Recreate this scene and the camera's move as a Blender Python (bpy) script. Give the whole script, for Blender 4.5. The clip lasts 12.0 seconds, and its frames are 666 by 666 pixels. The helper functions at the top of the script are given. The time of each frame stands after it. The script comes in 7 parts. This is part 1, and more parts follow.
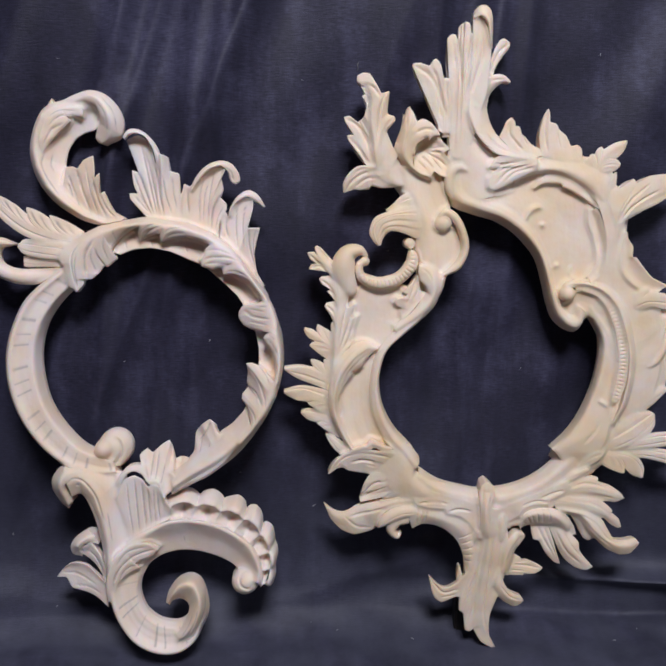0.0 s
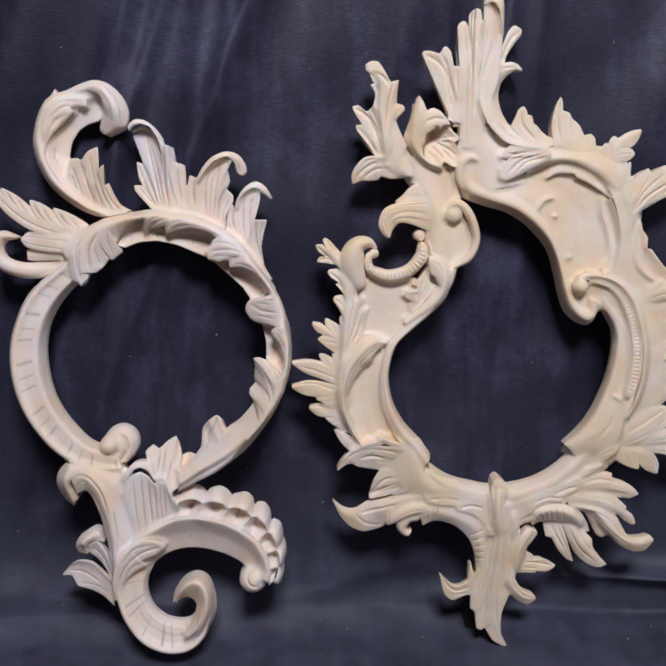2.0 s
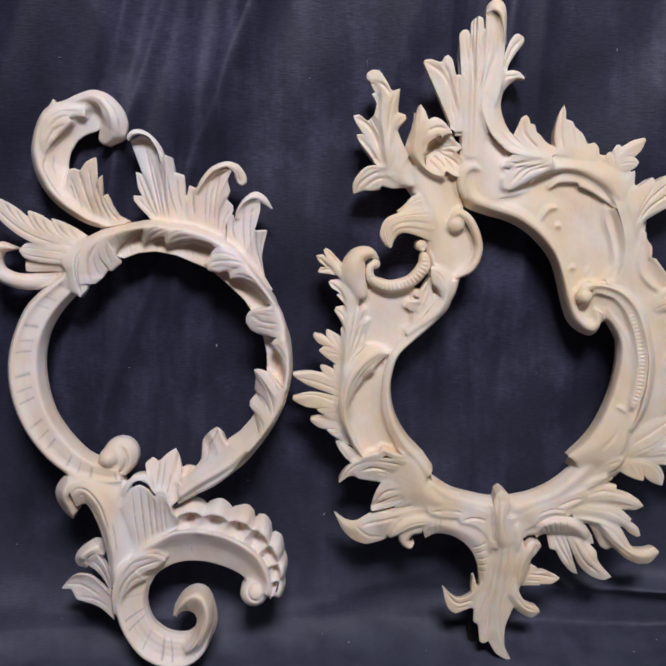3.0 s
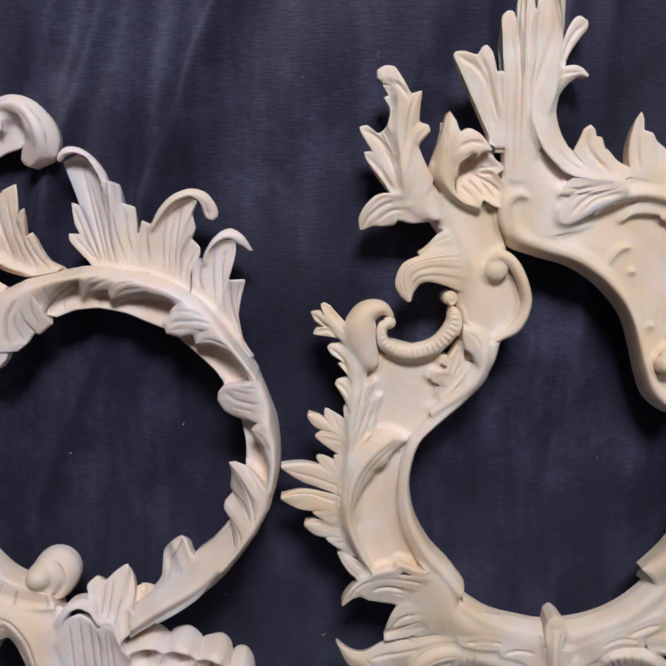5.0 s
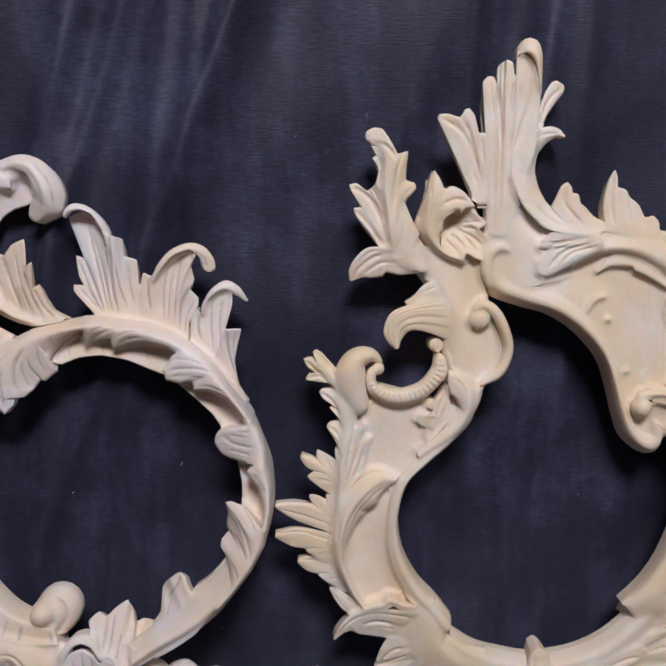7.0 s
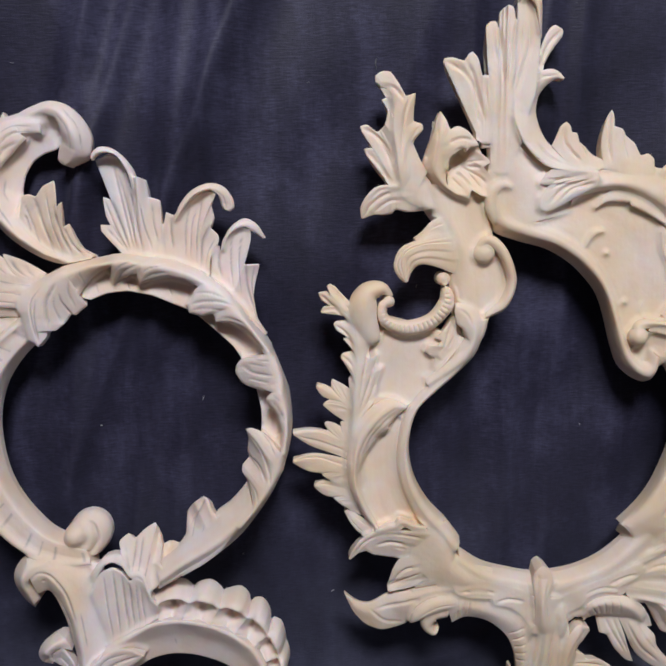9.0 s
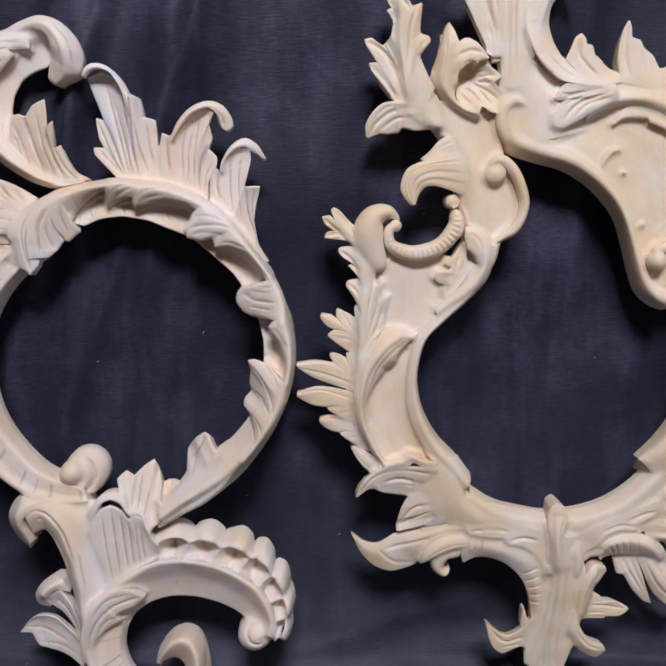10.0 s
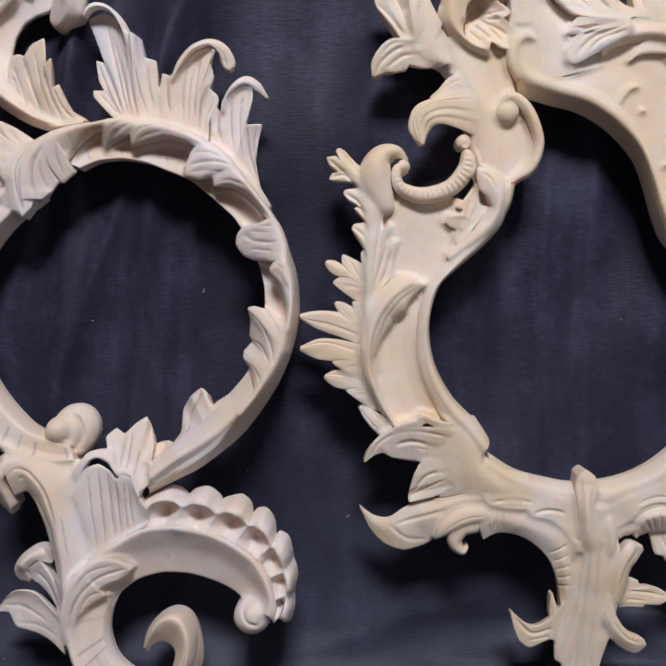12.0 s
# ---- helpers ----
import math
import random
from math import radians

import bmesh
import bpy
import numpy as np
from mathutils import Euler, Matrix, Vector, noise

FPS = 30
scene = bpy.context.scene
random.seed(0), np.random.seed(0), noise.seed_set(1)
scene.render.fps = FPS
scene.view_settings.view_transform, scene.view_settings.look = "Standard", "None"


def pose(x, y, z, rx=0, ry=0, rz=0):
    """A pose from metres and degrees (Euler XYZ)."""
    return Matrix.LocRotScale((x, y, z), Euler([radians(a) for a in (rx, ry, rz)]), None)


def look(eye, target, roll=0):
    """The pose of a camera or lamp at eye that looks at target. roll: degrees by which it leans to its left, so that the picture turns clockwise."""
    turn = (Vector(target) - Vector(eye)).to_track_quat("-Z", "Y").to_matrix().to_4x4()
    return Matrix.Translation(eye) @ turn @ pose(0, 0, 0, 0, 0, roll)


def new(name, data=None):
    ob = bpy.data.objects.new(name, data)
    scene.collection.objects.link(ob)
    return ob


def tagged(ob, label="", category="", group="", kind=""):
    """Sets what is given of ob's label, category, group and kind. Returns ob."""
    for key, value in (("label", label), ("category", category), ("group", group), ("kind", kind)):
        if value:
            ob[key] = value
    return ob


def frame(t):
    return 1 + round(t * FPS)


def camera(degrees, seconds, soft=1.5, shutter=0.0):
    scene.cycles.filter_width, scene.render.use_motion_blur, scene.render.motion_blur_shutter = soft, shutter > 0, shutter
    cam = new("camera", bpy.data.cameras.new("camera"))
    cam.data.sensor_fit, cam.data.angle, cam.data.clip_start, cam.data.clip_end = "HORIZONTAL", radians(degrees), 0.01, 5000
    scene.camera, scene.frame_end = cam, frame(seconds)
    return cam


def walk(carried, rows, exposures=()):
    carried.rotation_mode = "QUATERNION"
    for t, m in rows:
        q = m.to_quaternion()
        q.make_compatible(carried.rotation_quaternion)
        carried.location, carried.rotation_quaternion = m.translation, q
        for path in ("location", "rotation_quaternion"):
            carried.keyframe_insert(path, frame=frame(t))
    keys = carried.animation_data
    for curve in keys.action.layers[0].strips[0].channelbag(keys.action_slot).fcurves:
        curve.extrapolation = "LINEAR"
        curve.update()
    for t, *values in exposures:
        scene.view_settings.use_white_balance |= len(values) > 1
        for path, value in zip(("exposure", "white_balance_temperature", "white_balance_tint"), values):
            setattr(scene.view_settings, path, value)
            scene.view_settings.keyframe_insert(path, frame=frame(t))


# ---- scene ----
cam = camera(43.1, 12.0, soft=2.2)
METRES, EYE, TILT, LEAN, TURN = 0.52, 0.6164, -22.0, 0.0, -3.47
ROWS = [
    (0.0, 0.0, 0.0, 0.0, 0.0, 0.0, -0.0),
    (0.5, -0.0017, 0.0013, -0.0028, 0.08, -0.07, 0.02),
    (1.0, -0.0052, 0.0078, -0.0027, 0.19, -0.16, 0.05),
    (1.5, -0.0068, 0.0192, -0.0052, 0.3, -0.25, 0.1),
    (2.0, -0.0062, 0.0262, -0.0064, 0.35, -0.17, 0.17),
    (2.5, -0.0043, 0.0189, 0.0014, 0.38, -0.03, 0.23),
    (4.5, -0.0003, 0.3094, 0.0864, 1.23, 0.06, 0.33),
    (5.0, 0.0085, 0.3957, 0.1117, 1.32, 0.12, 0.37),
    (5.5, 0.0155, 0.3803, 0.13, 1.2, 0.54, 0.42),
    (6.0, 0.0178, 0.3657, 0.1523, 1.09, 1.07, 0.43),
    (6.5, 0.0172, 0.3564, 0.1553, 0.93, 1.4, 0.41),
    (8.5, -0.0015, 0.2644, 0.1172, 1.04, 1.16, 0.82),
    (9.0, 0.0023, 0.2716, 0.0711, 1.3, 0.56, 1.04),
    (9.5, -0.0005, 0.3029, 0.0203, 1.51, -0.16, 1.28),
    (10.0, -0.0003, 0.3232, -0.0139, 1.65, -0.25, 1.48),
    (10.5, 0.0034, 0.3365, -0.0497, 1.92, 0.5, 1.65),
    (11.0, 0.0108, 0.3671, -0.0961, 2.47, 2.38, 1.69),
    (11.5, 0.0155, 0.4083, -0.1733, 3.09, 4.88, 1.57),
    (12.0, 0.0226, 0.4097, -0.2228, 3.6, 6.93, 1.36),
]
walk(cam, [(t, pose(0, 0, EYE, TILT, LEAN, TURN) @ pose(METRES * x, METRES * y, METRES * z, 90 + pitch, roll, yaw)) for t, x, y, z, yaw, pitch, roll in ROWS],
     exposures=[(0.0, 0.0), (2.5, 0.0), (4.5, -0.03), (5.5, -0.08), (6.5, -0.2), (8.5, -0.12), (9.5, -0.05), (10.5, 0.0), (12.0, 0.0)])

# ---- world and light ----
world = bpy.data.worlds.new("room_air")
world.use_nodes = True
world.node_tree.nodes["Background"].inputs[0].default_value = (0.9, 0.95, 1.0, 1)
world.node_tree.nodes["Background"].inputs[1].default_value = 0.005
scene.world = world


def area_lamp(name, size_x, size_y, watts, colour, at, target):
    data = bpy.data.lights.new(name, "AREA")
    data.shape, data.size, data.size_y, data.energy, data.color = "RECTANGLE", size_x, size_y, watts, colour
    ob = new(name, data)
    ob.matrix_world = look(at, target)
    return ob


# the ceiling panel over the table, and a fill lamp added at the right
area_lamp("ceiling_panel_light", 0.58, 0.38, 43.0, (0.905, 0.912, 1.0), (0.15, -0.46, 2.01), (0.08, 0.75, 0.25))
area_lamp("side_fill", 0.9, 1.1, 3, (0.82, 0.91, 1.0), (1.75, -0.3, 0.9), (0.0, 0.8, 0.3))

# ---- materials ----
def material(name):
    m = bpy.data.materials.new(name)
    m.use_nodes = True
    return m, m.node_tree.nodes, m.node_tree.links, m.node_tree.nodes["Principled BSDF"]


def ramp(nodes, stops):
    r = nodes.new("ShaderNodeValToRGB")
    while len(r.color_ramp.elements) < len(stops):
        r.color_ramp.elements.new(0.5)
    for e, (at, col) in zip(r.color_ramp.elements, stops):
        e.position, e.color = at, (*col, 1)
    return r


def mixed(nodes, links, kind, fac, a, b):
    n = nodes.new("ShaderNodeMix")
    n.data_type, n.blend_type = "RGBA", kind
    for sock, val in ((0, fac), (6, a), (7, b)):
        if isinstance(val, (int, float)):
            n.inputs[sock].default_value = val
        elif isinstance(val, tuple):
            n.inputs[sock].default_value = (*val, 1)
        else:
            links.new(val, n.inputs[sock])
    return n.outputs[2]


def noise_tex(nodes, links, vec, scale, detail=4, rough=0.55):
    n = nodes.new("ShaderNodeTexNoise")
    n.inputs["Scale"].default_value, n.inputs["Detail"].default_value, n.inputs["Roughness"].default_value = scale, detail, rough
    links.new(vec, n.inputs["Vector"])
    return n.outputs["Fac"]


def stretched(nodes, links, vec, scale, turn=(0, 0, 0)):
    n = nodes.new("ShaderNodeMapping")
    n.inputs["Scale"].default_value, n.inputs["Rotation"].default_value = scale, turn
    links.new(vec, n.inputs["Vector"])
    return n.outputs[0]


def carved_wood(name, pale, mid, stain, mark):
    m, nodes, links, bsdf = material(name)
    co = nodes.new("ShaderNodeTexCoord").outputs["Object"]
    blotch = noise_tex(nodes, links, co, 22, 5)
    col = ramp(nodes, [(0.36, mid), (0.58, pale)])
    links.new(blotch, col.inputs[0])
    grain_vec = stretched(nodes, links, co, (420, 26, 60), (0, 0, 0.12))
    grain = noise_tex(nodes, links, grain_vec, 1.0, 4, 0.6)
    g = ramp(nodes, [(0.32, (0.93, 0.90, 0.86)), (0.55, (1, 1, 1))])
    links.new(grain, g.inputs[0])
    c = mixed(nodes, links, "MULTIPLY", 0.22, col.outputs[0], g.outputs[0])
    yellow = noise_tex(nodes, links, co, 15, 4)
    y = ramp(nodes, [(0.44, (0, 0, 0)), (0.66, (1, 1, 1))])
    links.new(yellow, y.inputs[0])
    ym = nodes.new("ShaderNodeMath")
    ym.operation = "MULTIPLY"
    ym.inputs[1].default_value = 0.55
    links.new(y.outputs[0], ym.inputs[0])
    c = mixed(nodes, links, "MIX", ym.outputs[0], c, stain)
    # the mark attribute colours the beds of the cuts darker, unevenly
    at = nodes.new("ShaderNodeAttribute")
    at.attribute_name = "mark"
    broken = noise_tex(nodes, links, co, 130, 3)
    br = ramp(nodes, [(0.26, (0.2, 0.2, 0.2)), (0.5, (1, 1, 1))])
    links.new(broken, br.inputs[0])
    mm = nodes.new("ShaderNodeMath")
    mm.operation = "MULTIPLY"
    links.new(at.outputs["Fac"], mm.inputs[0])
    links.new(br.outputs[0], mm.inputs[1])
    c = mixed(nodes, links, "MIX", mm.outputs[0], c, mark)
    links.new(c, bsdf.inputs["Base Color"])
    bsdf.inputs["Roughness"].default_value = 0.55
    bsdf.inputs["Subsurface Weight"].default_value = 0.4
    bsdf.inputs["Subsurface Radius"].default_value = (1.0, 0.55, 0.25)
    bsdf.inputs["Subsurface Scale"].default_value = 0.0032
    bsdf.inputs["Specular IOR Level"].default_value = 0.3
    bump = nodes.new("ShaderNodeBump")
    bump.inputs["Strength"].default_value, bump.inputs["Distance"].default_value = 0.6, 0.0011
    chisel = noise_tex(nodes, links, co, 85, 3)
    add = nodes.new("ShaderNodeMath")
    add.operation = "MULTIPLY_ADD"
    add.inputs[1].default_value = 0.12
    links.new(grain, add.inputs[0])
    links.new(chisel, add.inputs[2])
    links.new(add.outputs[0], bump.inputs["Height"])
    links.new(bump.outputs[0], bsdf.inputs["Normal"])
    return m


LIME = carved_wood("limewood_grey_cuts", (0.90, 0.80, 0.76), (0.86, 0.72, 0.63), (0.84, 0.61, 0.37), (0.27, 0.24, 0.24))
BOX = carved_wood("limewood_cream", (0.88, 0.755, 0.655), (0.84, 0.665, 0.50), (0.83, 0.60, 0.33), (0.36, 0.29, 0.22))


def black_cloth():
    m, nodes, links, bsdf = material("black_cotton_cloth")
    co = nodes.new("ShaderNodeTexCoord").outputs["UV"]
    streak = noise_tex(nodes, links, stretched(nodes, links, co, (34, 4.5, 1), (0, 0, 0.3)), 1.0, 5, 0.6)
    cloud = noise_tex(nodes, links, co, 5.5, 8, 0.7)
    both = nodes.new("ShaderNodeMath")
    both.operation = "MULTIPLY_ADD"
    both.inputs[1].default_value = 0.33
    links.new(streak, both.inputs[0])
    half = nodes.new("ShaderNodeMath")
    half.operation = "MULTIPLY"
    half.inputs[1].default_value = 0.67
    links.new(cloud, half.inputs[0])
    links.new(half.outputs[0], both.inputs[2])
    blotch = both.outputs[0]
    col = ramp(nodes, [(0.32, (0.0075, 0.007, 0.015)), (0.50, (0.023, 0.0215, 0.043)), (0.66, (0.068, 0.066, 0.116))])
    links.new(blotch, col.inputs[0])
    weft = noise_tex(nodes, links, stretched(nodes, links, co, (120, 780, 1), (0, 0, 0.03)), 1.0, 3)
    warp = noise_tex(nodes, links, stretched(nodes, links, co, (760, 110, 1), (0, 0, -0.02)), 1.0, 3)
    weave = nodes.new("ShaderNodeMath")
    weave.operation = "MULTIPLY_ADD"
    weave.inputs[1].default_value = 0.3
    links.new(warp, weave.inputs[0])
    links.new(weft, weave.inputs[2])
    th = ramp(nodes, [(0.45, (0.5, 0.5, 0.54)), (0.85, (1.6, 1.6, 1.6))])
    links.new(weave.outputs[0], th.inputs[0])
    c = mixed(nodes, links, "MULTIPLY", 0.65, col.outputs[0], th.outputs[0])
    fluff = noise_tex(nodes, links, co, 320, 3)
    fl = ramp(nodes, [(0.71, (0, 0, 0)), (0.78, (0.7, 0.7, 0.7))])
    links.new(fluff, fl.inputs[0])
    # paler towards the table: light caught there, put into the cloth's colour
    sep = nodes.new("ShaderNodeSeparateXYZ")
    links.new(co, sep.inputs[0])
    table_light = nodes.new("ShaderNodeMapRange")
    table_light.inputs["From Min"].default_value, table_light.inputs["From Max"].default_value = 0.92, 0.68
    links.new(sep.outputs["Y"], table_light.inputs["Value"])
    light_patch = ramp(nodes, [(0.35, (0.25, 0.25, 0.25)), (0.65, (0.75, 0.75, 0.75))])
    links.new(noise_tex(nodes, links, co, 18, 6, 0.65), light_patch.inputs[0])
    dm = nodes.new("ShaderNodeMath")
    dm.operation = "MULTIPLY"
    links.new(table_light.outputs[0], dm.inputs[0])
    links.new(light_patch.outputs[0], dm.inputs[1])
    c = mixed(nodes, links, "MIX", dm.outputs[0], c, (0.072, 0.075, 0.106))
    c = mixed(nodes, links, "MIX", fl.outputs[0], c, (0.075, 0.075, 0.09))
    links.new(c, bsdf.inputs["Base Color"])
    bsdf.inputs["Roughness"].default_value = 0.58
    bsdf.inputs["Specular IOR Level"].default_value = 0.3
    bsdf.inputs["Sheen Weight"].default_value = 0.10
    bsdf.inputs["Sheen Roughness"].default_value = 0.45
    bsdf.inputs["Sheen Tint"].default_value = (0.75, 0.8, 1.0, 1)
    bump = nodes.new("ShaderNodeBump")
    bump.inputs["Strength"].default_value, bump.inputs["Distance"].default_value = 0.5, 0.0006
    links.new(weave.outputs[0], bump.inputs["Height"])
    links.new(bump.outputs[0], bsdf.inputs["Normal"])
    return m


CLOTH = black_cloth()


def plain(name, a, b, scale, rough=0.8):
    m, nodes, links, bsdf = material(name)
    co = nodes.new("ShaderNodeTexCoord").outputs["Object"]
    r = ramp(nodes, [(0.35, a), (0.65, b)])
    links.new(noise_tex(nodes, links, co, scale, 6), r.inputs[0])
    links.new(r.outputs[0], bsdf.inputs["Base Color"])
    bsdf.inputs["Roughness"].default_value = rough
    return m


PLASTER = plain("plaster", (0.19, 0.19, 0.19), (0.24, 0.24, 0.24), 5)
BOARDS = plain("floor_boards", (0.24, 0.15, 0.09), (0.32, 0.21, 0.13), 7, 0.5)
FLUFF = plain("grey_fluff", (0.08, 0.08, 0.09), (0.14, 0.14, 0.15), 300)
LINT = plain("pale_lint", (0.45, 0.45, 0.47), (0.6, 0.6, 0.6), 300)

# ---- carving tools: lengths in millimetres on the carving's own plane ----
MM = 0.001
RELIEF = 0.82


def smooth_line(pts, n, closed_end=False):
    """A curve through a few guide points, in n even steps."""
    p = np.array(pts, float)
    q = np.vstack([2 * p[0] - p[1], p, 2 * p[-1] - p[-2]])
    out = []
    for i in range(1, len(q) - 2):
        s = np.linspace(0, 1, 24, endpoint=False)[:, None]
        a, b, c, d = q[i - 1], q[i], q[i + 1], q[i + 2]
        out.append(0.5 * (2 * b + (c - a) * s + (2 * a - 5 * b + 4 * c - d) * s * s + (3 * b - a - 3 * c + d) * s ** 3))
    out = np.vstack(out + [p[-1:]])
    run = np.concatenate([[0], np.cumsum(np.linalg.norm(np.diff(out, axis=0), axis=1))])
    at = np.linspace(0, run[-1], n)
    return np.stack([np.interp(at, run, out[:, k]) for k in range(out.shape[1])], 1)


def along(values, u):
    """Values given at even steps, eased over u in 0..1."""
    if isinstance(values, (int, float)):
        return np.full(len(u), float(values))
    if len(values) < 3:
        return np.interp(u, np.linspace(0, 1, len(values)), values)
    c = smooth_line([(i * 100.0, v) for i, v in enumerate(values)], 200)
    return np.interp(u, np.linspace(0, 1, 200), c[:, 1])


def frame_of(line):
    t = np.gradient(line, axis=0)
    for _ in range(2):
        t[1:-1] = (t[:-2] + 2 * t[1:-1] + t[2:]) / 4
    t /= np.maximum(np.linalg.norm(t, axis=1), 1e-9)[:, None]
    return t, np.stack([-t[:, 1], t[:, 0]], 1)


PIECES = {}


def solid(name, grid, wood, parent, label="", thick=14.0, back=0.0, marks=None, undercut=0.0):
    """One carved piece from its front surface: the front, its edges and a plain back."""
    nu, nv = grid.shape[:2]
    grid = grid * np.array([1, 1, RELIEF])
    front = grid.reshape(-1, 3)
    cols = grid[:, [0, nv // 2, nv - 1]].copy()
    cols[..., 2] = np.minimum(np.maximum(cols[..., 2] - thick, back), cols[..., 2] - 0.8)
    for k in (0, 2):
        cols[:, k, :2] += (cols[:, 1, :2] - cols[:, k, :2]) * undercut
    rear = cols.reshape(-1, 3)
    idx = np.arange(nu * nv).reshape(nu, nv)
    low_idx = np.arange(nu * 3).reshape(nu, 3)
    a, b, c, d = idx[:-1, :-1].ravel(), idx[1:, :-1].ravel(), idx[1:, 1:].ravel(), idx[:-1, 1:].ravel()
    u0, v0 = grid[1:, :-1] - grid[:-1, :-1], grid[:-1, 1:] - grid[:-1, :-1]
    flip = (u0[..., 0] * v0[..., 1] - u0[..., 1] * v0[..., 0]).sum() < 0
    quads = np.stack([a, d, c, b] if flip else [a, b, c, d], 1)
    n, n2 = nu * nv, nu * 3
    la, lb, lc, ld = low_idx[:-1, :-1].ravel(), low_idx[1:, :-1].ravel(), low_idx[1:, 1:].ravel(), low_idx[:-1, 1:].ravel()
    under = np.stack([la, lb, lc, ld] if flip else [la, ld, lc, lb], 1) + n
    ring = np.concatenate([idx[:, 0], idx[-1, 1:], idx[-2::-1, -1], idx[0, -2:0:-1]])
    m = len(ring)
    k = np.arange(m)
    top, low = n + n2 + k, n + n2 + m + k
    edge = front[ring].copy()
    edge[:, 2] = np.minimum(np.maximum(edge[:, 2] - thick, back), edge[:, 2] - 0.8)
    edge[:, :2] += (np.repeat(grid[:, nv // 2, None, :2], nv, 1).reshape(-1, 2)[ring] - edge[:, :2]) * undercut
    nxt = (k + 1) % m
    sides = np.stack([top, top[nxt], low[nxt], low], 1)
    if not flip:
        sides = sides[:, ::-1]
    verts = np.vstack([front, rear, front[ring], edge]) * MM
    faces = np.vstack([quads, under, sides])
    me = bpy.data.meshes.new(name)
    me.from_pydata(verts.tolist(), [], faces.tolist())
    me.polygons.foreach_set("use_smooth", np.ones(len(faces), bool))
    if marks is not None:
        at = me.attributes.new("mark", "FLOAT", "POINT")
        vals = np.zeros(len(verts), np.float32)
        vals[:n] = marks.ravel()
        at.data.foreach_set("value", vals)
    me.materials.append(wood)
    me.update()
    ob = new(name, me)
    ob.parent = parent
    PIECES.setdefault(parent.name, []).append((ob, grid, ring))
    if label:
        tagged(ob, label)
    return ob


def nest(root, n):
    """The last n pieces belong to the leaf or scroll made just before them."""
    made = [ob for ob, _, _ in PIECES[root.name]]
    for ob in made[-n:]:
        ob.parent = made[-n - 1]


def shifted(field, di, dj, empty):
    out = np.full_like(field, empty)
    n, m = field.shape
    out[max(di, 0):n + min(di, 0), max(dj, 0):m + min(dj, 0)] = field[max(-di, 0):n - max(di, 0), max(-dj, 0):m - max(dj, 0)]
    return out


def refined(grid, ku, kv):
    for axis, k in ((0, ku), (1, kv)):
        n = grid.shape[axis]
        at = np.linspace(0, n - 1, (n - 1) * k + 1)
        i = np.minimum(at.astype(int), n - 2)
        f = (at - i).reshape([-1, 1, 1] if axis == 0 else [1, -1, 1])
        grid = np.take(grid, i, axis) * (1 - f) + np.take(grid, i + 1, axis) * f
    return grid


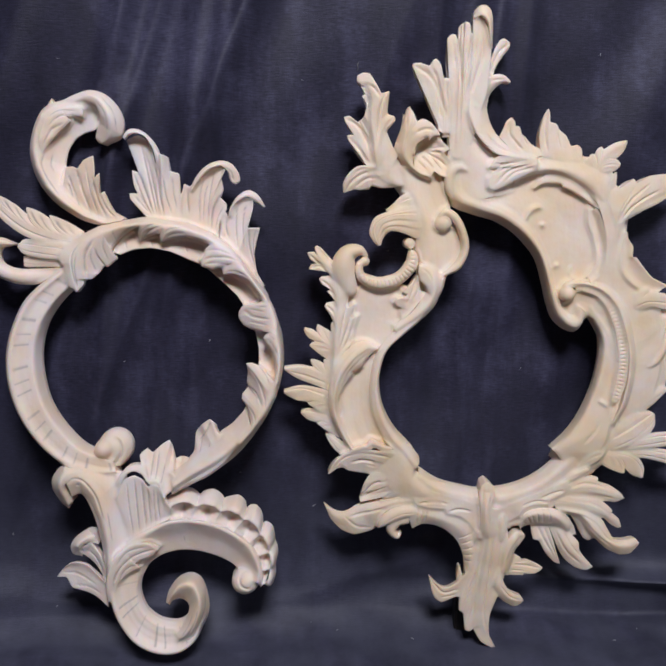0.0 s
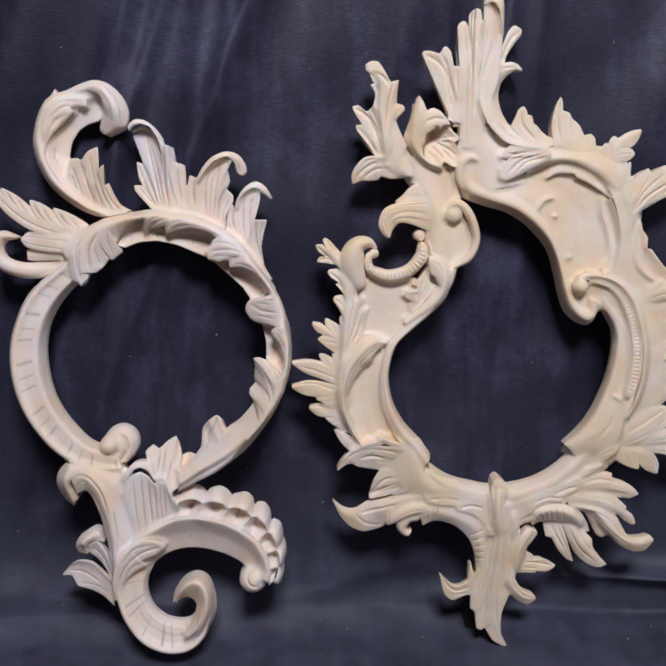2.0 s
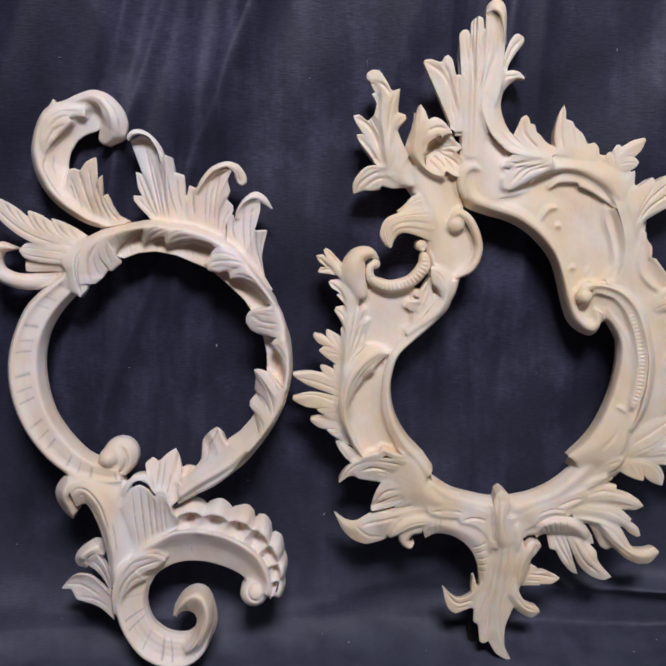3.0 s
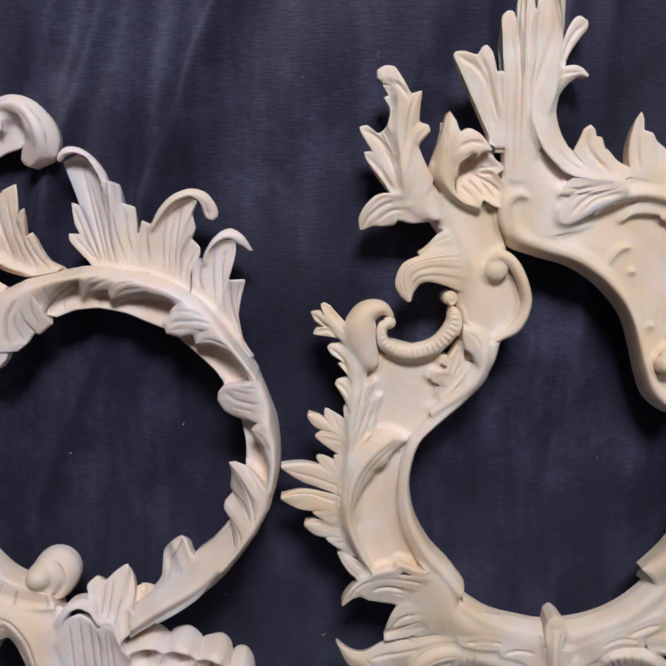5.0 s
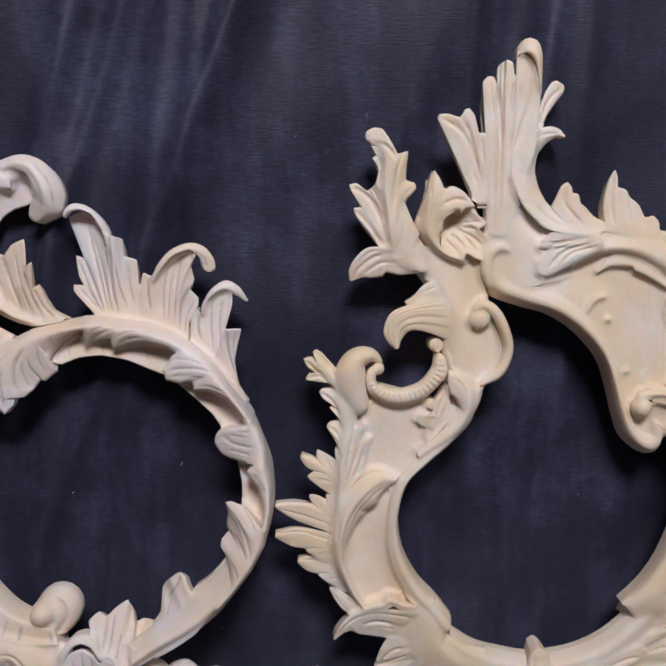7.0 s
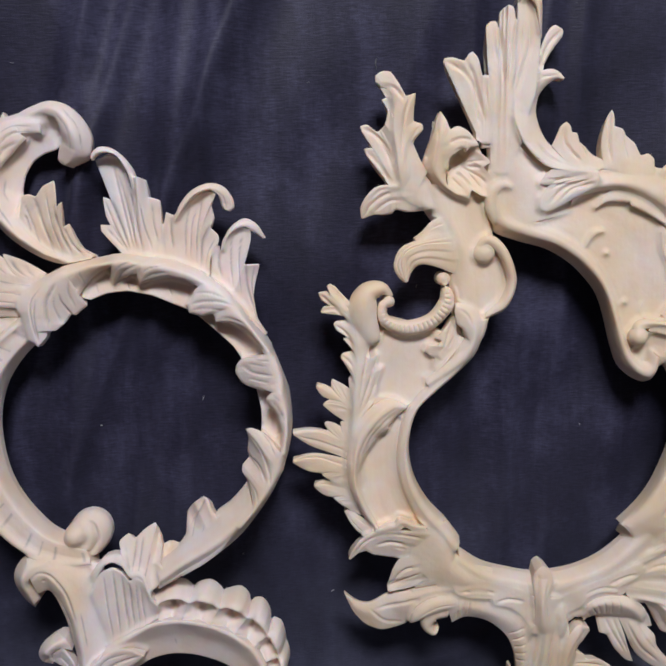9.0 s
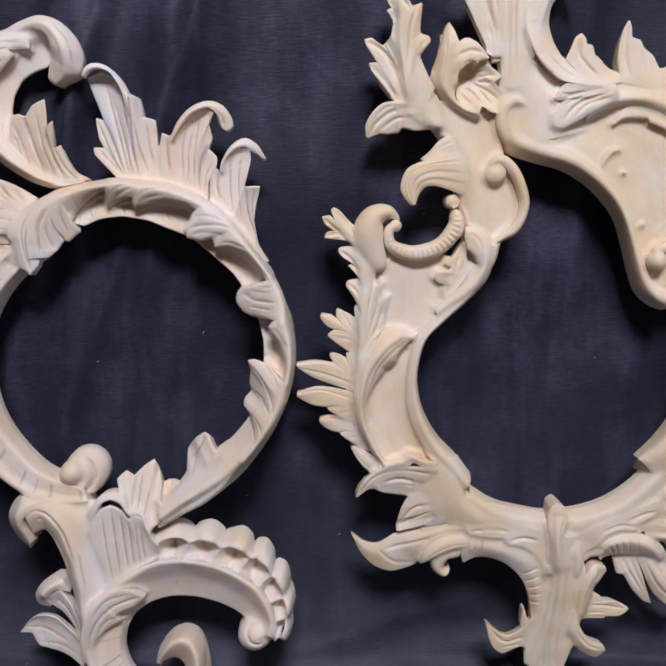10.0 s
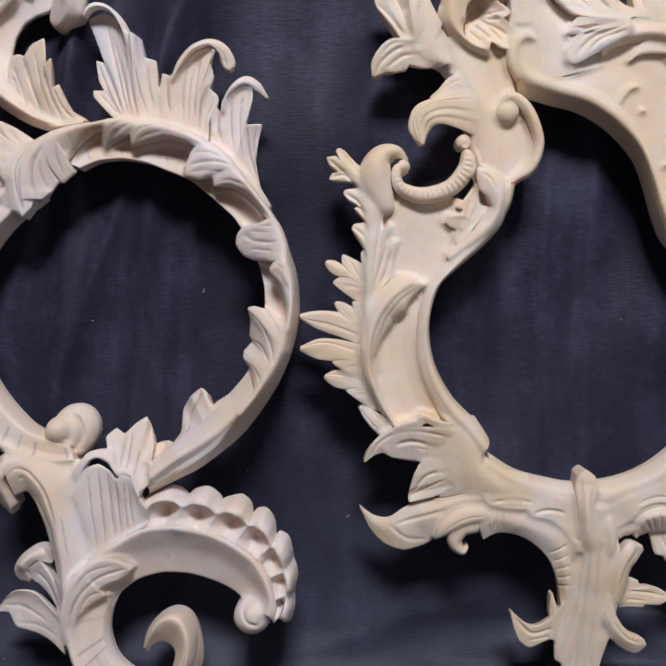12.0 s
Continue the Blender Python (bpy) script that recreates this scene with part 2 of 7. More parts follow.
def ease_joints(parent, radius=3.6, cell=0.7):
    """Round out the hollow corners where one carved form grows out of another, as in one block of wood."""
    pieces = PIECES[parent.name]
    flat = np.vstack([g.reshape(-1, 3)[:, :2] for _, g, _ in pieces])
    lo = flat.min(0) - 8
    ni, nj = (np.ceil((flat.max(0) + 8 - lo) / cell)).astype(int)
    top, who = np.full((ni, nj), -60.0), np.full((ni, nj), -1)
    for k, (_, g, _) in enumerate(pieces):
        su = np.linalg.norm(np.diff(g[..., :2], axis=0), axis=2).max()
        sv = np.linalg.norm(np.diff(g[..., :2], axis=1), axis=2).max()
        pts = refined(g, int(np.clip(np.ceil(su / 0.5), 1, 12)), int(np.clip(np.ceil(sv / 0.5), 1, 12))).reshape(-1, 3)
        pts = pts[np.argsort(pts[:, 2])]
        i, j = ((pts[:, :2] - lo) / cell).astype(int).T
        own = np.full((ni, nj), -60.0)
        own[i, j] = pts[:, 2]
        better = own > top
        top[better], who[better] = own[better], k
    steps = int(radius / cell)
    ball = [(i, j, radius - math.sqrt(radius ** 2 - (i * i + j * j) * cell * cell)) for i in range(-steps, steps + 1) for j in range(-steps, steps + 1) if (i * i + j * j) * cell * cell < radius ** 2]
    over = np.full_like(top, -60.0)
    for i, j, drop in ball:
        over = np.maximum(over, shifted(top, i, j, -60.0) - drop)
    closed = np.full_like(top, 1e3)
    for i, j, drop in ball:
        closed = np.minimum(closed, shifted(over, i, j, 1e3) + drop)
    seam = np.zeros_like(top)
    for di, dj in ((1, 0), (0, 1), (1, 1), (1, -1)):
        other = shifted(who, di, dj, -1)
        seam = np.maximum(seam, (other >= 0) & (who >= 0) & (other != who))
    near = np.zeros_like(top)
    for i, j, drop in ball:
        near = np.maximum(near, shifted(seam, i, j, 0.0))
    for _ in range(3):
        near = (near + shifted(near, 1, 0, 0.0) + shifted(near, -1, 0, 0.0) + shifted(near, 0, 1, 0.0) + shifted(near, 0, -1, 0.0)) / 5
    for _ in range(4):
        closed = (2 * closed + shifted(closed, 1, 0, 0.0) + shifted(closed, -1, 0, 0.0) + shifted(closed, 0, 1, 0.0) + shifted(closed, 0, -1, 0.0)) / 6
    near *= (top > -50)
    for ob, g, ring in pieces:
        nu, nv = g.shape[:2]
        p = g.reshape(-1, 3)
        q = (p[:, :2] - lo) / cell - 0.5
        i, j = q.astype(int).T
        f, e = (q - np.floor(q)).T

        def sampled(field):
            return field[i, j] * (1 - f) * (1 - e) + field[i + 1, j] * f * (1 - e) + field[i, j + 1] * (1 - f) * e + field[i + 1, j + 1] * f * e

        fused, weight, above = sampled(closed), sampled(near), sampled(top)
        depth = np.clip(above - p[:, 2], 0, 30)
        rise = np.clip(fused - p[:, 2] - 0.12 * np.clip(depth, 0, 1), -0.4, 2.6) * weight * MM
        co = np.zeros(len(ob.data.vertices) * 3, np.float32)
        ob.data.vertices.foreach_get("co", co)
        co = co.reshape(-1, 3)
        n = nu * nv
        co[:n, 2] += rise
        co[n + nu * 3:n + nu * 3 + len(ring), 2] += rise[ring]
        ob.data.vertices.foreach_set("co", co.ravel())
        ob.data.update()


def wobble(grid, amount, size):
    """The slight unevenness of a hand-cut surface."""
    x, y = grid[..., 0] / size, grid[..., 1] / size
    return amount * (np.sin(x * 1.7 + 1.3 * np.sin(y * 1.1)) + np.sin(y * 2.1 + 1.1 * np.sin(x * 1.4 + 2.0))) / 2


def vcut(d, steep=0.035, easy=0.26):
    """A gouge cut: steep on one side, running out easily on the other."""
    return np.where(d < 0, np.clip(1 + d / steep, 0, 1), np.clip(1 - d / easy, 0, 1) ** 1.6)


SHAPES = {
    "round": lambda v: np.maximum(0, 1 - np.abs(v) ** 2.3) ** 0.62,
    "full": lambda v: np.sqrt(np.maximum(0, 1 - v * v)),
    "soft": lambda v: (1 - np.abs(v) ** 3.5) ** 0.8,
    "flat": lambda v: np.minimum(1, (1 - np.abs(v)) * 7) ** 0.6,
    "cove": lambda v: np.clip((1 - np.abs(v)) * 9, 0, 1) ** 0.6 * (0.45 + 0.55 * np.clip(np.abs(v) / 0.8, 0, 1) ** 2.4),
    "lip": lambda v: np.clip((1 - np.abs(v)) * 8, 0, 1) ** 0.6 * (0.35 + 0.65 * np.clip((v + 1) / 2, 0, 1) ** 1.6),
    "lip_other": lambda v: np.clip((1 - np.abs(v)) * 8, 0, 1) ** 0.6 * (0.35 + 0.65 * np.clip((1 - v) / 2, 0, 1) ** 1.6),
}


def stroke(name, pts, wide, z, high, wood, parent, shape="round", ticks=0, cut=1.2, ends=(0, 0), lines=(), thick=14.0, cut_dark=0.0, nv=0, label="", tick_from=-0.9, tick_to=0.9):
    """A moulding swept along a curve: wide is its half width, z the height of its edge, high its crown. ends: how far each end is rounded off."""
    line0 = smooth_line(pts, 12)
    length = np.linalg.norm(np.diff(line0, axis=0), axis=1).sum()
    nv = nv or (41 if lines else 25)
    nu = int(np.clip(length / 1.6, 24, 220)) if not ticks else int(max(length / 1.2, ticks * 8))
    line = smooth_line(pts, nu)
    u = np.linspace(0, 1, nu)
    t, n = frame_of(line)
    w, zz, hh = along(wide, u), along(z, u), along(high, u)
    for k, e in enumerate(ends):
        if e:
            d = np.clip((u if k == 0 else 1 - u) / e, 0, 1)
            f = np.sqrt(np.maximum(0, 1 - (1 - d) ** 2))
            w, hh = w * (0.04 + 0.96 * f), hh * (0.3 + 0.7 * f)
    v = np.sin(np.linspace(-np.pi / 2, np.pi / 2, nv)) * 0.55 + np.linspace(-1, 1, nv) * 0.45
    xy = line[:, None, :] + n[:, None, :] * (w[:, None] * v[None, :])[..., None]
    h = zz[:, None] + hh[:, None] * SHAPES[shape](v)[None, :]
    marks = np.zeros_like(h)
    if ticks:
        ph = (u * ticks) % 1.0
        g = np.exp(-((ph - 0.5) / 0.17) ** 2)
        m = ((v > tick_from) & (v < tick_to)).astype(float)
        h = h - cut * g[:, None] * m[None, :]
    for at in lines:
        fade = np.clip(np.minimum(u * 6, (1 - u) * 6), 0, 1)[:, None]
        h = h - cut * vcut(v - at)[None, :] * fade
        marks = np.maximum(marks, cut_dark * np.exp(-((v - at) / 0.06) ** 2)[None, :] * fade)
    grid = np.concatenate([xy, h[..., None]], 2)
    grid[..., 2] += wobble(grid, 0.35, 9.0)
    return solid(name, grid, wood, parent, label, thick, 0.0, marks, 0.5)


def loft(name, rail_a, rail_b, profile, wood, parent, thick=30.0, nv=29, cut_dark=0.0, ticks=0, tick_zone=(0, 1), cut=0.8, lines=(), label="", uneven=0.5, dip=(0, 0)):
    """A band or panel between two edge curves; profile gives heights at even steps across, from the first edge to the second."""
    length = np.linalg.norm(np.diff(smooth_line(rail_a, 20), axis=0), axis=1).sum()
    nu = int(np.clip(length / 1.3, 30, 420))
    a, b = smooth_line(rail_a, nu), smooth_line(rail_b, nu)
    nv = int(max(nv, np.linalg.norm(a - b, axis=1).max() / 1.2))
    v = np.linspace(0, 1, nv)
    u = np.linspace(0, 1, nu)
    xy = a[:, None, :] * (1 - v)[None, :, None] + b[:, None, :] * v[None, :, None]
    h = np.repeat(along(profile, v)[None, :], nu, 0)
    marks = np.zeros_like(h)
    if ticks:
        ph = (u * ticks + 0.25 * np.sin(u * 37)) % 1.0
        g = np.exp(-((ph - 0.5) / 0.06) ** 2)[:, None] * ((v > tick_zone[0]) & (v < tick_zone[1])).astype(float)[None, :]
        h = h - cut * g
        marks = cut_dark * g
    for at in lines:
        fade = np.clip(np.minimum(u * 6, (1 - u) * 6), 0, 1)[:, None]
        h = h - cut * vcut(v - at, 0.03, 0.12)[None, :] * fade
        marks = np.maximum(marks, cut_dark * np.exp(-((v - at) / 0.025) ** 2)[None, :] * fade)
    grid = np.concatenate([xy, h[..., None]], 2)
    grid[..., 2] += wobble(grid, uneven, 13.0) - (dip[0] * np.clip(1 - u / 0.16, 0, 1) ** 2 + dip[1] * np.clip(1 - (1 - u) / 0.16, 0, 1) ** 2)[:, None]
    return solid(name, grid, wood, parent, label, thick, 0.0, marks)


def eye(name, at, r, z, high, wood, parent, label=""):
    """The rounded button in the heart of a volute."""
    nu, nv = 30, 12
    a = np.linspace(0, 2 * np.pi, nu)
    q = np.linspace(0.001, 1, nv)
    grid = np.zeros((nu, nv, 3))
    grid[..., 0] = at[0] + r * np.cos(a)[:, None] * q[None, :]
    grid[..., 1] = at[1] + r * np.sin(a)[:, None] * q[None, :]
    grid[..., 2] = z + high * np.sqrt(np.maximum(0, 1 - q * q))[None, :]
    return solid(name, grid, wood, parent, label, 30.0)


def knots(pts, lead):
    """Where the guide points of a rail lie along the leading rail, kept in order."""
    p = np.array(pts, float)
    at = np.linspace(0, 1, len(lead))
    near = np.array([at[np.argmin(((lead - q) ** 2).sum(1))] for q in p])
    near[0], near[-1] = 0.0, 1.0
    run = np.concatenate([[0], np.cumsum(np.linalg.norm(np.diff(p, axis=0), axis=1))])
    near = np.maximum.accumulate(0.5 * near + 0.5 * run / run[-1])
    for k in range(1, len(near)):
        near[k] = max(near[k], near[k - 1] + 0.25 / len(near))
    return (near - near[0]) / (near[-1] - near[0])


def bent(pts, at, u, tight):
    """A curve through guide points set at the given steps; tight: 0 rounded, 1 straight between them."""
    p = np.array(pts, float)
    k = np.clip(np.searchsorted(at, u, side="right") - 1, 0, len(p) - 2)
    s = ((u - at[k]) / np.maximum(at[k + 1] - at[k], 1e-6))[:, None]
    a, b, c, d = p[np.maximum(k - 1, 0)], p[k], p[k + 1], p[np.minimum(k + 2, len(p) - 1)]
    m0, m1 = (c - a) * 0.5 * (1 - tight), (d - b) * 0.5 * (1 - tight)
    straight = b + (c - b) * s
    curve = (2 * s ** 3 - 3 * s ** 2 + 1) * b + (s ** 3 - 2 * s ** 2 + s) * m0 + (3 * s ** 2 - 2 * s ** 3) * c + (s ** 3 - s ** 2) * m1
    return curve * (1 - tight) + straight * tight


def carve(grid, marks, cuts, cut_dark):
    """Gouge cuts along drawn lines: a V that fades out at its ends, with a trace of dark in its bed."""
    for pts, wide, deep in cuts:
        line = smooth_line(pts, 24)
        line = smooth_line(pts, int(np.clip(np.linalg.norm(np.diff(line, axis=0), axis=1).sum() / 0.3, 30, 400)))
        lo, hi = line.min(0) - 2 * wide, line.max(0) + 2 * wide
        box_in = ((grid[..., :2] > lo) & (grid[..., :2] < hi)).all(2)
        q = grid[box_in][:, :2]
        if not len(q):
            continue
        d = np.linalg.norm(q[:, None, :] - line[None, :, :], axis=2)
        j = d.argmin(1)
        s = j / (len(line) - 1.0)
        fade = np.clip(np.minimum(s * 5 + 0.25, (1 - s) * 4 + 0.1), 0, 1)
        d = d[np.arange(len(q)), j]
        grid[box_in, 2] -= deep * fade * np.clip(1 - d / wide, 0, 1) ** 1.2
        marks[box_in] = np.maximum(marks[box_in], cut_dark * fade * np.exp(-(d / (0.35 * wide)) ** 2))


def sheet(name, rails, wood, parent, cuts=(), thick=14.0, tight=0.35, cut_dark=0.55, round_over=1.2, label="", straight=False, undercut=0.25, step=0.8):
    """A carved surface through two or more guide curves, each with its heights along it; the first leads."""
    lead = smooth_line(rails[0][0], 200)
    longest = max(np.linalg.norm(np.diff(np.array(pts, float), axis=0), axis=1).sum() for pts, _ in rails)
    nu = int(np.clip(longest / step, 24, 420))
    steps = [knots(pts, lead) for pts, _ in rails]
    u = np.unique(np.round(np.concatenate([np.linspace(0, 1, nu)] + steps[1:]), 4))
    curves = []
    for k, (pts, z) in enumerate(rails):
        xy = np.stack([np.interp(u, np.linspace(0, 1, 200), lead[:, c]) for c in (0, 1)], 1) if k == 0 else bent(pts, steps[k], u, tight)
        curves.append(np.concatenate([xy, along(z, u)[:, None]], 1))
    span = sum(np.linalg.norm(b[:, :2] - a[:, :2], axis=1).max() for a, b in zip(curves, curves[1:]))
    nv = int(np.clip(span / step, 10, 130))
    v = np.linspace(0, 1, nv)
    at = np.linspace(0, 1, len(curves))
    stack = np.stack(curves, 0).reshape(len(curves), -1)
    across = np.stack([np.interp(v, at, c) for c in stack.T], 1) if straight or len(curves) < 3 else bent(stack, at, v, 0.0)
    grid = across.reshape(nv, len(u), 3).transpose(1, 0, 2).copy()
    grid[..., 2] += wobble(grid, 0.3, 8.0)
    marks = np.zeros(grid.shape[:2])
    carve(grid, marks, cuts, cut_dark)
    edge = np.minimum(np.arange(nv), np.arange(nv)[::-1])[None, :] * span / nv
    grid[..., 2] -= round_over * np.clip(1 - edge / 1.6, 0, 1) ** 2
    grid[..., 2] /= RELIEF
    return solid(name, grid, wood, parent, label, thick, 0.0, marks, undercut)


def bulb(name, at, r, z, high, wood, parent, stretch=(1.0, 0.0), cuts=(), label=""):
    """A full rounded knob, a little longer one way."""
    nu, nv = 72, 30
    a, q = np.linspace(0, 2 * np.pi, nu), np.sin(np.linspace(0.001, np.pi / 2, nv))
    long_way = 1 + (stretch[0] - 1) * np.cos(a - stretch[1]) ** 2
    grid = np.zeros((nu, nv, 3))
    grid[..., 0] = at[0] + r * (np.cos(a) * long_way)[:, None] * q[None, :]
    grid[..., 1] = at[1] + r * (np.sin(a) * long_way)[:, None] * q[None, :]
    grid[..., 2] = (z + high * np.sqrt(np.maximum(0, 1 - q * q))[None, :]) / RELIEF
    marks = np.zeros((nu, nv))
    carve(grid, marks, cuts, 0.2)
    return solid(name, grid, wood, parent, label, 30.0, 0.0, marks)


def carving(name, x, y, z, label, category, lean=12.61):
    ob = new(name)
    ob.empty_display_size = 0.05
    ob.matrix_world = pose(x, y, z, 90 - lean, 0, 0)
    return tagged(ob, label, category)



def edge_curve(edge, spine, u, smooth, lag, blunt):
    """An edge of a leaf matched to its spine. A lobed edge runs base, tip, notch, tip, notch ... to the leaf's end."""
    d = spine[-1] - spine[-4]
    side = np.array([-d[1], d[0]]) / max(np.linalg.norm(d), 1e-6)
    if side @ (np.array(edge[-1]) - spine[-1]) < 0:
        side = -side
    end = spine[-1] + side * blunt
    if smooth:
        line = smooth_line(list(edge) + [tuple(end)], len(u))
        return line, np.full(len(u), 0.5), np.zeros(len(u))
    e = np.array(list(edge) + [tuple(end)], float)
    near = [u[np.argmin(((spine - q) ** 2).sum(1))] for q in e]
    k = len(e)
    us = np.zeros(k)
    for i in range(2, k - 1, 2):
        us[i] = np.clip(near[i] - lag, us[i - 2] + 0.04, 0.97)
    us[-1] = 1.0
    for i in range(1, k - 1, 2):
        us[i] = us[i - 1] + 0.62 * ((us[i + 1] if i + 1 < k else 1.0) - us[i - 1])
    line, phase, lobed = np.zeros((len(u), 2)), np.zeros(len(u)), np.zeros(len(u))
    mid = spine.mean(0)
    for i in range(k - 1):
        m = (u >= us[i]) & (u <= us[i + 1])
        s = np.clip((u[m] - us[i]) / max(us[i + 1] - us[i], 1e-6), 0, 1)
        rising = i % 2 == 0
        d = e[i + 1] - e[i]
        size = np.linalg.norm(d)
        nrm = np.array([-d[1], d[0]]) / max(size, 1e-6)
        at = spine[np.clip(np.searchsorted(u, (us[i] + us[i + 1]) / 2), 0, len(u) - 1)]
        if nrm @ ((e[i] + e[i + 1]) / 2 - at) < 0:
            nrm = -nrm
        belly = min(0.13 * size, 1.7) * (1 if rising else 0.6)
        line[m] = e[i] + d * s[:, None] + nrm * (belly * np.sin(np.pi * s))[:, None]
        last = i == k - 2
        phase[m] = (0.5 * s if rising else 0.5 + 0.5 * s)
        lobed[m] = 0 if last and rising else 1
    for _ in range(3):
        line[1:-1] = (line[:-2] + 2 * line[1:-1] + line[2:]) / 4
    return line, phase, lobed


def frond(name, pts, z, wood, parent, a=None, b=None, sa=None, sb=None, lag=0.3, bulge=1.0, vein=0.9, crease=1.3, dome=1.5, lift=0.0, mid=0.0, ridge=0.0, lines=(), deep=1.1, blunt=1.7, sink=0.0, cut_dark=0.0, thick=9.0, nv=22, label=""):
    """A carved leaf from its spine and its two edges (a, b lobed; sa, sb plain); z is the height along the spine."""
    length = np.linalg.norm(np.diff(smooth_line(pts, 12), axis=0), axis=1).sum()
    nu = int(np.clip(length / 0.7, 70, 700 if length > 300 else 180))
    u = np.linspace(0, 1, nu)
    spine = smooth_line(pts, nu)
    zz = along(z, u)
    t, _ = frame_of(spine)
    halves, heights, marks = [], [], []
    q = np.linspace(0, 1, nv)
    for lobed_edge, plain_edge in ((a, sa), (b, sb)):
        edge, phase, lob = edge_curve(lobed_edge or plain_edge, spine, u, lobed_edge is None, lag, blunt)
        reach = np.linalg.norm(edge - spine, axis=1)
        bend = spine + t * (reach * (0.45 if lobed_edge else 0.0))[:, None] + (edge - spine) * (0.18 if lobed_edge else 0.5)
        qq = q[None, :, None]
        xy = spine[:, None, :] * (1 - qq) ** 2 + bend[:, None, :] * 2 * qq * (1 - qq) + edge[:, None, :] * qq ** 2
        ahead = ((xy - spine[:, None, :]) * t[:, None, :]).sum(2) / max(length, 1e-6)
        h = np.interp(np.clip(u[:, None] + ahead, 0, 1), u, zz) + dome * (1 - q ** 2.6)[None, :] + lift * (q ** 2)[None, :]
        if plain_edge is sa and sink:
            h -= sink * (q ** 2)[None, :]
        mk = np.zeros_like(h)
        pp, ll = phase[:, None], lob[:, None]
        grow = (q ** 1.8)[None, :]
        h += ll * bulge * (np.sin(np.pi * pp) - 0.5) * grow
        h -= ll * crease * np.exp(-(np.minimum(pp, 1 - pp) / 0.08) ** 2) * np.clip((q - 0.3) * 2.0, 0, 1)[None, :]
        span = np.clip((q - 0.22) * 3, 0, 1)[None, :] * np.clip((0.97 - q) * 5, 0, 1)[None, :]
        for at, part_of in ((0.24, 0.7), (0.42, 1.0), (0.6, 0.9), (0.78, 0.6)):
            h -= ll * vein * part_of * vcut(pp - at, 0.03, 0.15) * span
            mk = np.maximum(mk, ll * cut_dark * part_of * np.exp(-((pp - at) / 0.028) ** 2) * span)
        fade = np.clip(np.minimum(u * 4, (1 - u) * 5), 0, 1)[:, None]
        for at in (lines if lobed_edge is None else ()):
            h -= deep * vcut(q - at, 0.05, 0.3)[None, :] * fade
            mk = np.maximum(mk, cut_dark * np.exp(-((q - at) / 0.035) ** 2)[None, :] * fade)
        h -= mid * np.exp(-(q / 0.07) ** 2)[None, :] * np.clip((1 - u) * 5, 0, 1)[:, None]
        h += ridge * np.exp(-(q / 0.16) ** 2)[None, :]
        h -= 0.4 * np.clip((q - 0.93) / 0.07, 0, 1)[None, :] ** 2
        halves.append(xy), heights.append(h), marks.append(mk)
    xy = np.concatenate([halves[0][:, ::-1], halves[1][:, 1:]], 1)
    h = np.concatenate([heights[0][:, ::-1], heights[1][:, 1:]], 1)
    mk = np.concatenate([marks[0][:, ::-1], marks[1][:, 1:]], 1)
    grid = np.concatenate([xy, h[..., None]], 2)
    grid[..., 2] += wobble(grid, 0.3, 7.0)
    return solid(name, grid, wood, parent, label, thick, 0.0, mk, 0.35)

# ---- the cloth over the backboard and the table ----
LEAN_CLOTH, FOOT_Y, COVE = radians(10.1), 0.724, 0.055
TURN_LEN = COVE * (np.pi / 2 - LEAN_CLOTH)


def drape_profile(up):
    """Place and outward normal (y, z) on the smooth cloth; up is the way along it from the start of the cove."""
    yc = FOOT_Y - COVE
    a = np.clip(up, 0, TURN_LEN) / COVE
    d = np.maximum(up - TURN_LEN, 0)
    y = yc + np.minimum(up, 0) + COVE * np.sin(a) + d * np.sin(LEAN_CLOTH)
    z = COVE - COVE * np.cos(a) + d * np.cos(LEAN_CLOTH)
    return y, z, -np.sin(a), np.cos(a)


def drape_folds(X, up):
    """How far the cloth stands out of its smooth surface."""
    d = np.zeros_like(X)
    rise = up - TURN_LEN + 0.04
    on_wall = np.clip((rise - 0.06) / 0.12, 0, 1)
    for x0, slope, w, high in FOLDS:
        c = x0 + slope * rise
        ww = w * (0.6 + 0.8 * np.clip(rise, 0, 0.8))
        d += high * np.exp(-np.abs((X - c) / ww) ** 1.6) * on_wall * np.clip((rise - 0.02) / 0.45, 0.6, 1)
    for x0, s0, a, l, w, high in CREASES:
        e, g = (X - x0) * np.cos(a) + (up - s0) * np.sin(a), -(X - x0) * np.sin(a) + (up - s0) * np.cos(a)
        d += high * np.exp(-(e / l) ** 2) * np.exp(-np.abs(g / w) ** 1.5)
    lean = X - 0.33 * rise
    d += 0.0018 * (np.sin(lean * 71 + 1.7 * np.sin(up * 5)) + np.sin(lean * 43 + 2.2 * np.sin(up * 3.3 + 1))) * on_wall
    d += 0.018 * np.exp(-((up - 0.055) / 0.05) ** 2) * np.clip((0.04 - X) / 0.16, 0, 1)
    d += 0.0045 * np.sin(X * 33 - up * 9 + 2 * np.sin(up * 7)) * np.sin(up * 19 + 1.8 * np.sin(X * 9) + 0.6)
    d += 0.0012 * np.sin(X * 61 + 3 * np.sin(up * 21)) * np.sin(up * 47 + 2 * np.sin(X * 19)) * np.clip((0.14 - up) / 0.1, 0, 1)
    d += 0.011 * np.clip((0.12 - X) / 0.22, 0, 1) * np.clip((0.05 - up) / 0.06, 0, 1)
    return d


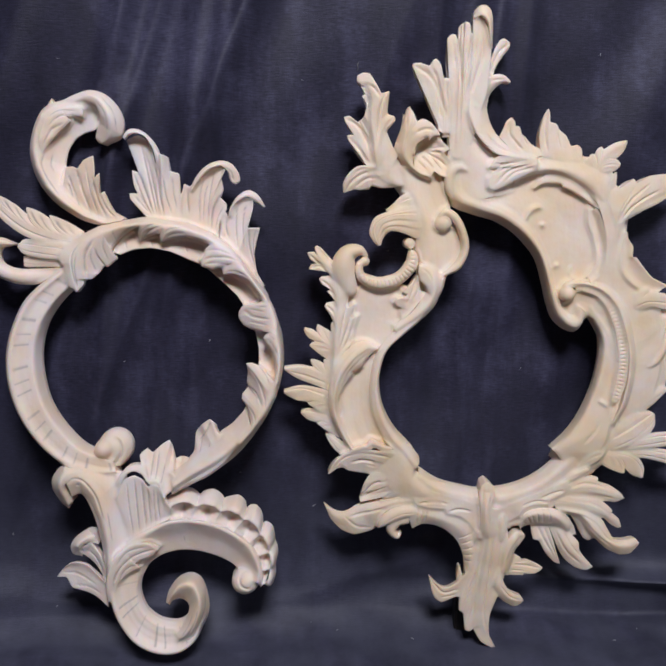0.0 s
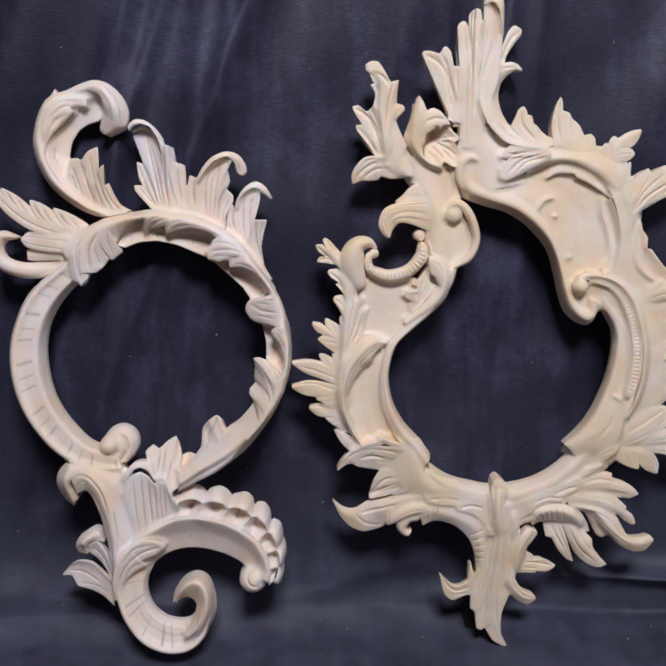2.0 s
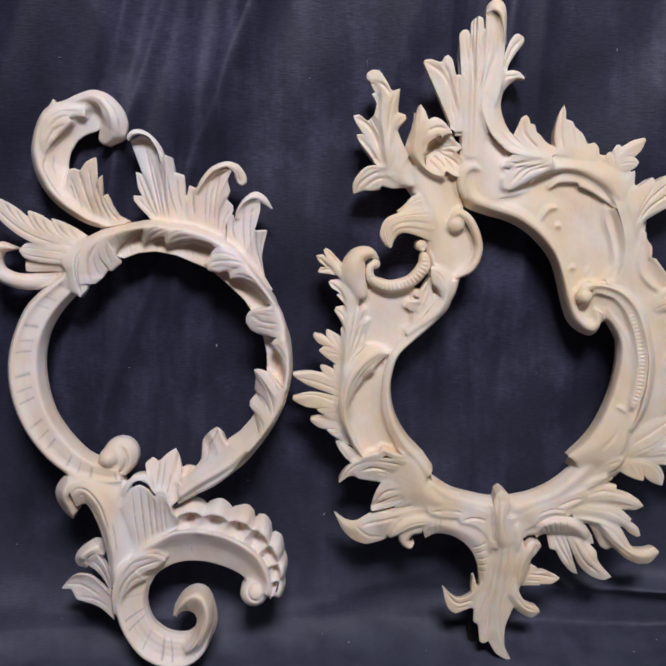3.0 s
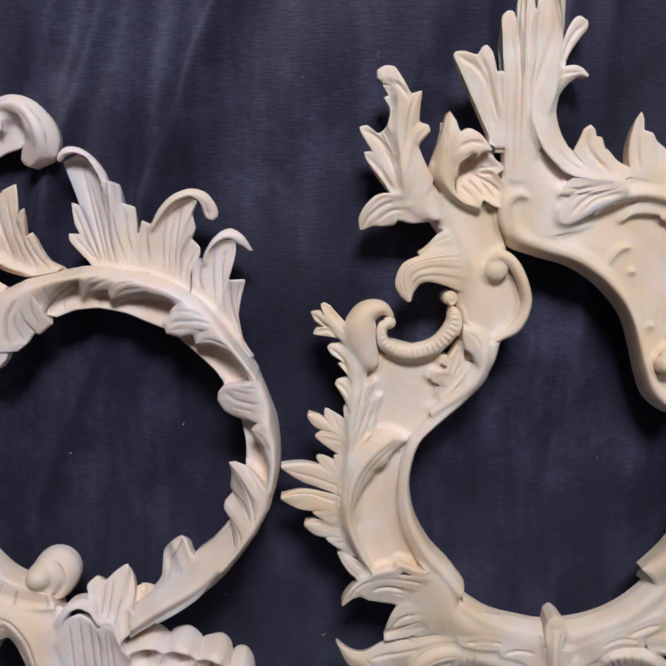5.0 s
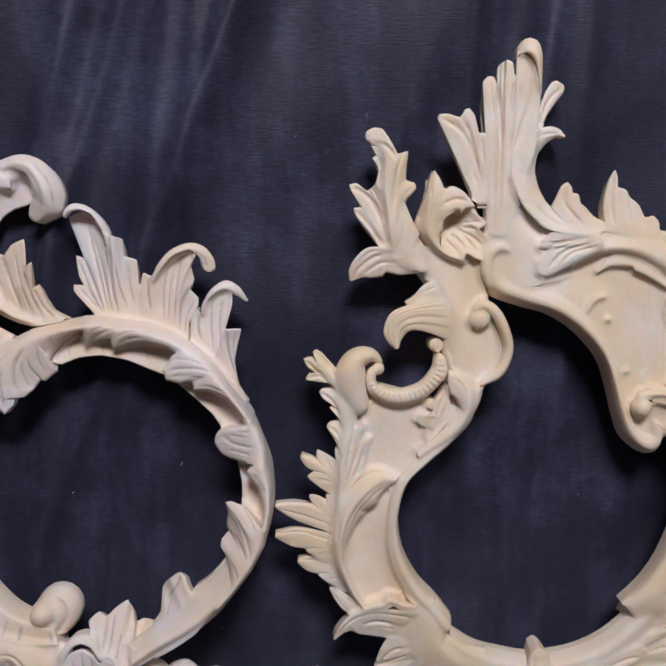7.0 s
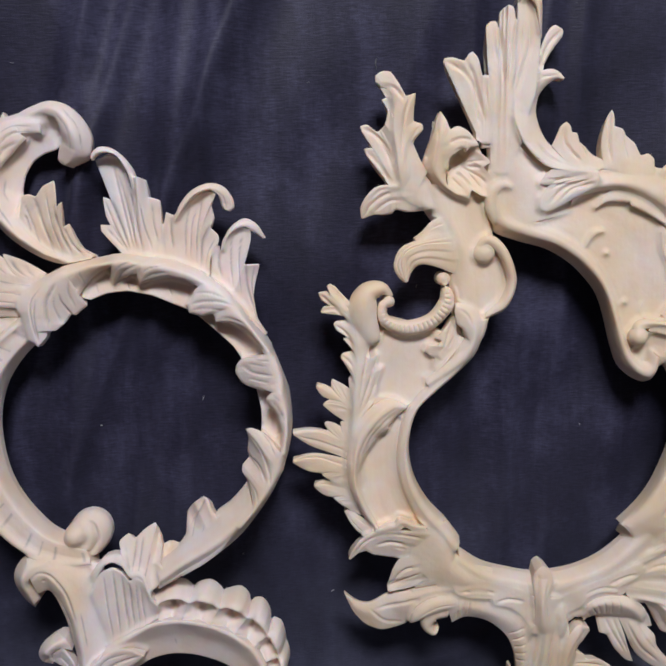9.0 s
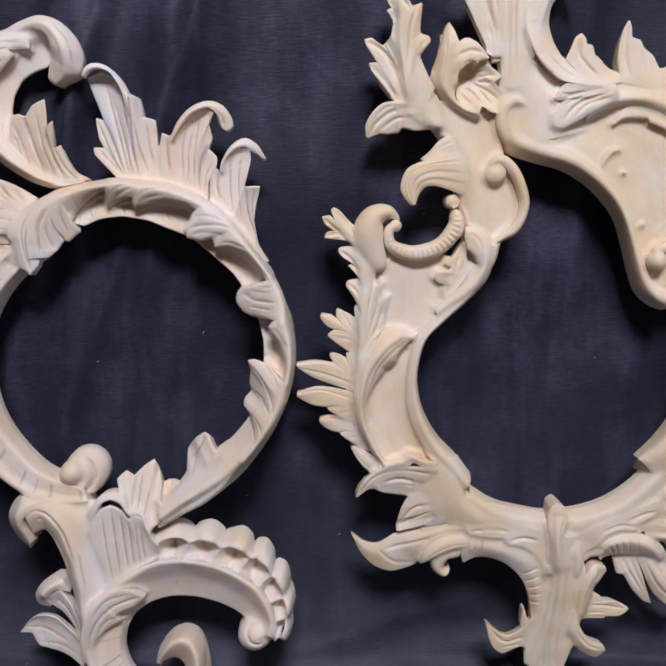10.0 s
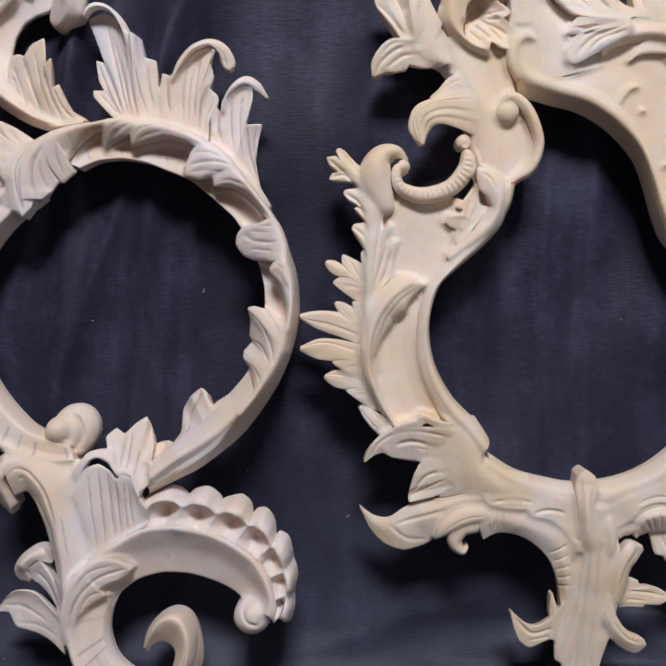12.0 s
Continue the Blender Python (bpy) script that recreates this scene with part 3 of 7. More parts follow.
def black_drape():
    """One sheet: out over the table, round a loose cove and up the leaning backboard."""
    nx = 420
    xs = np.linspace(-0.75, 0.85, nx)
    s = np.concatenate([np.linspace(-0.62, -0.16, 50), np.linspace(-0.155, 0.80, 380), np.linspace(0.81, 1.12, 30)])
    X, up = np.meshgrid(xs, s)
    d = drape_folds(X, up)
    y, z, ny, nz = drape_profile(up)
    verts = np.stack([X, y + ny * d, z + nz * d], 2).reshape(-1, 3)
    idx = np.arange(len(s) * nx).reshape(len(s), nx)
    faces = np.stack([idx[:-1, :-1], idx[:-1, 1:], idx[1:, 1:], idx[1:, :-1]], 2).reshape(-1, 4)
    me = bpy.data.meshes.new("drape_cloth")
    me.from_pydata(verts.tolist(), [], faces.tolist())
    me.polygons.foreach_set("use_smooth", np.ones(len(faces), bool))
    uv = me.uv_layers.new(name="cloth")
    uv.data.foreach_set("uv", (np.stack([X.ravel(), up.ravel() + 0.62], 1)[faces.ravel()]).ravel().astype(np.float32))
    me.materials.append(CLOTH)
    return tagged(new("drape_cloth", me), "black cotton cloth draped in soft folds over backboard and table", "cloth")


FOLDS = [(-0.325, 0.36, 0.010, 0.011), (-0.285, 0.42, 0.011, 0.012), (-0.24, 0.36, 0.022, 0.008), (-0.211, 0.118, 0.011, 0.010), (-0.167, 0.16, 0.012, 0.011), (-0.128, 0.13, 0.008, 0.006), (-0.43, 0.33, 0.03, 0.012), (-0.38, 0.40, 0.009, 0.008), (0.155, 0.077, 0.014, 0.010), (0.118, 0.05, 0.008, 0.006), (0.195, 0.06, 0.009, 0.006), (0.09, 0.10, 0.02, 0.007), (-0.10, 0.36, 0.02, 0.006), (0.02, 0.30, 0.014, 0.006), (0.30, 0.10, 0.04, 0.007), (0.42, 0.05, 0.03, 0.008)]
CREASES = [(0.20, 0.072, 0.0, 0.17, 0.03, -0.010), (0.42, 0.064, -0.05, 0.17, 0.011, 0.030), (0.40, 0.030, -0.05, 0.20, 0.009, -0.012), (0.20, 0.060, 0.10, 0.06, 0.014, 0.008), (0.45, 0.15, -0.5, 0.07, 0.02, 0.010), (0.06, 0.075, 0.25, 0.08, 0.018, 0.006), (-0.22, 0.07, -0.15, 0.12, 0.02, 0.006), (0.2, -0.05, 0.1, 0.2, 0.02, 0.003), (0.30, 0.16, 0.25, 0.06, 0.012, 0.006)]
black_drape()


# ---- the room round the table ----
def box(name, lo, hi, mat, kind="structure", label="", category="", bevel=0.0):
    bm = bmesh.new()
    bmesh.ops.create_cube(bm, size=1)
    for v in bm.verts:
        v.co = Vector([lo[i] + (v.co[i] + 0.5) * (hi[i] - lo[i]) for i in range(3)])
    if bevel:
        bmesh.ops.bevel(bm, geom=bm.edges[:], offset=bevel, segments=2, affect="EDGES")
    me = bpy.data.meshes.new(name)
    bm.to_mesh(me)
    bm.free()
    me.materials.append(mat)
    ob = new(name, me)
    return tagged(ob, label, category, "", kind)


box("floor", (-2.2, -2.6, -0.80), (2.2, 1.7, -0.75), BOARDS, label="brown wooden floor boards", category="floor")
box("ceiling", (-2.2, -2.6, 2.10), (2.2, 1.7, 2.15), PLASTER, label="plain grey plaster ceiling", category="ceiling")
box("wall_north", (-2.2, 1.70, -0.75), (2.2, 1.80, 2.10), PLASTER, label="plain grey plaster wall", category="wall")
box("wall_south", (-2.2, -2.70, -0.75), (2.2, -2.60, 2.10), PLASTER, label="plain grey plaster wall", category="wall")
box("wall_west", (-2.30, -2.6, -0.75), (-2.2, 1.7, 2.10), PLASTER, label="plain grey plaster wall", category="wall")
box("wall_east", (2.2, -2.6, -0.75), (2.30, 1.7, 2.10), PLASTER, label="plain grey plaster wall", category="wall")
box("table", (-0.74, 0.09, -0.75), (0.84, 1.12, -0.006), BOARDS, "thing", "wooden work table under the black cloth", "table", 0.006)
board = box("backboard", (-0.74, -0.015, 0.0), (0.84, 0.0, 1.02), BOARDS, "thing", "wooden backboard leaning behind the black cloth", "board", 0.003)
board.matrix_world = pose(0, 0.745, 0.001, -10.1, 0, 0)


# ---- round carving: open ring with scrolls and leaves ----
def round_carving():
    w, p = LIME, carving("round_frame_carving", -0.1203, 0.6546, 0.0183, "pale limewood rococo ring carving with scrolls, leaning on black cloth", "carving", 16.01)
    leafy = dict(wood=w, parent=p, cut_dark=0.55)
    # the ring
    loft("ring_arc", [(-69.8, 389.4), (-89.1, 372.7), (-117.1, 349.1), (-132.5, 318.9), (-138.2, 291.4), (-135.4, 259.6), (-123.5, 230.0), (-105.3, 205.6), (-82.6, 189.4), (-55.4, 183.6), (-37.5, 184.7)], [(-54.7, 370.1), (-78.6, 352.2), (-95.0, 331.7), (-103.1, 310.3), (-105.0, 286.6), (-100.6, 258.6), (-90.1, 236.3), (-73.5, 215.6), (-60.2, 206.7), (-50.6, 202.3), (-42.8, 200.4)], (8, 20, 28, 29, 27, 26, 26, 26, 26, 24, 8), w, p, ticks=17, tick_zone=(0.35, 0.72), cut_dark=0.55, cut=0.25)
    # the leafy mantle wrapped over the ring, and the hollow under it
    sheet("panel", [([(19.3, 442.8), (22.5, 428.4), (22.5, 416.8)], (12, 13, 13)), ([(36.4, 442.4), (36.0, 428.0), (37.4, 415.9)], (12, 13, 13))], w, p, cuts=[], thick=10)
    sheet("panel", [([(60.6, 427.3), (59.6, 402.6)], (11, 11)), ([(69.7, 424.1), (68.2, 400.3)], (11, 11))], w, p, cuts=[], thick=9)
    first_rail = ([(-42.2, 398.4), (-20.0, 412.4), (4.0, 409.8), (34.1, 406.4), (57.9, 398.4), (76.4, 376.4), (95.0, 354.2), (107.3, 324.5), (111.9, 299.6), (110.6, 274.9), (100.4, 250.2), (86.6, 225.6), (71.8, 212.0)], (19, 19, 19, 19, 19, 20, 21, 21, 21))
    second_rail = ([(-35.9, 392.1), (-18.5, 402.0), (2.7, 401.0), (26.8, 395.4), (47.7, 388.4), (68.0, 369.2), (85.3, 348.4), (99.2, 321.5), (103.7, 299.5), (102.6, 277.6), (94.0, 251.2), (80.5, 232.8), (65.5, 216.8)], (17, 17, 17, 16, 16, 16, 17, 17, 17))
    third_rail = ([(-27.4, 388.0), (-14.9, 392.3), (0.3, 393.4), (18.2, 389.6), (32.9, 382.9), (47.6, 376.2), (62.0, 363.4), (76.4, 349.0), (84.8, 334.8), (91.5, 319.0), (95.1, 300.1), (94.6, 284.4), (90.9, 268.8), (86.3, 253.2), (79.3, 240.8), (67.7, 228.6), (57.9, 222.7)], (18, 18, 18, 18, 17, 16, 16))
    sheet("ring_hollow", [first_rail, second_rail, third_rail], w, p, cuts=[([(-22.5, 399.0), (-21.5, 392.9)], 1, 0.5), ([(0.3, 401.0), (1.6, 394.0)], 1, 0.5), ([(30.3, 396.7), (32.8, 389.0)], 1, 0.5), ([(72.5, 232.9), (81.8, 230.2)], 1, 0.6)], thick=16)
    sheet("mantle_leaf", [([(-67.3, 355.0), (-72.9, 360.1), (-75.4, 368.3), (-77.1, 377.3), (-80.1, 383.4), (-77.9, 392.3), (-67.3, 402.3), (-52.5, 410.7), (-36.3, 416.7), (-11.2, 421.3)], (22, 24, 25, 24, 22, 20, 17, 14, 10)), ([(-66.7, 355.0), (-66.8, 365.0), (-65.7, 376.8), (-61.3, 389.8), (-52.9, 399.7), (-40.5, 407.2), (-24.0, 412.9), (-6.3, 415.9)], (24, 29, 31, 32, 33, 33, 33)), ([(-66.7, 355.0), (-60.3, 361.6), (-57.5, 369.0), (-52.7, 366.6), (-46.5, 371.4), (-41.5, 377.8), (-38.0, 377.3), (-32.9, 381.3), (-29.1, 384.1), (-31.2, 386.3), (-33.6, 391.7), (-30.4, 397.5), (-23.5, 404.5), (-15.2, 409.9), (-7.2, 412.4)], (24, 23, 22, 22, 22, 23, 26, 30))], w, p, cuts=[([(-56.6, 368.4), (-57.4, 380.3), (-55.0, 391.1), (-48.0, 401.7)], 2.0, 2.2), ([(-66.2, 359.9), (-68.4, 375.4), (-67.6, 388.7), (-59.9, 399.3)], 1.3, 1.2), ([(-65.4, 359.2), (-66.3, 376.8), (-64.0, 390.1)], 1.3, 1.1), ([(-48.8, 373.7), (-51.7, 385.1), (-50.1, 393.0)], 1.2, 1.0), ([(-41.0, 378.4), (-46.1, 387.8), (-46.8, 394.6)], 1.4, 1.3), ([(-37.8, 384.4), (-40.2, 394.9), (-38.9, 404.3)], 1.2, 1.0), ([(-28.3, 400.3), (-30.5, 406.3), (-30.5, 409.8)], 1.0, 0.8)], thick=13, tight=0.5)
    sheet("mantle_leaf", [([(-12.7, 421.4), (0.7, 421.8), (11.2, 420.1)], 9), ([(-7.4, 415.7), (5.4, 415.7), (15.5, 413.8)], 33), ([(-7.5, 412.4), (-10.5, 405.6), (-8.8, 399.0), (-2.8, 402.8), (5.1, 405.5), (10.6, 406.4)], (29, 22, 21, 24, 28, 29))], w, p, cuts=[([(-6.4, 401.6), (1.5, 408.6), (13.4, 413.7)], 1.3, 1.1), ([(-7.1, 408.1), (-0.5, 412.8), (7.0, 415.1)], 1.1, 0.8)], thick=10, tight=0.5)
    sheet("mantle_leaf", [([(9.7, 420.2), (21.8, 418.4), (33.8, 416.4), (48.7, 411.2), (56.1, 407.0)], 9), ([(14.2, 413.5), (25.8, 412.1), (37.3, 409.6), (48.8, 405.3), (58.7, 399.6)], 34), ([(10.6, 406.4), (9.6, 402.1), (11.2, 398.5), (19.9, 400.9), (33.6, 402.6), (45.2, 399.7), (54.5, 395.5)], (29, 27, 27, 30, 32, 32, 31))], w, p, cuts=[([(14.1, 401.8), (21.7, 405.5), (33.6, 406.8)], 1.3, 1.0), ([(13.5, 406.5), (20.5, 410.3), (30.9, 411.6)], 1.1, 0.8)], thick=10, tight=0.5)
    sheet("mantle_leaf", [([(54.6, 407.6), (64.7, 400.0), (76.2, 388.8), (89.1, 371.3), (99.2, 358.3), (104.9, 348.7)], (9, 7, 5, 4, 3)), ([(58.7, 399.6), (69.2, 391.8), (79.2, 381.1), (88.6, 368.9), (97.4, 356.7), (105.1, 345.4)], (34, 35, 36, 36, 36)), ([(54.5, 395.5), (50.5, 392.2), (49.0, 388.4), (45.3, 382.1), (46.4, 376.2), (55.1, 373.4), (64.2, 374.8), (65.3, 368.8), (75.7, 367.7), (85.9, 362.5), (94.3, 353.2), (100.4, 344.0)], (31, 31, 30, 30, 31, 31, 32, 33))], w, p, cuts=[([(49.0, 383.4), (58.9, 384.5), (69.2, 384.0), (80.0, 381.1)], 1.5, 1.2), ([(65.5, 371.1), (75.9, 371.6), (88.1, 366.6)], 1.5, 1.2), ([(48.1, 378.4), (58.5, 379.2), (73.3, 377.0)], 1.1, 0.8), ([(51.0, 391.3), (62.2, 390.8), (73.8, 386.7)], 1.2, 0.8)], thick=11, tight=0.5)
    sheet("mantle_leaf", [([(104.1, 350.0), (110.4, 332.7), (115.9, 316.6), (117.6, 307.7)], 3), ([(104.6, 346.3), (108.4, 334.9), (111.4, 323.4), (112.6, 312.2)], 37), ([(100.4, 344.0), (93.5, 342.0), (83.2, 340.8), (78.6, 335.5), (77.7, 329.4), (82.3, 321.8), (90.8, 317.8), (105.3, 316.3)], (33, 29, 25, 24, 24, 27, 31, 35))], w, p, cuts=[([(84.2, 335.6), (91.4, 330.4), (105.7, 327.9)], 1.5, 1.3), ([(93.5, 340.6), (103.9, 338.9)], 1.1, 0.8), ([(88.2, 325.7), (103.1, 322.6)], 1.3, 1.0), ([(88.8, 337.5), (100.7, 334.8)], 1.0, 0.7)], thick=13, tight=0.25)
    sheet("mantle_leaf", [([(117.4, 309.6), (118.4, 291.0), (116.9, 275.1), (114.1, 263.0)], 3), ([(112.7, 313.8), (115.0, 298.7), (114.8, 283.5), (112.2, 269.1)], 38), ([(105.3, 316.3), (102.2, 313.9), (100.1, 310.9), (101.5, 306.4), (106.5, 298.7), (109.8, 286.5), (108.9, 268.9)], (35, 34, 33, 34, 35, 36, 36))], w, p, cuts=[([(104.1, 310.3), (109.7, 302.5), (113.2, 294.7)], 1.3, 1.1), ([(105.2, 314.8), (110.9, 309.1)], 1.1, 0.8)], thick=11, tight=0.3)
    sheet("mantle_leaf", [([(114.5, 264.2), (109.3, 249.6), (100.4, 232.2), (88.2, 214.9), (75.6, 200.0)], (3, 3, 3, 4)), ([(112.0, 270.3), (106.2, 256.6), (97.8, 241.5), (87.9, 227.3), (76.7, 213.5)], (38, 38, 37, 35)), ([(108.9, 269.8), (103.6, 277.2), (96.1, 284.5), (88.2, 287.3), (83.3, 286.3), (84.5, 278.3), (83.0, 267.6), (84.1, 263.1), (78.9, 257.3), (78.1, 252.7), (81.6, 246.7), (83.7, 239.7), (85.1, 234.1), (73.0, 216.1)], (36, 28, 20, 15, 13, 14, 16, 18, 18, 20, 25, 29, 32))], w, p, cuts=[([(86.1, 282.6), (94.1, 272.0), (99.4, 257.7), (100.7, 246.7)], 1.5, 1.3), ([(86.3, 264.0), (92.7, 258.7), (97.1, 248.5)], 1.5, 1.3), ([(81.8, 249.9), (88.8, 242.0), (91.3, 232.4)], 1.3, 1.1), ([(95.4, 284.3), (102.0, 276.2), (104.6, 268.3)], 1.1, 0.8)], thick=13, tight=0.45)
    sheet("ring_arc", [([(90.0, 218.0), (74.6, 199.4), (59.6, 187.4), (43.1, 176.6), (26.9, 169.5), (9.1, 161.1)], (3, 4, 6, 8, 10)), ([(87.0, 228.9), (75.6, 215.5), (63.3, 205.1), (48.9, 195.6), (33.0, 187.4), (13.7, 174.9)], (34, 34, 33, 32, 31)), ([(82.8, 242.8), (68.7, 228.9), (57.9, 222.2), (46.1, 209.7), (29.6, 197.5), (8.1, 182.5)], (18, 16, 15, 14, 14))], w, p, cuts=[], thick=20)
    sheet("curled_leaf", [([(30.2, 176.1), (46.4, 185.4), (59.4, 194.5), (68.7, 205.0)], (28, 30, 31, 32)), ([(27.0, 196.6), (31.7, 203.1), (33.1, 218.8), (39.6, 227.5), (47.5, 232.9), (51.6, 230.3), (53.4, 225.6), (57.2, 219.9), (59.3, 215.4), (65.6, 212.0)], (8, 9, 7, 4, 1, 2, 6, 10, 18, 27))], w, p, cuts=[([(48.6, 230.7), (43.0, 220.7), (35.4, 210.1)], 1.8, 1.8), ([(47.4, 211.8), (42.9, 189.3)], 1.3, 1.0), ([(58.7, 211.1), (55.1, 193.5)], 1.3, 1.0), ([(40.2, 217.0), (36.3, 194.6)], 1.1, 0.8)], tight=0.3, thick=9)
    sheet("acanthus_leaf", [([(-10.6, 180.0), (-1.3, 168.6), (4.5, 164.4), (13.7, 171.6)], (26, 27, 27, 27)), ([(-10.8, 182.5), (-15.0, 192.1), (-17.3, 202.9), (-10.5, 208.4), (-5.6, 204.3), (2.0, 210.7), (10.1, 214.9), (13.2, 204.7), (14.4, 196.8), (11.5, 189.1)], (24, 20, 16, 14, 15, 13, 11, 11, 12, 18))], w, p, cuts=[([(-13.5, 200.7), (-8.7, 181.1)], 1.3, 1.1), ([(-4.5, 204.3), (-7.4, 181.1)], 1.6, 1.6), ([(0.5, 205.3), (-3.3, 177.6)], 1.3, 1.1), ([(5.9, 193.2), (0.6, 170.9)], 1.3, 1.0)], tight=0.3, thick=9)
    sheet("cupped_leaf", [([(12.4, 166.9), (20.7, 172.2), (32.4, 179.2)], (27, 28, 29)), ([(7.3, 171.1), (13.5, 181.3), (21.1, 185.8), (29.3, 187.9)], (12, 9, 9, 12)), ([(5.7, 183.9), (9.6, 191.6), (14.9, 195.7), (22.2, 197.1), (26.7, 196.0), (32.5, 203.4)], (16, 10, 6, 3, 6, 10))], w, p, cuts=[], thick=9, tight=0.3)
    sheet("leaf_lip", [([(5.6, 185.2), (12.3, 186.1), (16.8, 181.6), (18.1, 173.0)], (18, 24, 27, 29)), ([(5.9, 182.9), (10.4, 181.7), (13.1, 177.4), (14.0, 167.7)], (17, 22, 25, 27))], w, p, cuts=[], thick=8, round_over=2.0)
    # volute at the ring's lower end
    bulb("volute", (-41.6, 207.7), 16.5, 5, 15, w, p, (1.13, 1.1), cuts=[([(-41.3, 219.8), (-36.2, 214.8), (-34.1, 206.1), (-38.1, 197.8), (-47.0, 193.2), (-58.4, 197.0)], 3.2, 4.5)])
    bulb("volute_eye", (-50.0, 209.0), 9.0, 14, 13, w, p, (1.08, 0.9))
    nest(p, 1)
    # tall scroll over the ring
    first_rail = ([(-24.7, 417.7), (-43.6, 415.0), (-62.0, 420.5), (-80.0, 432.5), (-92.4, 445.8), (-100.1, 460.8), (-103.6, 479.4), (-100.7, 497.8), (-94.4, 512.5), (-86.5, 521.2), (-71.5, 526.2), (-54.7, 531.2), (-41.9, 529.8)], (14, 15, 16, 16, 16, 16, 16, 16, 16, 16, 15))
    second_rail = ([(-23.5, 419.0), (-39.8, 416.9), (-56.6, 423.1), (-73.5, 435.6), (-85.9, 449.4), (-93.1, 465.3), (-95.9, 480.7), (-93.2, 496.3), (-87.5, 508.9), (-76.5, 516.4), (-61.9, 519.3), (-46.9, 520.9), (-39.5, 518.3)], (20, 24, 26, 27, 27, 27, 27, 27, 27, 25, 22))
    third_rail = ([(-23.9, 419.8), (-38.2, 418.9), (-53.8, 427.1), (-68.3, 441.7), (-77.7, 456.8), (-82.5, 471.7), (-80.3, 484.7), (-72.9, 497.5), (-61.1, 506.1), (-48.8, 512.5), (-43.0, 513.3), (-38.9, 511.2)], (18, 18, 17, 16, 16, 16, 16, 17, 18, 17, 16))
    fourth_rail = ([(-24.6, 420.4), (-36.7, 419.8), (-50.9, 426.5), (-63.5, 439.9), (-71.3, 456.9), (-72.9, 470.0), (-70.1, 481.2), (-63.6, 491.2), (-55.9, 496.3), (-47.6, 498.8), (-41.8, 501.3), (-38.1, 502.0)], (14, 14, 13, 13, 13, 13, 13, 13, 13, 13, 13))
    sheet("scroll_band", [first_rail, second_rail, third_rail, fourth_rail], w, p, cuts=[([(-88.9, 480.0), (-91.0, 469.0), (-86.5, 456.1), (-77.0, 441.2)], 1.6, 1.2), ([(-83.5, 478.1), (-84.7, 468.9), (-81.5, 461.6)], 1.3, 0.9)], thick=20)
    sheet("acanthus_leaf", [([(-91.1, 477.7), (-92.6, 489.6), (-88.3, 503.2), (-79.8, 513.2), (-67.1, 517.6), (-54.8, 517.8)], (24, 28, 29, 29, 28, 26)), ([(-89.6, 478.4), (-82.6, 488.3), (-73.9, 496.8), (-64.2, 505.9), (-68.1, 509.5), (-64.9, 510.0), (-59.3, 509.7), (-53.9, 510.0), (-53.3, 515.1)], (24, 26, 27, 26, 27, 28, 27, 25, 25))], w, p, cuts=[([(-69.6, 503.9), (-80.9, 497.8), (-88.8, 485.2)], 1.6, 1.4), ([(-58.3, 511.0), (-72.9, 509.7), (-83.6, 501.5)], 1.4, 1.2), ([(-59.9, 514.7), (-72.7, 514.8), (-83.9, 508.7)], 1.2, 0.8)], thick=7, tight=0.4)
    sheet("leaf_lobe", [([(-90.5, 512.0), (-86.4, 520.0), (-81.9, 526.8)], (20, 19, 17)), ([(-85.7, 513.5), (-81.2, 518.8), (-81.9, 526.8)], (24, 22, 17)), ([(-81.8, 516.3), (-79.7, 521.5), (-81.9, 526.8)], (20, 19, 17))], w, p, cuts=[], thick=8)
    sheet("scroll_head", [([(-78.2, 522.3), (-62.7, 529.4), (-47.7, 533.4), (-34.8, 529.9), (-24.3, 520.0), (-19.1, 508.5), (-19.7, 498.8), (-23.8, 491.1), (-36.7, 486.2)], (17, 19, 20, 21, 21, 20, 19, 17, 13)), ([(-69.7, 520.0), (-56.8, 524.7), (-46.2, 526.9), (-37.2, 522.9), (-30.7, 514.3), (-28.4, 504.8), (-29.9, 496.9), (-33.2, 491.0), (-39.5, 487.2)], (22, 25, 28, 30, 32, 33, 31, 27, 17)), ([(-65.2, 518.4), (-56.6, 521.3), (-49.3, 521.8), (-42.1, 518.5), (-39.0, 510.7), (-40.6, 504.8), (-43.3, 498.8), (-45.6, 492.8), (-44.0, 488.9)], (20, 22, 25, 27, 28, 27, 24, 20, 13))], w, p, cuts=[([(-36.1, 526.1), (-25.8, 511.7), (-24.8, 495.5)], 1.2, 0.5), ([(-40.6, 522.6), (-32.5, 510.0), (-33.2, 493.7)], 1.2, 0.4)], thick=22, tight=0.0, round_over=2)
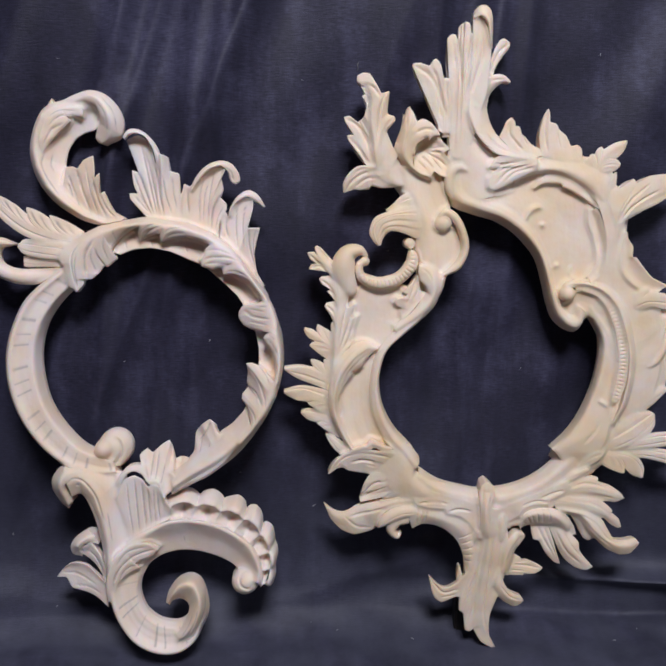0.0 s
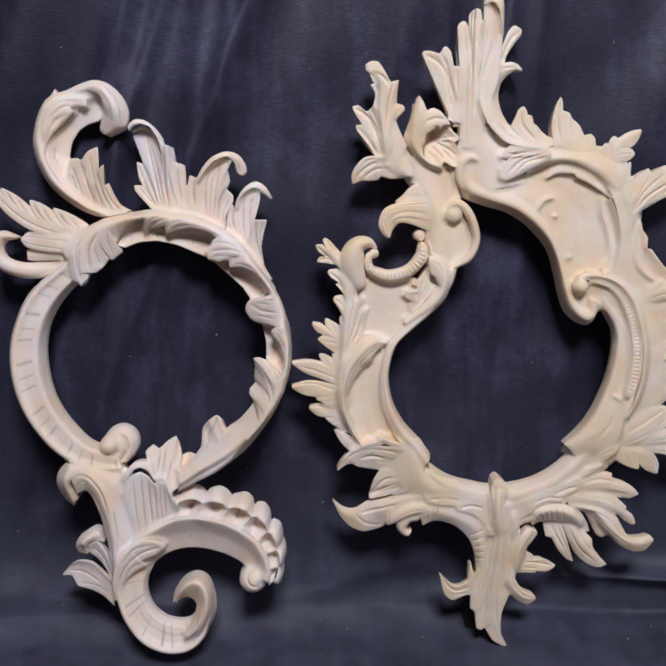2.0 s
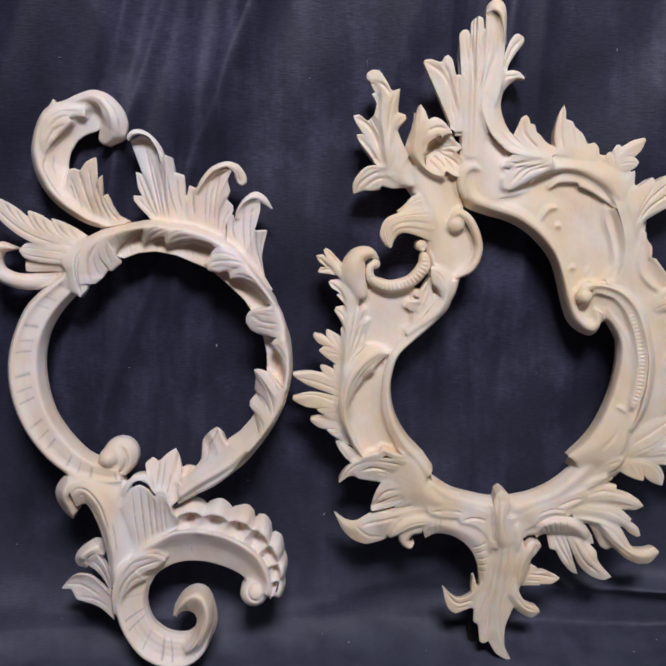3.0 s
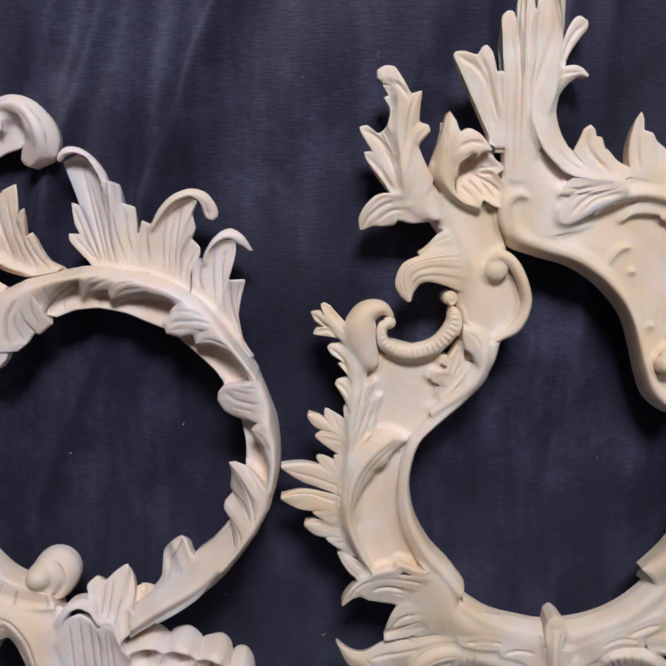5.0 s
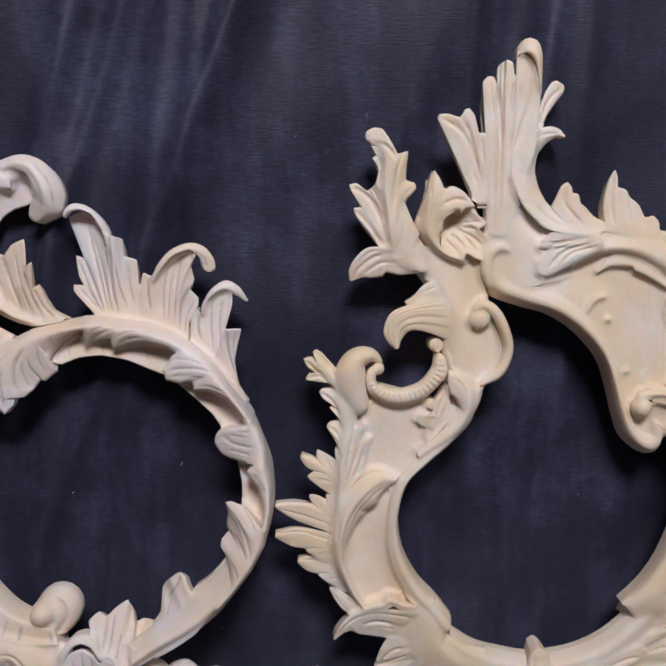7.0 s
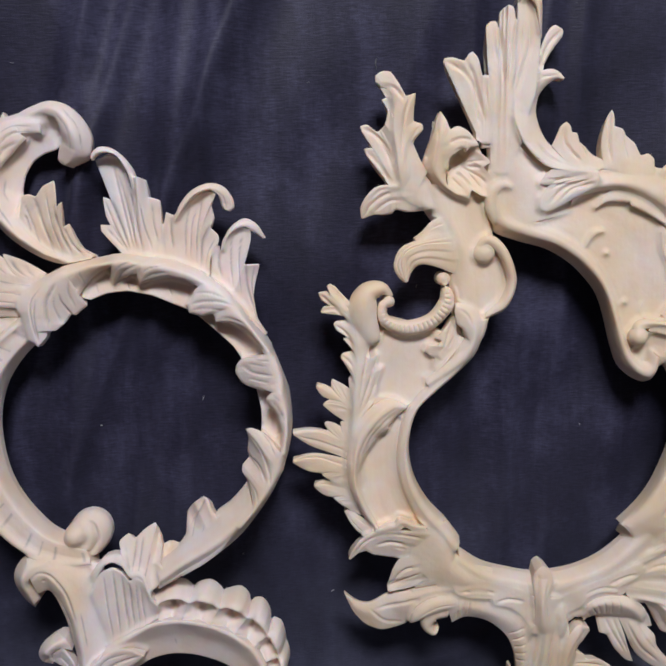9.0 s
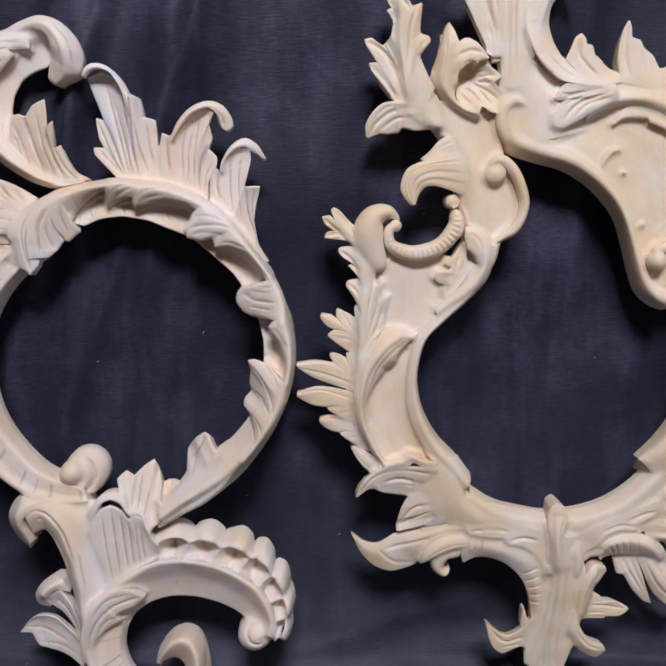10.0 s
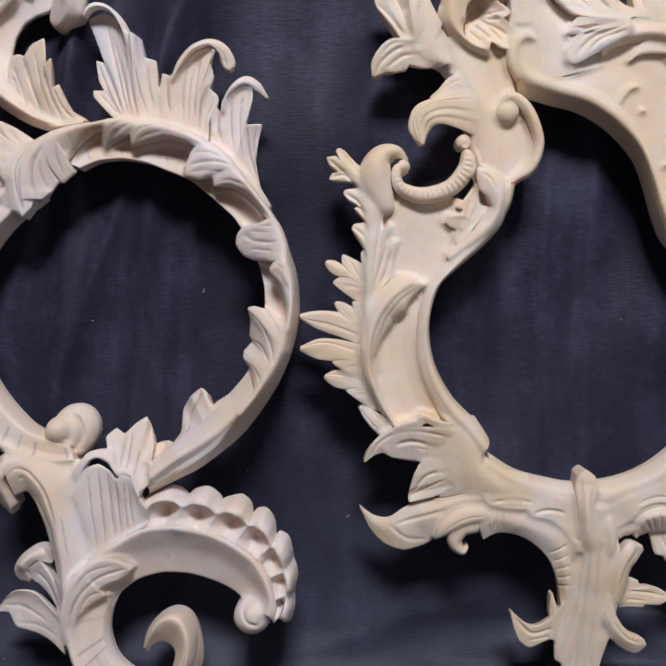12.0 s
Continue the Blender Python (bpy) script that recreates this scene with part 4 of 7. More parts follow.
    sheet("acanthus_leaf", [([(-77.5, 441.0), (-70.2, 432.2), (-55.4, 423.3), (-40.4, 418.9), (-21.2, 420.1)], (17, 18, 19, 20, 20)), ([(-77.2, 441.7), (-73.9, 454.5), (-71.3, 466.0), (-65.0, 466.7), (-60.3, 465.0), (-54.5, 471.9), (-45.7, 475.4), (-44.8, 464.3), (-44.9, 455.3), (-42.7, 458.1), (-39.8, 459.7), (-41.0, 449.9), (-41.7, 442.2), (-37.8, 444.5), (-35.5, 437.1), (-30.6, 427.0), (-21.2, 420.9)], (18, 22, 27, 29, 29, 31, 33, 30, 27, 25, 23, 21, 20))], w, p, cuts=[([(-69.8, 461.6), (-65.1, 444.9), (-58.7, 425.4)], 1.5, 1.4), ([(-61.6, 464.0), (-57.6, 446.6), (-50.2, 423.1)], 2.0, 2.0), ([(-53.1, 470.6), (-50.5, 448.4), (-44.0, 421.1)], 1.3, 1.0), ([(-46.8, 455.7), (-43.6, 437.1), (-37.0, 419.5)], 1.8, 1.8), ([(-41.5, 441.9), (-36.5, 428.8), (-28.7, 420.1)], 1.5, 1.4), ([(-70.3, 452.3), (-66.5, 439.3)], 1.6, 1.6)], thick=8, tight=0.4)
    # three curling leaves on the crown of the ring
    sheet("fluted_leaf", [([(-1.3, 418.9), (7.0, 416.8), (17.6, 416.3), (27.5, 418.0)], (12, 12, 12, 11)), ([(-1.1, 422.7), (-10.5, 429.3), (-18.0, 438.8), (-18.1, 443.4), (-10.5, 443.1), (-13.9, 449.8), (-14.9, 463.6), (-6.6, 461.0), (-7.0, 473.5), (-12.2, 486.8), (-17.7, 489.6), (-7.1, 494.4), (1.5, 488.6), (5.7, 478.7), (8.0, 468.9), (11.2, 476.8), (19.0, 474.1), (19.4, 462.7), (28.1, 459.1), (28.1, 439.9), (28.2, 425.1)], (10, 11, 13, 16, 19, 24, 28, 30, 29, 27, 24, 22, 20, 18, 12))], w, p, cuts=[([(-4.8, 484.6), (-0.2, 458.3), (5.6, 424.3)], 1.8, 1.6), ([(-1.1, 478.7), (3.4, 455.2), (8.5, 422.7)], 1.6, 1.4), ([(7.1, 469.1), (9.3, 446.2), (12.6, 421.9)], 2.0, 2.0), ([(13.9, 457.7), (15.7, 440.1), (19.6, 423.7)], 1.6, 1.3), ([(21.9, 457.4), (22.3, 441.2), (24.9, 426.4)], 1.4, 1.0), ([(-8.0, 460.9), (-2.8, 443.8), (2.6, 424.4)], 1.8, 1.6), ([(-13.4, 460.3), (-7.3, 442.5), (0.3, 424.5)], 1.3, 1.0), ([(-13.9, 441.3), (-6.6, 432.2), (0.8, 423.6)], 1.3, 1.0), ([(-9.1, 442.6), (-3.9, 432.1), (1.6, 423.0)], 1.6, 1.4)], thick=8, tight=0.4)
    sheet("curled_tip", [([(-19.6, 492.5), (-17.3, 496.3), (-11.7, 499.0), (-3.1, 497.2), (4.9, 490.6), (10.3, 482.4), (12.1, 475.5)], (24, 26, 27, 27, 26, 24, 22)), ([(-18.2, 489.3), (-13.7, 492.9), (-7.0, 494.1), (0.6, 490.9), (6.3, 480.9), (8.5, 469.1), (8.9, 467.2)], (27, 31, 32, 31, 30, 27, 24))], w, p, cuts=[], thick=7, tight=0.1, round_over=2.2)
    nest(p, 1)
    sheet("fluted_leaf", [([(28.1, 420.9), (38.9, 412.2), (50.7, 406.3), (61.0, 399.1)], (13, 14, 15, 16)), ([(28.2, 425.1), (29.1, 439.8), (31.9, 450.5), (37.4, 448.3), (40.6, 450.4), (46.3, 457.6), (53.4, 463.1), (64.1, 465.9), (69.7, 461.9), (66.2, 454.7), (67.7, 444.8), (63.5, 439.4), (69.6, 432.4), (69.7, 427.3), (66.0, 422.5), (62.9, 414.4), (62.0, 405.1)], (12, 18, 22, 22, 24, 26, 28, 27, 24, 21, 21, 22, 20, 16))], w, p, cuts=[([(35.5, 446.3), (34.8, 436.1), (35.2, 424.3)], 2.0, 1.8), ([(50.3, 455.9), (45.7, 438.6), (44.3, 418.0)], 1.5, 1.2), ([(59.5, 459.9), (54.6, 438.2), (52.1, 413.2)], 1.3, 1.0), ([(63.6, 439.3), (57.5, 427.8), (55.2, 410.1)], 1.9, 1.9), ([(66.5, 428.9), (61.5, 420.2), (58.7, 408.5)], 1.4, 1.2), ([(54.6, 452.8), (50.1, 438.4), (47.8, 416.4)], 1.2, 0.8)], thick=8, tight=0.35)
    sheet("curled_tip", [([(37.6, 447.4), (44.2, 457.7), (53.0, 466.0), (65.2, 470.2), (75.3, 467.5), (81.5, 459.3), (82.4, 452.3), (79.1, 449.8)], (20, 24, 26, 27, 27, 26, 24, 22)), ([(39.5, 443.9), (47.0, 454.1), (55.0, 461.6), (65.3, 465.0), (71.4, 461.5), (72.6, 455.7), (74.4, 451.3), (77.9, 449.8)], (24, 28, 30, 31, 30, 28, 25, 22))], w, p, cuts=[([(69.4, 465.3), (74.9, 459.9), (76.8, 451.7)], 1.2, 0.8)], thick=7, tight=0.1, round_over=2.2)
    nest(p, 1)
    sheet("fluted_leaf", [([(61.6, 399.1), (69.6, 390.9), (78.1, 381.5), (88.9, 369.4), (98.4, 354.8)], (16, 16, 15, 13, 10)), ([(63.3, 403.9), (64.0, 417.4), (67.1, 427.3), (70.8, 421.1), (72.8, 428.2), (77.8, 434.9), (85.4, 437.5), (93.5, 436.1), (93.5, 427.5), (90.3, 416.0), (88.7, 410.3), (99.1, 409.9), (95.9, 398.2), (93.6, 386.3), (95.6, 369.4), (102.2, 357.1)], (15, 20, 24, 25, 27, 28, 27, 24, 22, 20, 18, 15, 13, 10))], w, p, cuts=[([(70.3, 420.9), (68.8, 411.2), (70.6, 400.6)], 2.0, 2.0), ([(80.0, 432.9), (78.0, 413.7), (78.6, 392.8)], 1.5, 1.2), ([(87.6, 434.1), (84.0, 413.5), (84.4, 388.0)], 1.3, 1.0), ([(89.2, 410.3), (89.7, 392.3), (94.7, 372.5)], 2.0, 1.8), ([(95.2, 408.5), (92.7, 392.2), (96.7, 370.9)], 1.2, 0.8)], thick=8, tight=0.35)
    sheet("curled_tip", [([(71.5, 422.2), (74.4, 431.2), (81.0, 439.5), (90.1, 443.8), (98.7, 439.1), (104.5, 429.3)], (22, 25, 27, 27, 26, 22)), ([(73.0, 420.6), (76.8, 430.1), (83.5, 435.7), (90.0, 437.3), (94.9, 434.2), (102.1, 428.5)], (26, 29, 31, 30, 27, 22))], w, p, cuts=[], thick=7, tight=0.1, round_over=2.2)
    nest(p, 1)
    # leaves and loop at the shoulder
    frond("acanthus_leaf", [(-57.2, 403.1), (-86.9, 407.4), (-112.4, 419.1), (-137.0, 441.9)], (22, 27, 26, 30), a=[(-59.2, 409.5), (-88.0, 425.0), (-86.0, 420.1), (-107.8, 432.0), (-106.6, 424.2), (-130.1, 442.5), (-131.8, 438.1)], sb=[(-63.8, 392.5), (-95.3, 399.9), (-117.1, 410.4), (-132.9, 425.7)], lines=(0.4,), lag=0.2, dome=1, **leafy)
    frond("leaf_lobe", [(-61.9, 388.0), (-88.0, 392.2), (-102.8, 394.7), (-117.7, 397.3)], (24, 28, 26, 22), sa=[(-63.7, 398.2), (-91.6, 402.0), (-110.3, 403.5)], sb=[(-64.5, 383.3), (-92.6, 385.3), (-111.8, 389.5)], lines=(0.4,), **leafy)
    frond("leaf_lobe", [(-67.2, 382.7), (-86.0, 382.6), (-101.1, 382.9), (-114.6, 383.9)], (18, 22, 20, 16), sa=[(-71.1, 386.9), (-93.7, 388.0), (-113.3, 388.4)], sb=[(-71.6, 377.7), (-94.2, 378.1), (-113.1, 378.5)], lines=(0.4,), **leafy)
    stroke("loop_scroll", [(-73.9, 376.9), (-98.9, 370.7), (-119.8, 370.0), (-135.6, 377.2), (-140.1, 389.5), (-134.3, 400.1), (-120.8, 399.1)], (7, 7, 7.5, 7, 7, 6, 3), (8, 8, 10, 14, 18, 20, 18), 11, w, p, ends=(0.05, 0.15))
    # stem below the ring
    sheet("stem", [([(-79.9, 166.3), (-70.9, 168.0), (-63.9, 153.9), (-59.5, 137.1), (-55.6, 116.2), (-52.7, 89.0)], (22, 22, 20, 19, 18, 17)), ([(-82.5, 180.8), (-70.0, 182.6), (-57.9, 168.8), (-51.8, 148.3), (-48.7, 123.3), (-48.5, 94.1)], (30, 31, 30, 29, 27, 25)), ([(-85.6, 191.0), (-64.7, 189.5), (-47.7, 171.5), (-43.8, 151.0), (-42.5, 128.1), (-42.5, 102.9)], (28, 28, 27, 26, 24, 22)), ([(-84.4, 197.7), (-57.2, 190.9), (-29.8, 187.0), (-32.5, 160.9), (-32.9, 132.4), (-32.6, 107.5)], (16, 18, 20, 20, 20, 19))], w, p, cuts=[([(-85.1, 177.9), (-76.3, 185.9), (-66.2, 181.6), (-56.9, 168.2), (-50.3, 143.9)], 1.8, 1.5), ([(-63.3, 162.4), (-57.1, 146.1), (-53.4, 127.1)], 1.4, 1.0), ([(-47.2, 151.8), (-44.3, 123.5)], 1.2, 0.7), ([(-73.5, 179.5), (-72.5, 178.3)], 1.6, 1.5)], thick=24)
    sheet("scroll_head", [([(-77.2, 197.0), (-90.9, 193.4), (-100.2, 182.3), (-100.4, 170.9), (-94.4, 159.3), (-86.5, 151.7)], (14, 14, 12, 12, 12, 12)), ([(-70.6, 193.9), (-83.4, 191.2), (-89.3, 182.6), (-89.5, 174.1), (-86.7, 165.6), (-84.0, 157.2)], (26, 29, 30, 28, 24, 18)), ([(-66.4, 187.9), (-78.4, 187.0), (-84.0, 179.7), (-84.2, 172.2), (-82.4, 167.7), (-80.1, 160.7)], (29, 30, 29, 25, 21, 14))], w, p, cuts=[], thick=22, tight=0.1, round_over=2.2)
    sheet("fluted_leaf", [([(-35.3, 119.4), (-23.0, 125.0), (-9.8, 131.9), (1.6, 137.7), (9.2, 141.5)], (19, 20, 21, 21, 20)), ([(-43.7, 152.3), (-38.4, 167.4), (-31.4, 182.1), (-21.7, 185.7), (-14.3, 181.2), (-10.1, 175.5), (-3.9, 176.7), (1.6, 173.3), (4.9, 163.5), (11.4, 153.1)], (18, 22, 26, 27, 27, 27, 27, 28, 29, 28))], w, p, cuts=[([(-21.8, 181.9), (-21.0, 159.4), (-20.0, 129.5)], 1.5, 1.3), ([(-15.3, 177.7), (-14.7, 155.8), (-13.6, 132.4)], 1.8, 1.6), ([(-9.8, 173.2), (-9.8, 155.5), (-9.0, 135.4)], 1.5, 1.3), ([(-1.4, 172.7), (-1.4, 155.0), (-0.1, 138.8)], 1.4, 1.0), ([(-28.8, 178.4), (-27.9, 153.3), (-25.9, 126.6)], 1.3, 0.9), ([(-38.1, 153.3), (-35.1, 135.9), (-33.0, 123.1)], 1.5, 1.3), ([(-4.5, 173.9), (-5.1, 155.2), (-4.6, 136.4)], 1.1, 0.7)], thick=14, tight=0.3)
    sheet("curled_tip", [([(-39.7, 165.1), (-40.0, 177.6), (-34.6, 186.9), (-27.2, 194.0), (-16.5, 194.8), (-11.5, 188.2), (-9.0, 181.6), (-3.9, 181.9), (1.5, 179.1), (4.1, 170.6), (6.3, 164.1)], (20, 24, 27, 27, 26, 27, 28, 28, 29, 30)), ([(-35.2, 166.6), (-33.5, 178.6), (-27.9, 187.1), (-21.5, 189.5), (-14.7, 186.0), (-10.8, 180.4), (-8.1, 177.2), (-3.0, 178.0), (1.1, 175.3), (2.7, 167.2), (5.1, 162.0)], (22, 26, 28, 29, 29, 29, 29, 29, 30, 30))], w, p, cuts=[], thick=12, tight=0.15, round_over=2.0)
    nest(p, 1)
    sheet("curled_leaf", [([(-71.6, 130.4), (-81.8, 123.4), (-87.3, 114.5), (-84.6, 106.9), (-76.8, 104.6)], (10, 10, 10, 10, 10)), ([(-63.0, 128.3), (-71.8, 125.2), (-77.9, 119.4), (-77.4, 113.3), (-74.5, 108.1)], (19, 22, 22, 19, 14)), ([(-58.8, 118.0), (-67.5, 120.8), (-74.2, 116.6), (-74.9, 111.7), (-73.7, 106.5)], (17, 18, 17, 15, 11))], w, p, cuts=[], thick=18, tight=0.1, round_over=2.0)
    sheet("acanthus_leaf", [([(-73.7, 106.5), (-64.6, 98.2), (-58.1, 88.0), (-54.3, 79.9)], (11, 13, 14, 15)), ([(-74.4, 116.1), (-65.6, 121.0), (-56.7, 108.8), (-52.5, 89.4)], (18, 21, 20, 18))], w, p, cuts=[([(-70.6, 112.7), (-62.0, 105.0), (-55.6, 89.5)], 1.5, 1.3)], thick=12)
    sheet("acanthus_leaf", [([(-101.2, 85.2), (-92.5, 95.6), (-83.7, 100.6), (-71.7, 98.8), (-62.4, 88.9), (-54.2, 79.1)], (8, 12, 15, 16, 16, 16)), ([(-101.2, 85.2), (-92.0, 91.5), (-83.0, 92.8), (-73.1, 88.6), (-63.3, 82.4), (-54.7, 75.8)], (8, 10, 11, 12, 13, 14)), ([(-101.2, 84.8), (-91.9, 83.6), (-87.3, 73.4), (-74.5, 69.5), (-62.9, 62.3), (-54.0, 53.1)], (8, 9, 9, 10, 10, 11))], w, p, cuts=[([(-94.8, 89.5), (-81.1, 88.1), (-63.8, 77.0)], 1.4, 1.1), ([(-85.6, 76.6), (-71.8, 75.2), (-58.3, 66.3)], 1.2, 0.8)], thick=8, tight=0.2)
    # lower C-scroll with its two curled ends
    first_rail = ([(-44.0, 106.8), (-30.0, 122.9), (-11.8, 132.6), (6.1, 139.6), (26.6, 140.5), (48.5, 135.6), (67.0, 127.6), (82.7, 115.1), (91.4, 99.4), (93.8, 84.2), (91.3, 72.3)], (17, 18, 19, 19, 20, 20, 20, 20, 20))
    second_rail = ([(-34.1, 108.1), (-22.8, 122.9), (-7.0, 132.7), (9.1, 139.7), (27.7, 140.2), (47.7, 135.8), (65.0, 127.3), (79.3, 115.4), (87.4, 101.1), (90.5, 88.4), (88.1, 78.6)], (25, 26, 27, 27, 27, 27, 27, 27, 27))
    third_rail = ([(-27.8, 93.7), (-18.8, 108.2), (-5.6, 117.1), (7.4, 122.5), (25.0, 124.1), (42.2, 120.4), (57.7, 112.8), (71.0, 103.6), (79.2, 94.3), (83.6, 85.6), (84.0, 79.1)], (16, 16, 15, 15, 15, 15, 16, 18, 22))
    fourth_rail = ([(-20.5, 83.2), (-14.0, 94.3), (-1.7, 102.3), (14.6, 105.9), (32.2, 104.5), (49.7, 98.8), (63.9, 91.8), (70.7, 85.2), (75.7, 80.9), (78.4, 78.2), (79.9, 78.1)], (9, 8, 7, 7, 7, 7, 8, 11, 18))
    sheet("scroll_band", [first_rail, second_rail, third_rail, fourth_rail], w, p, cuts=[([(19.9, 122.5), (20.1, 115.9)], 1, 0.4)], thick=20, tight=0.1)
    loft("scroll_band", [(-46.0, 105.6), (-53.4, 84.9), (-52.7, 61.7), (-44.9, 38.1), (-29.6, 16.9), (-8.6, 6.1), (13.8, 7.2), (29.8, 19.8), (37.3, 38.8)], [(-15.2, 95.2), (-21.4, 81.5), (-23.6, 66.9), (-19.0, 50.6), (-8.5, 39.9), (2.6, 35.6), (12.8, 35.6), (19.0, 39.5), (22.5, 45.8)], (8, 24, 28, 25, 21, 20, 19, 19, 18, 17, 8), w, p, ticks=9, tick_zone=(0.3, 0.9), cut_dark=0.7, cut=0.2)
    bulb("volute", (76.7, 75.9), 12.6, 12, 14, w, p, (1.05, 0.6), cuts=[([(87.8, 87.6), (77.7, 86.9), (71.7, 82.0), (73.8, 74.5), (80.6, 72.1), (82.2, 78.0)], 2.2, 2.2)])
    sheet("acanthus_leaf", [([(-52.5, 62.5), (-52.2, 81.9), (-47.7, 99.3), (-38.4, 112.3), (-25.2, 121.1), (-11.8, 120.7), (-3.0, 113.1)], (20, 25, 28, 29, 29, 28, 24)), ([(-45.3, 65.4), (-42.1, 79.0), (-33.7, 88.2), (-21.2, 95.5), (-25.0, 101.3), (-12.3, 105.7), (-3.1, 112.4)], (18, 21, 22, 22, 24, 24, 23))], w, p, cuts=[([(-5.2, 114.3), (-26.1, 108.2), (-41.6, 92.5), (-47.5, 72.3)], 1.7, 1.5), ([(-22.5, 100.3), (-34.5, 94.3), (-43.9, 76.2)], 1.4, 1.1), ([(-15.2, 117.6), (-31.7, 112.9), (-42.0, 100.7)], 1.2, 0.9)], thick=12, tight=0.35)
    sheet("scroll_head", [([(9.2, 11.7), (25.6, 17.4), (39.4, 40.2), (40.8, 59.2), (34.9, 75.5), (23.9, 81.4), (11.7, 77.7), (3.4, 67.9), (0.3, 56.3)], (10, 10, 10, 10, 10, 10, 10, 11, 12)), ([(11.1, 23.9), (24.0, 34.9), (32.9, 53.0), (34.3, 66.9), (30.1, 77.8), (23.1, 81.3), (14.9, 77.6), (8.2, 69.1), (3.2, 58.4)], (22, 27, 31, 32, 33, 32, 30, 26, 18)), ([(10.0, 28.3), (15.9, 35.2), (20.1, 42.6), (22.9, 53.0), (19.8, 58.5), (15.0, 60.8), (9.6, 60.2), (5.8, 57.8), (4.0, 54.5)], (18, 18, 18, 18, 17, 16, 15, 14, 13))], w, p, cuts=[([(19.1, 26.4), (28.4, 42.7), (33.7, 61.1)], 1.4, 1.0), ([(16.0, 28.6), (23.5, 40.8), (27.1, 51.0)], 1.2, 0.9), ([(31.2, 34.2), (38.2, 54.7), (38.0, 71.2)], 1.2, 0.7)], thick=24, tight=0.1, round_over=2.2)
    # the row of scallops along its back: each an overhanging brow with a hollow niche below
    first_scallop = ([(-2.0, 154.7), (8.0, 160.1), (21.2, 165.7), (29.2, 164.6), (35.3, 159.2)], [(10.6, 153.5), (16.4, 158.0), (22.1, 158.9), (27.7, 157.5), (33.2, 152.5)], [(5.5, 140.1), (16.2, 140.0), (26.8, 139.9)])
    second_scallop = ([(35.3, 159.2), (40.3, 162.9), (48.5, 164.1), (54.7, 160.1), (58.5, 154.6)], [(33.2, 152.5), (39.8, 155.4), (45.8, 155.0), (51.3, 152.5), (56.1, 146.7)], [(26.8, 139.9), (37.7, 137.4), (48.5, 135.0)])
    third_scallop = ([(58.5, 154.6), (63.5, 156.3), (72.2, 157.5), (78.1, 152.1), (79.6, 144.0)], [(56.1, 146.7), (62.1, 149.0), (67.4, 147.9), (72.4, 144.7), (76.9, 138.0)], [(48.5, 135.0), (57.8, 130.9), (67.0, 126.7)])
    fourth_scallop = ([(79.6, 144.0), (83.0, 147.2), (89.4, 146.8), (94.2, 139.1), (94.9, 128.3)], [(76.9, 138.0), (82.0, 138.4), (86.1, 135.8), (89.5, 131.2), (91.7, 123.5)], [(67.0, 126.7), (74.2, 121.2), (81.5, 115.6)])
    fifth_scallop = ([(94.9, 128.3), (97.6, 130.2), (103.3, 127.2), (105.5, 119.2), (105.8, 111.4)], [(91.7, 123.5), (94.8, 121.9), (97.1, 118.2), (98.8, 113.2), (99.6, 106.0)], [(81.5, 115.6), (85.9, 109.3), (90.4, 102.9)])
    sixth_scallop = ([(105.8, 111.4), (108.1, 105.5), (108.4, 98.7), (106.8, 92.0), (105.8, 86.9)], [(99.6, 106.0), (101.2, 102.9), (101.8, 99.3), (101.6, 95.2), (100.4, 90.4)], [(90.4, 102.9), (91.9, 95.5), (93.4, 88.1)])
    seventh_scallop = ([(105.8, 86.9), (105.8, 79.4), (104.2, 73.3), (102.3, 68.2), (99.5, 66.0)], [(100.4, 90.4), (100.1, 87.3), (99.1, 83.9), (97.6, 80.3), (95.5, 76.5)], [(93.4, 88.1), (92.2, 79.8), (90.9, 71.5)])
    for brow, lip, niche in (first_scallop, second_scallop, third_scallop, fourth_scallop, fifth_scallop, sixth_scallop, seventh_scallop):
        crest = [tuple(np.array(o) * 0.55 + np.array(i) * 0.45) for o, i in zip(brow, lip)]
        sheet("scallop_brow", [(brow, (2, 5, 6, 5, 2)), (crest, (15, 22, 23, 22, 15)), (lip, (24, 28, 29, 28, 24))], w, p, thick=9, tight=0.15, round_over=1.5)
        low = [niche[0], tuple(np.array(niche[0]) * 0.5 + np.array(niche[1]) * 0.5), niche[1], tuple(np.array(niche[1]) * 0.5 + np.array(niche[2]) * 0.5), niche[2]]
        hollow = [tuple(np.array(o) * 0.5 + np.array(i) * 0.5) for o, i in zip(lip, low)]
        sheet("scallop_niche", [(lip, (22, 15, 12, 15, 22)), (hollow, (22, 11, 7, 11, 22)), (low, (21, 17, 15, 17, 21))], w, p, thick=14, tight=0.1)
    return p


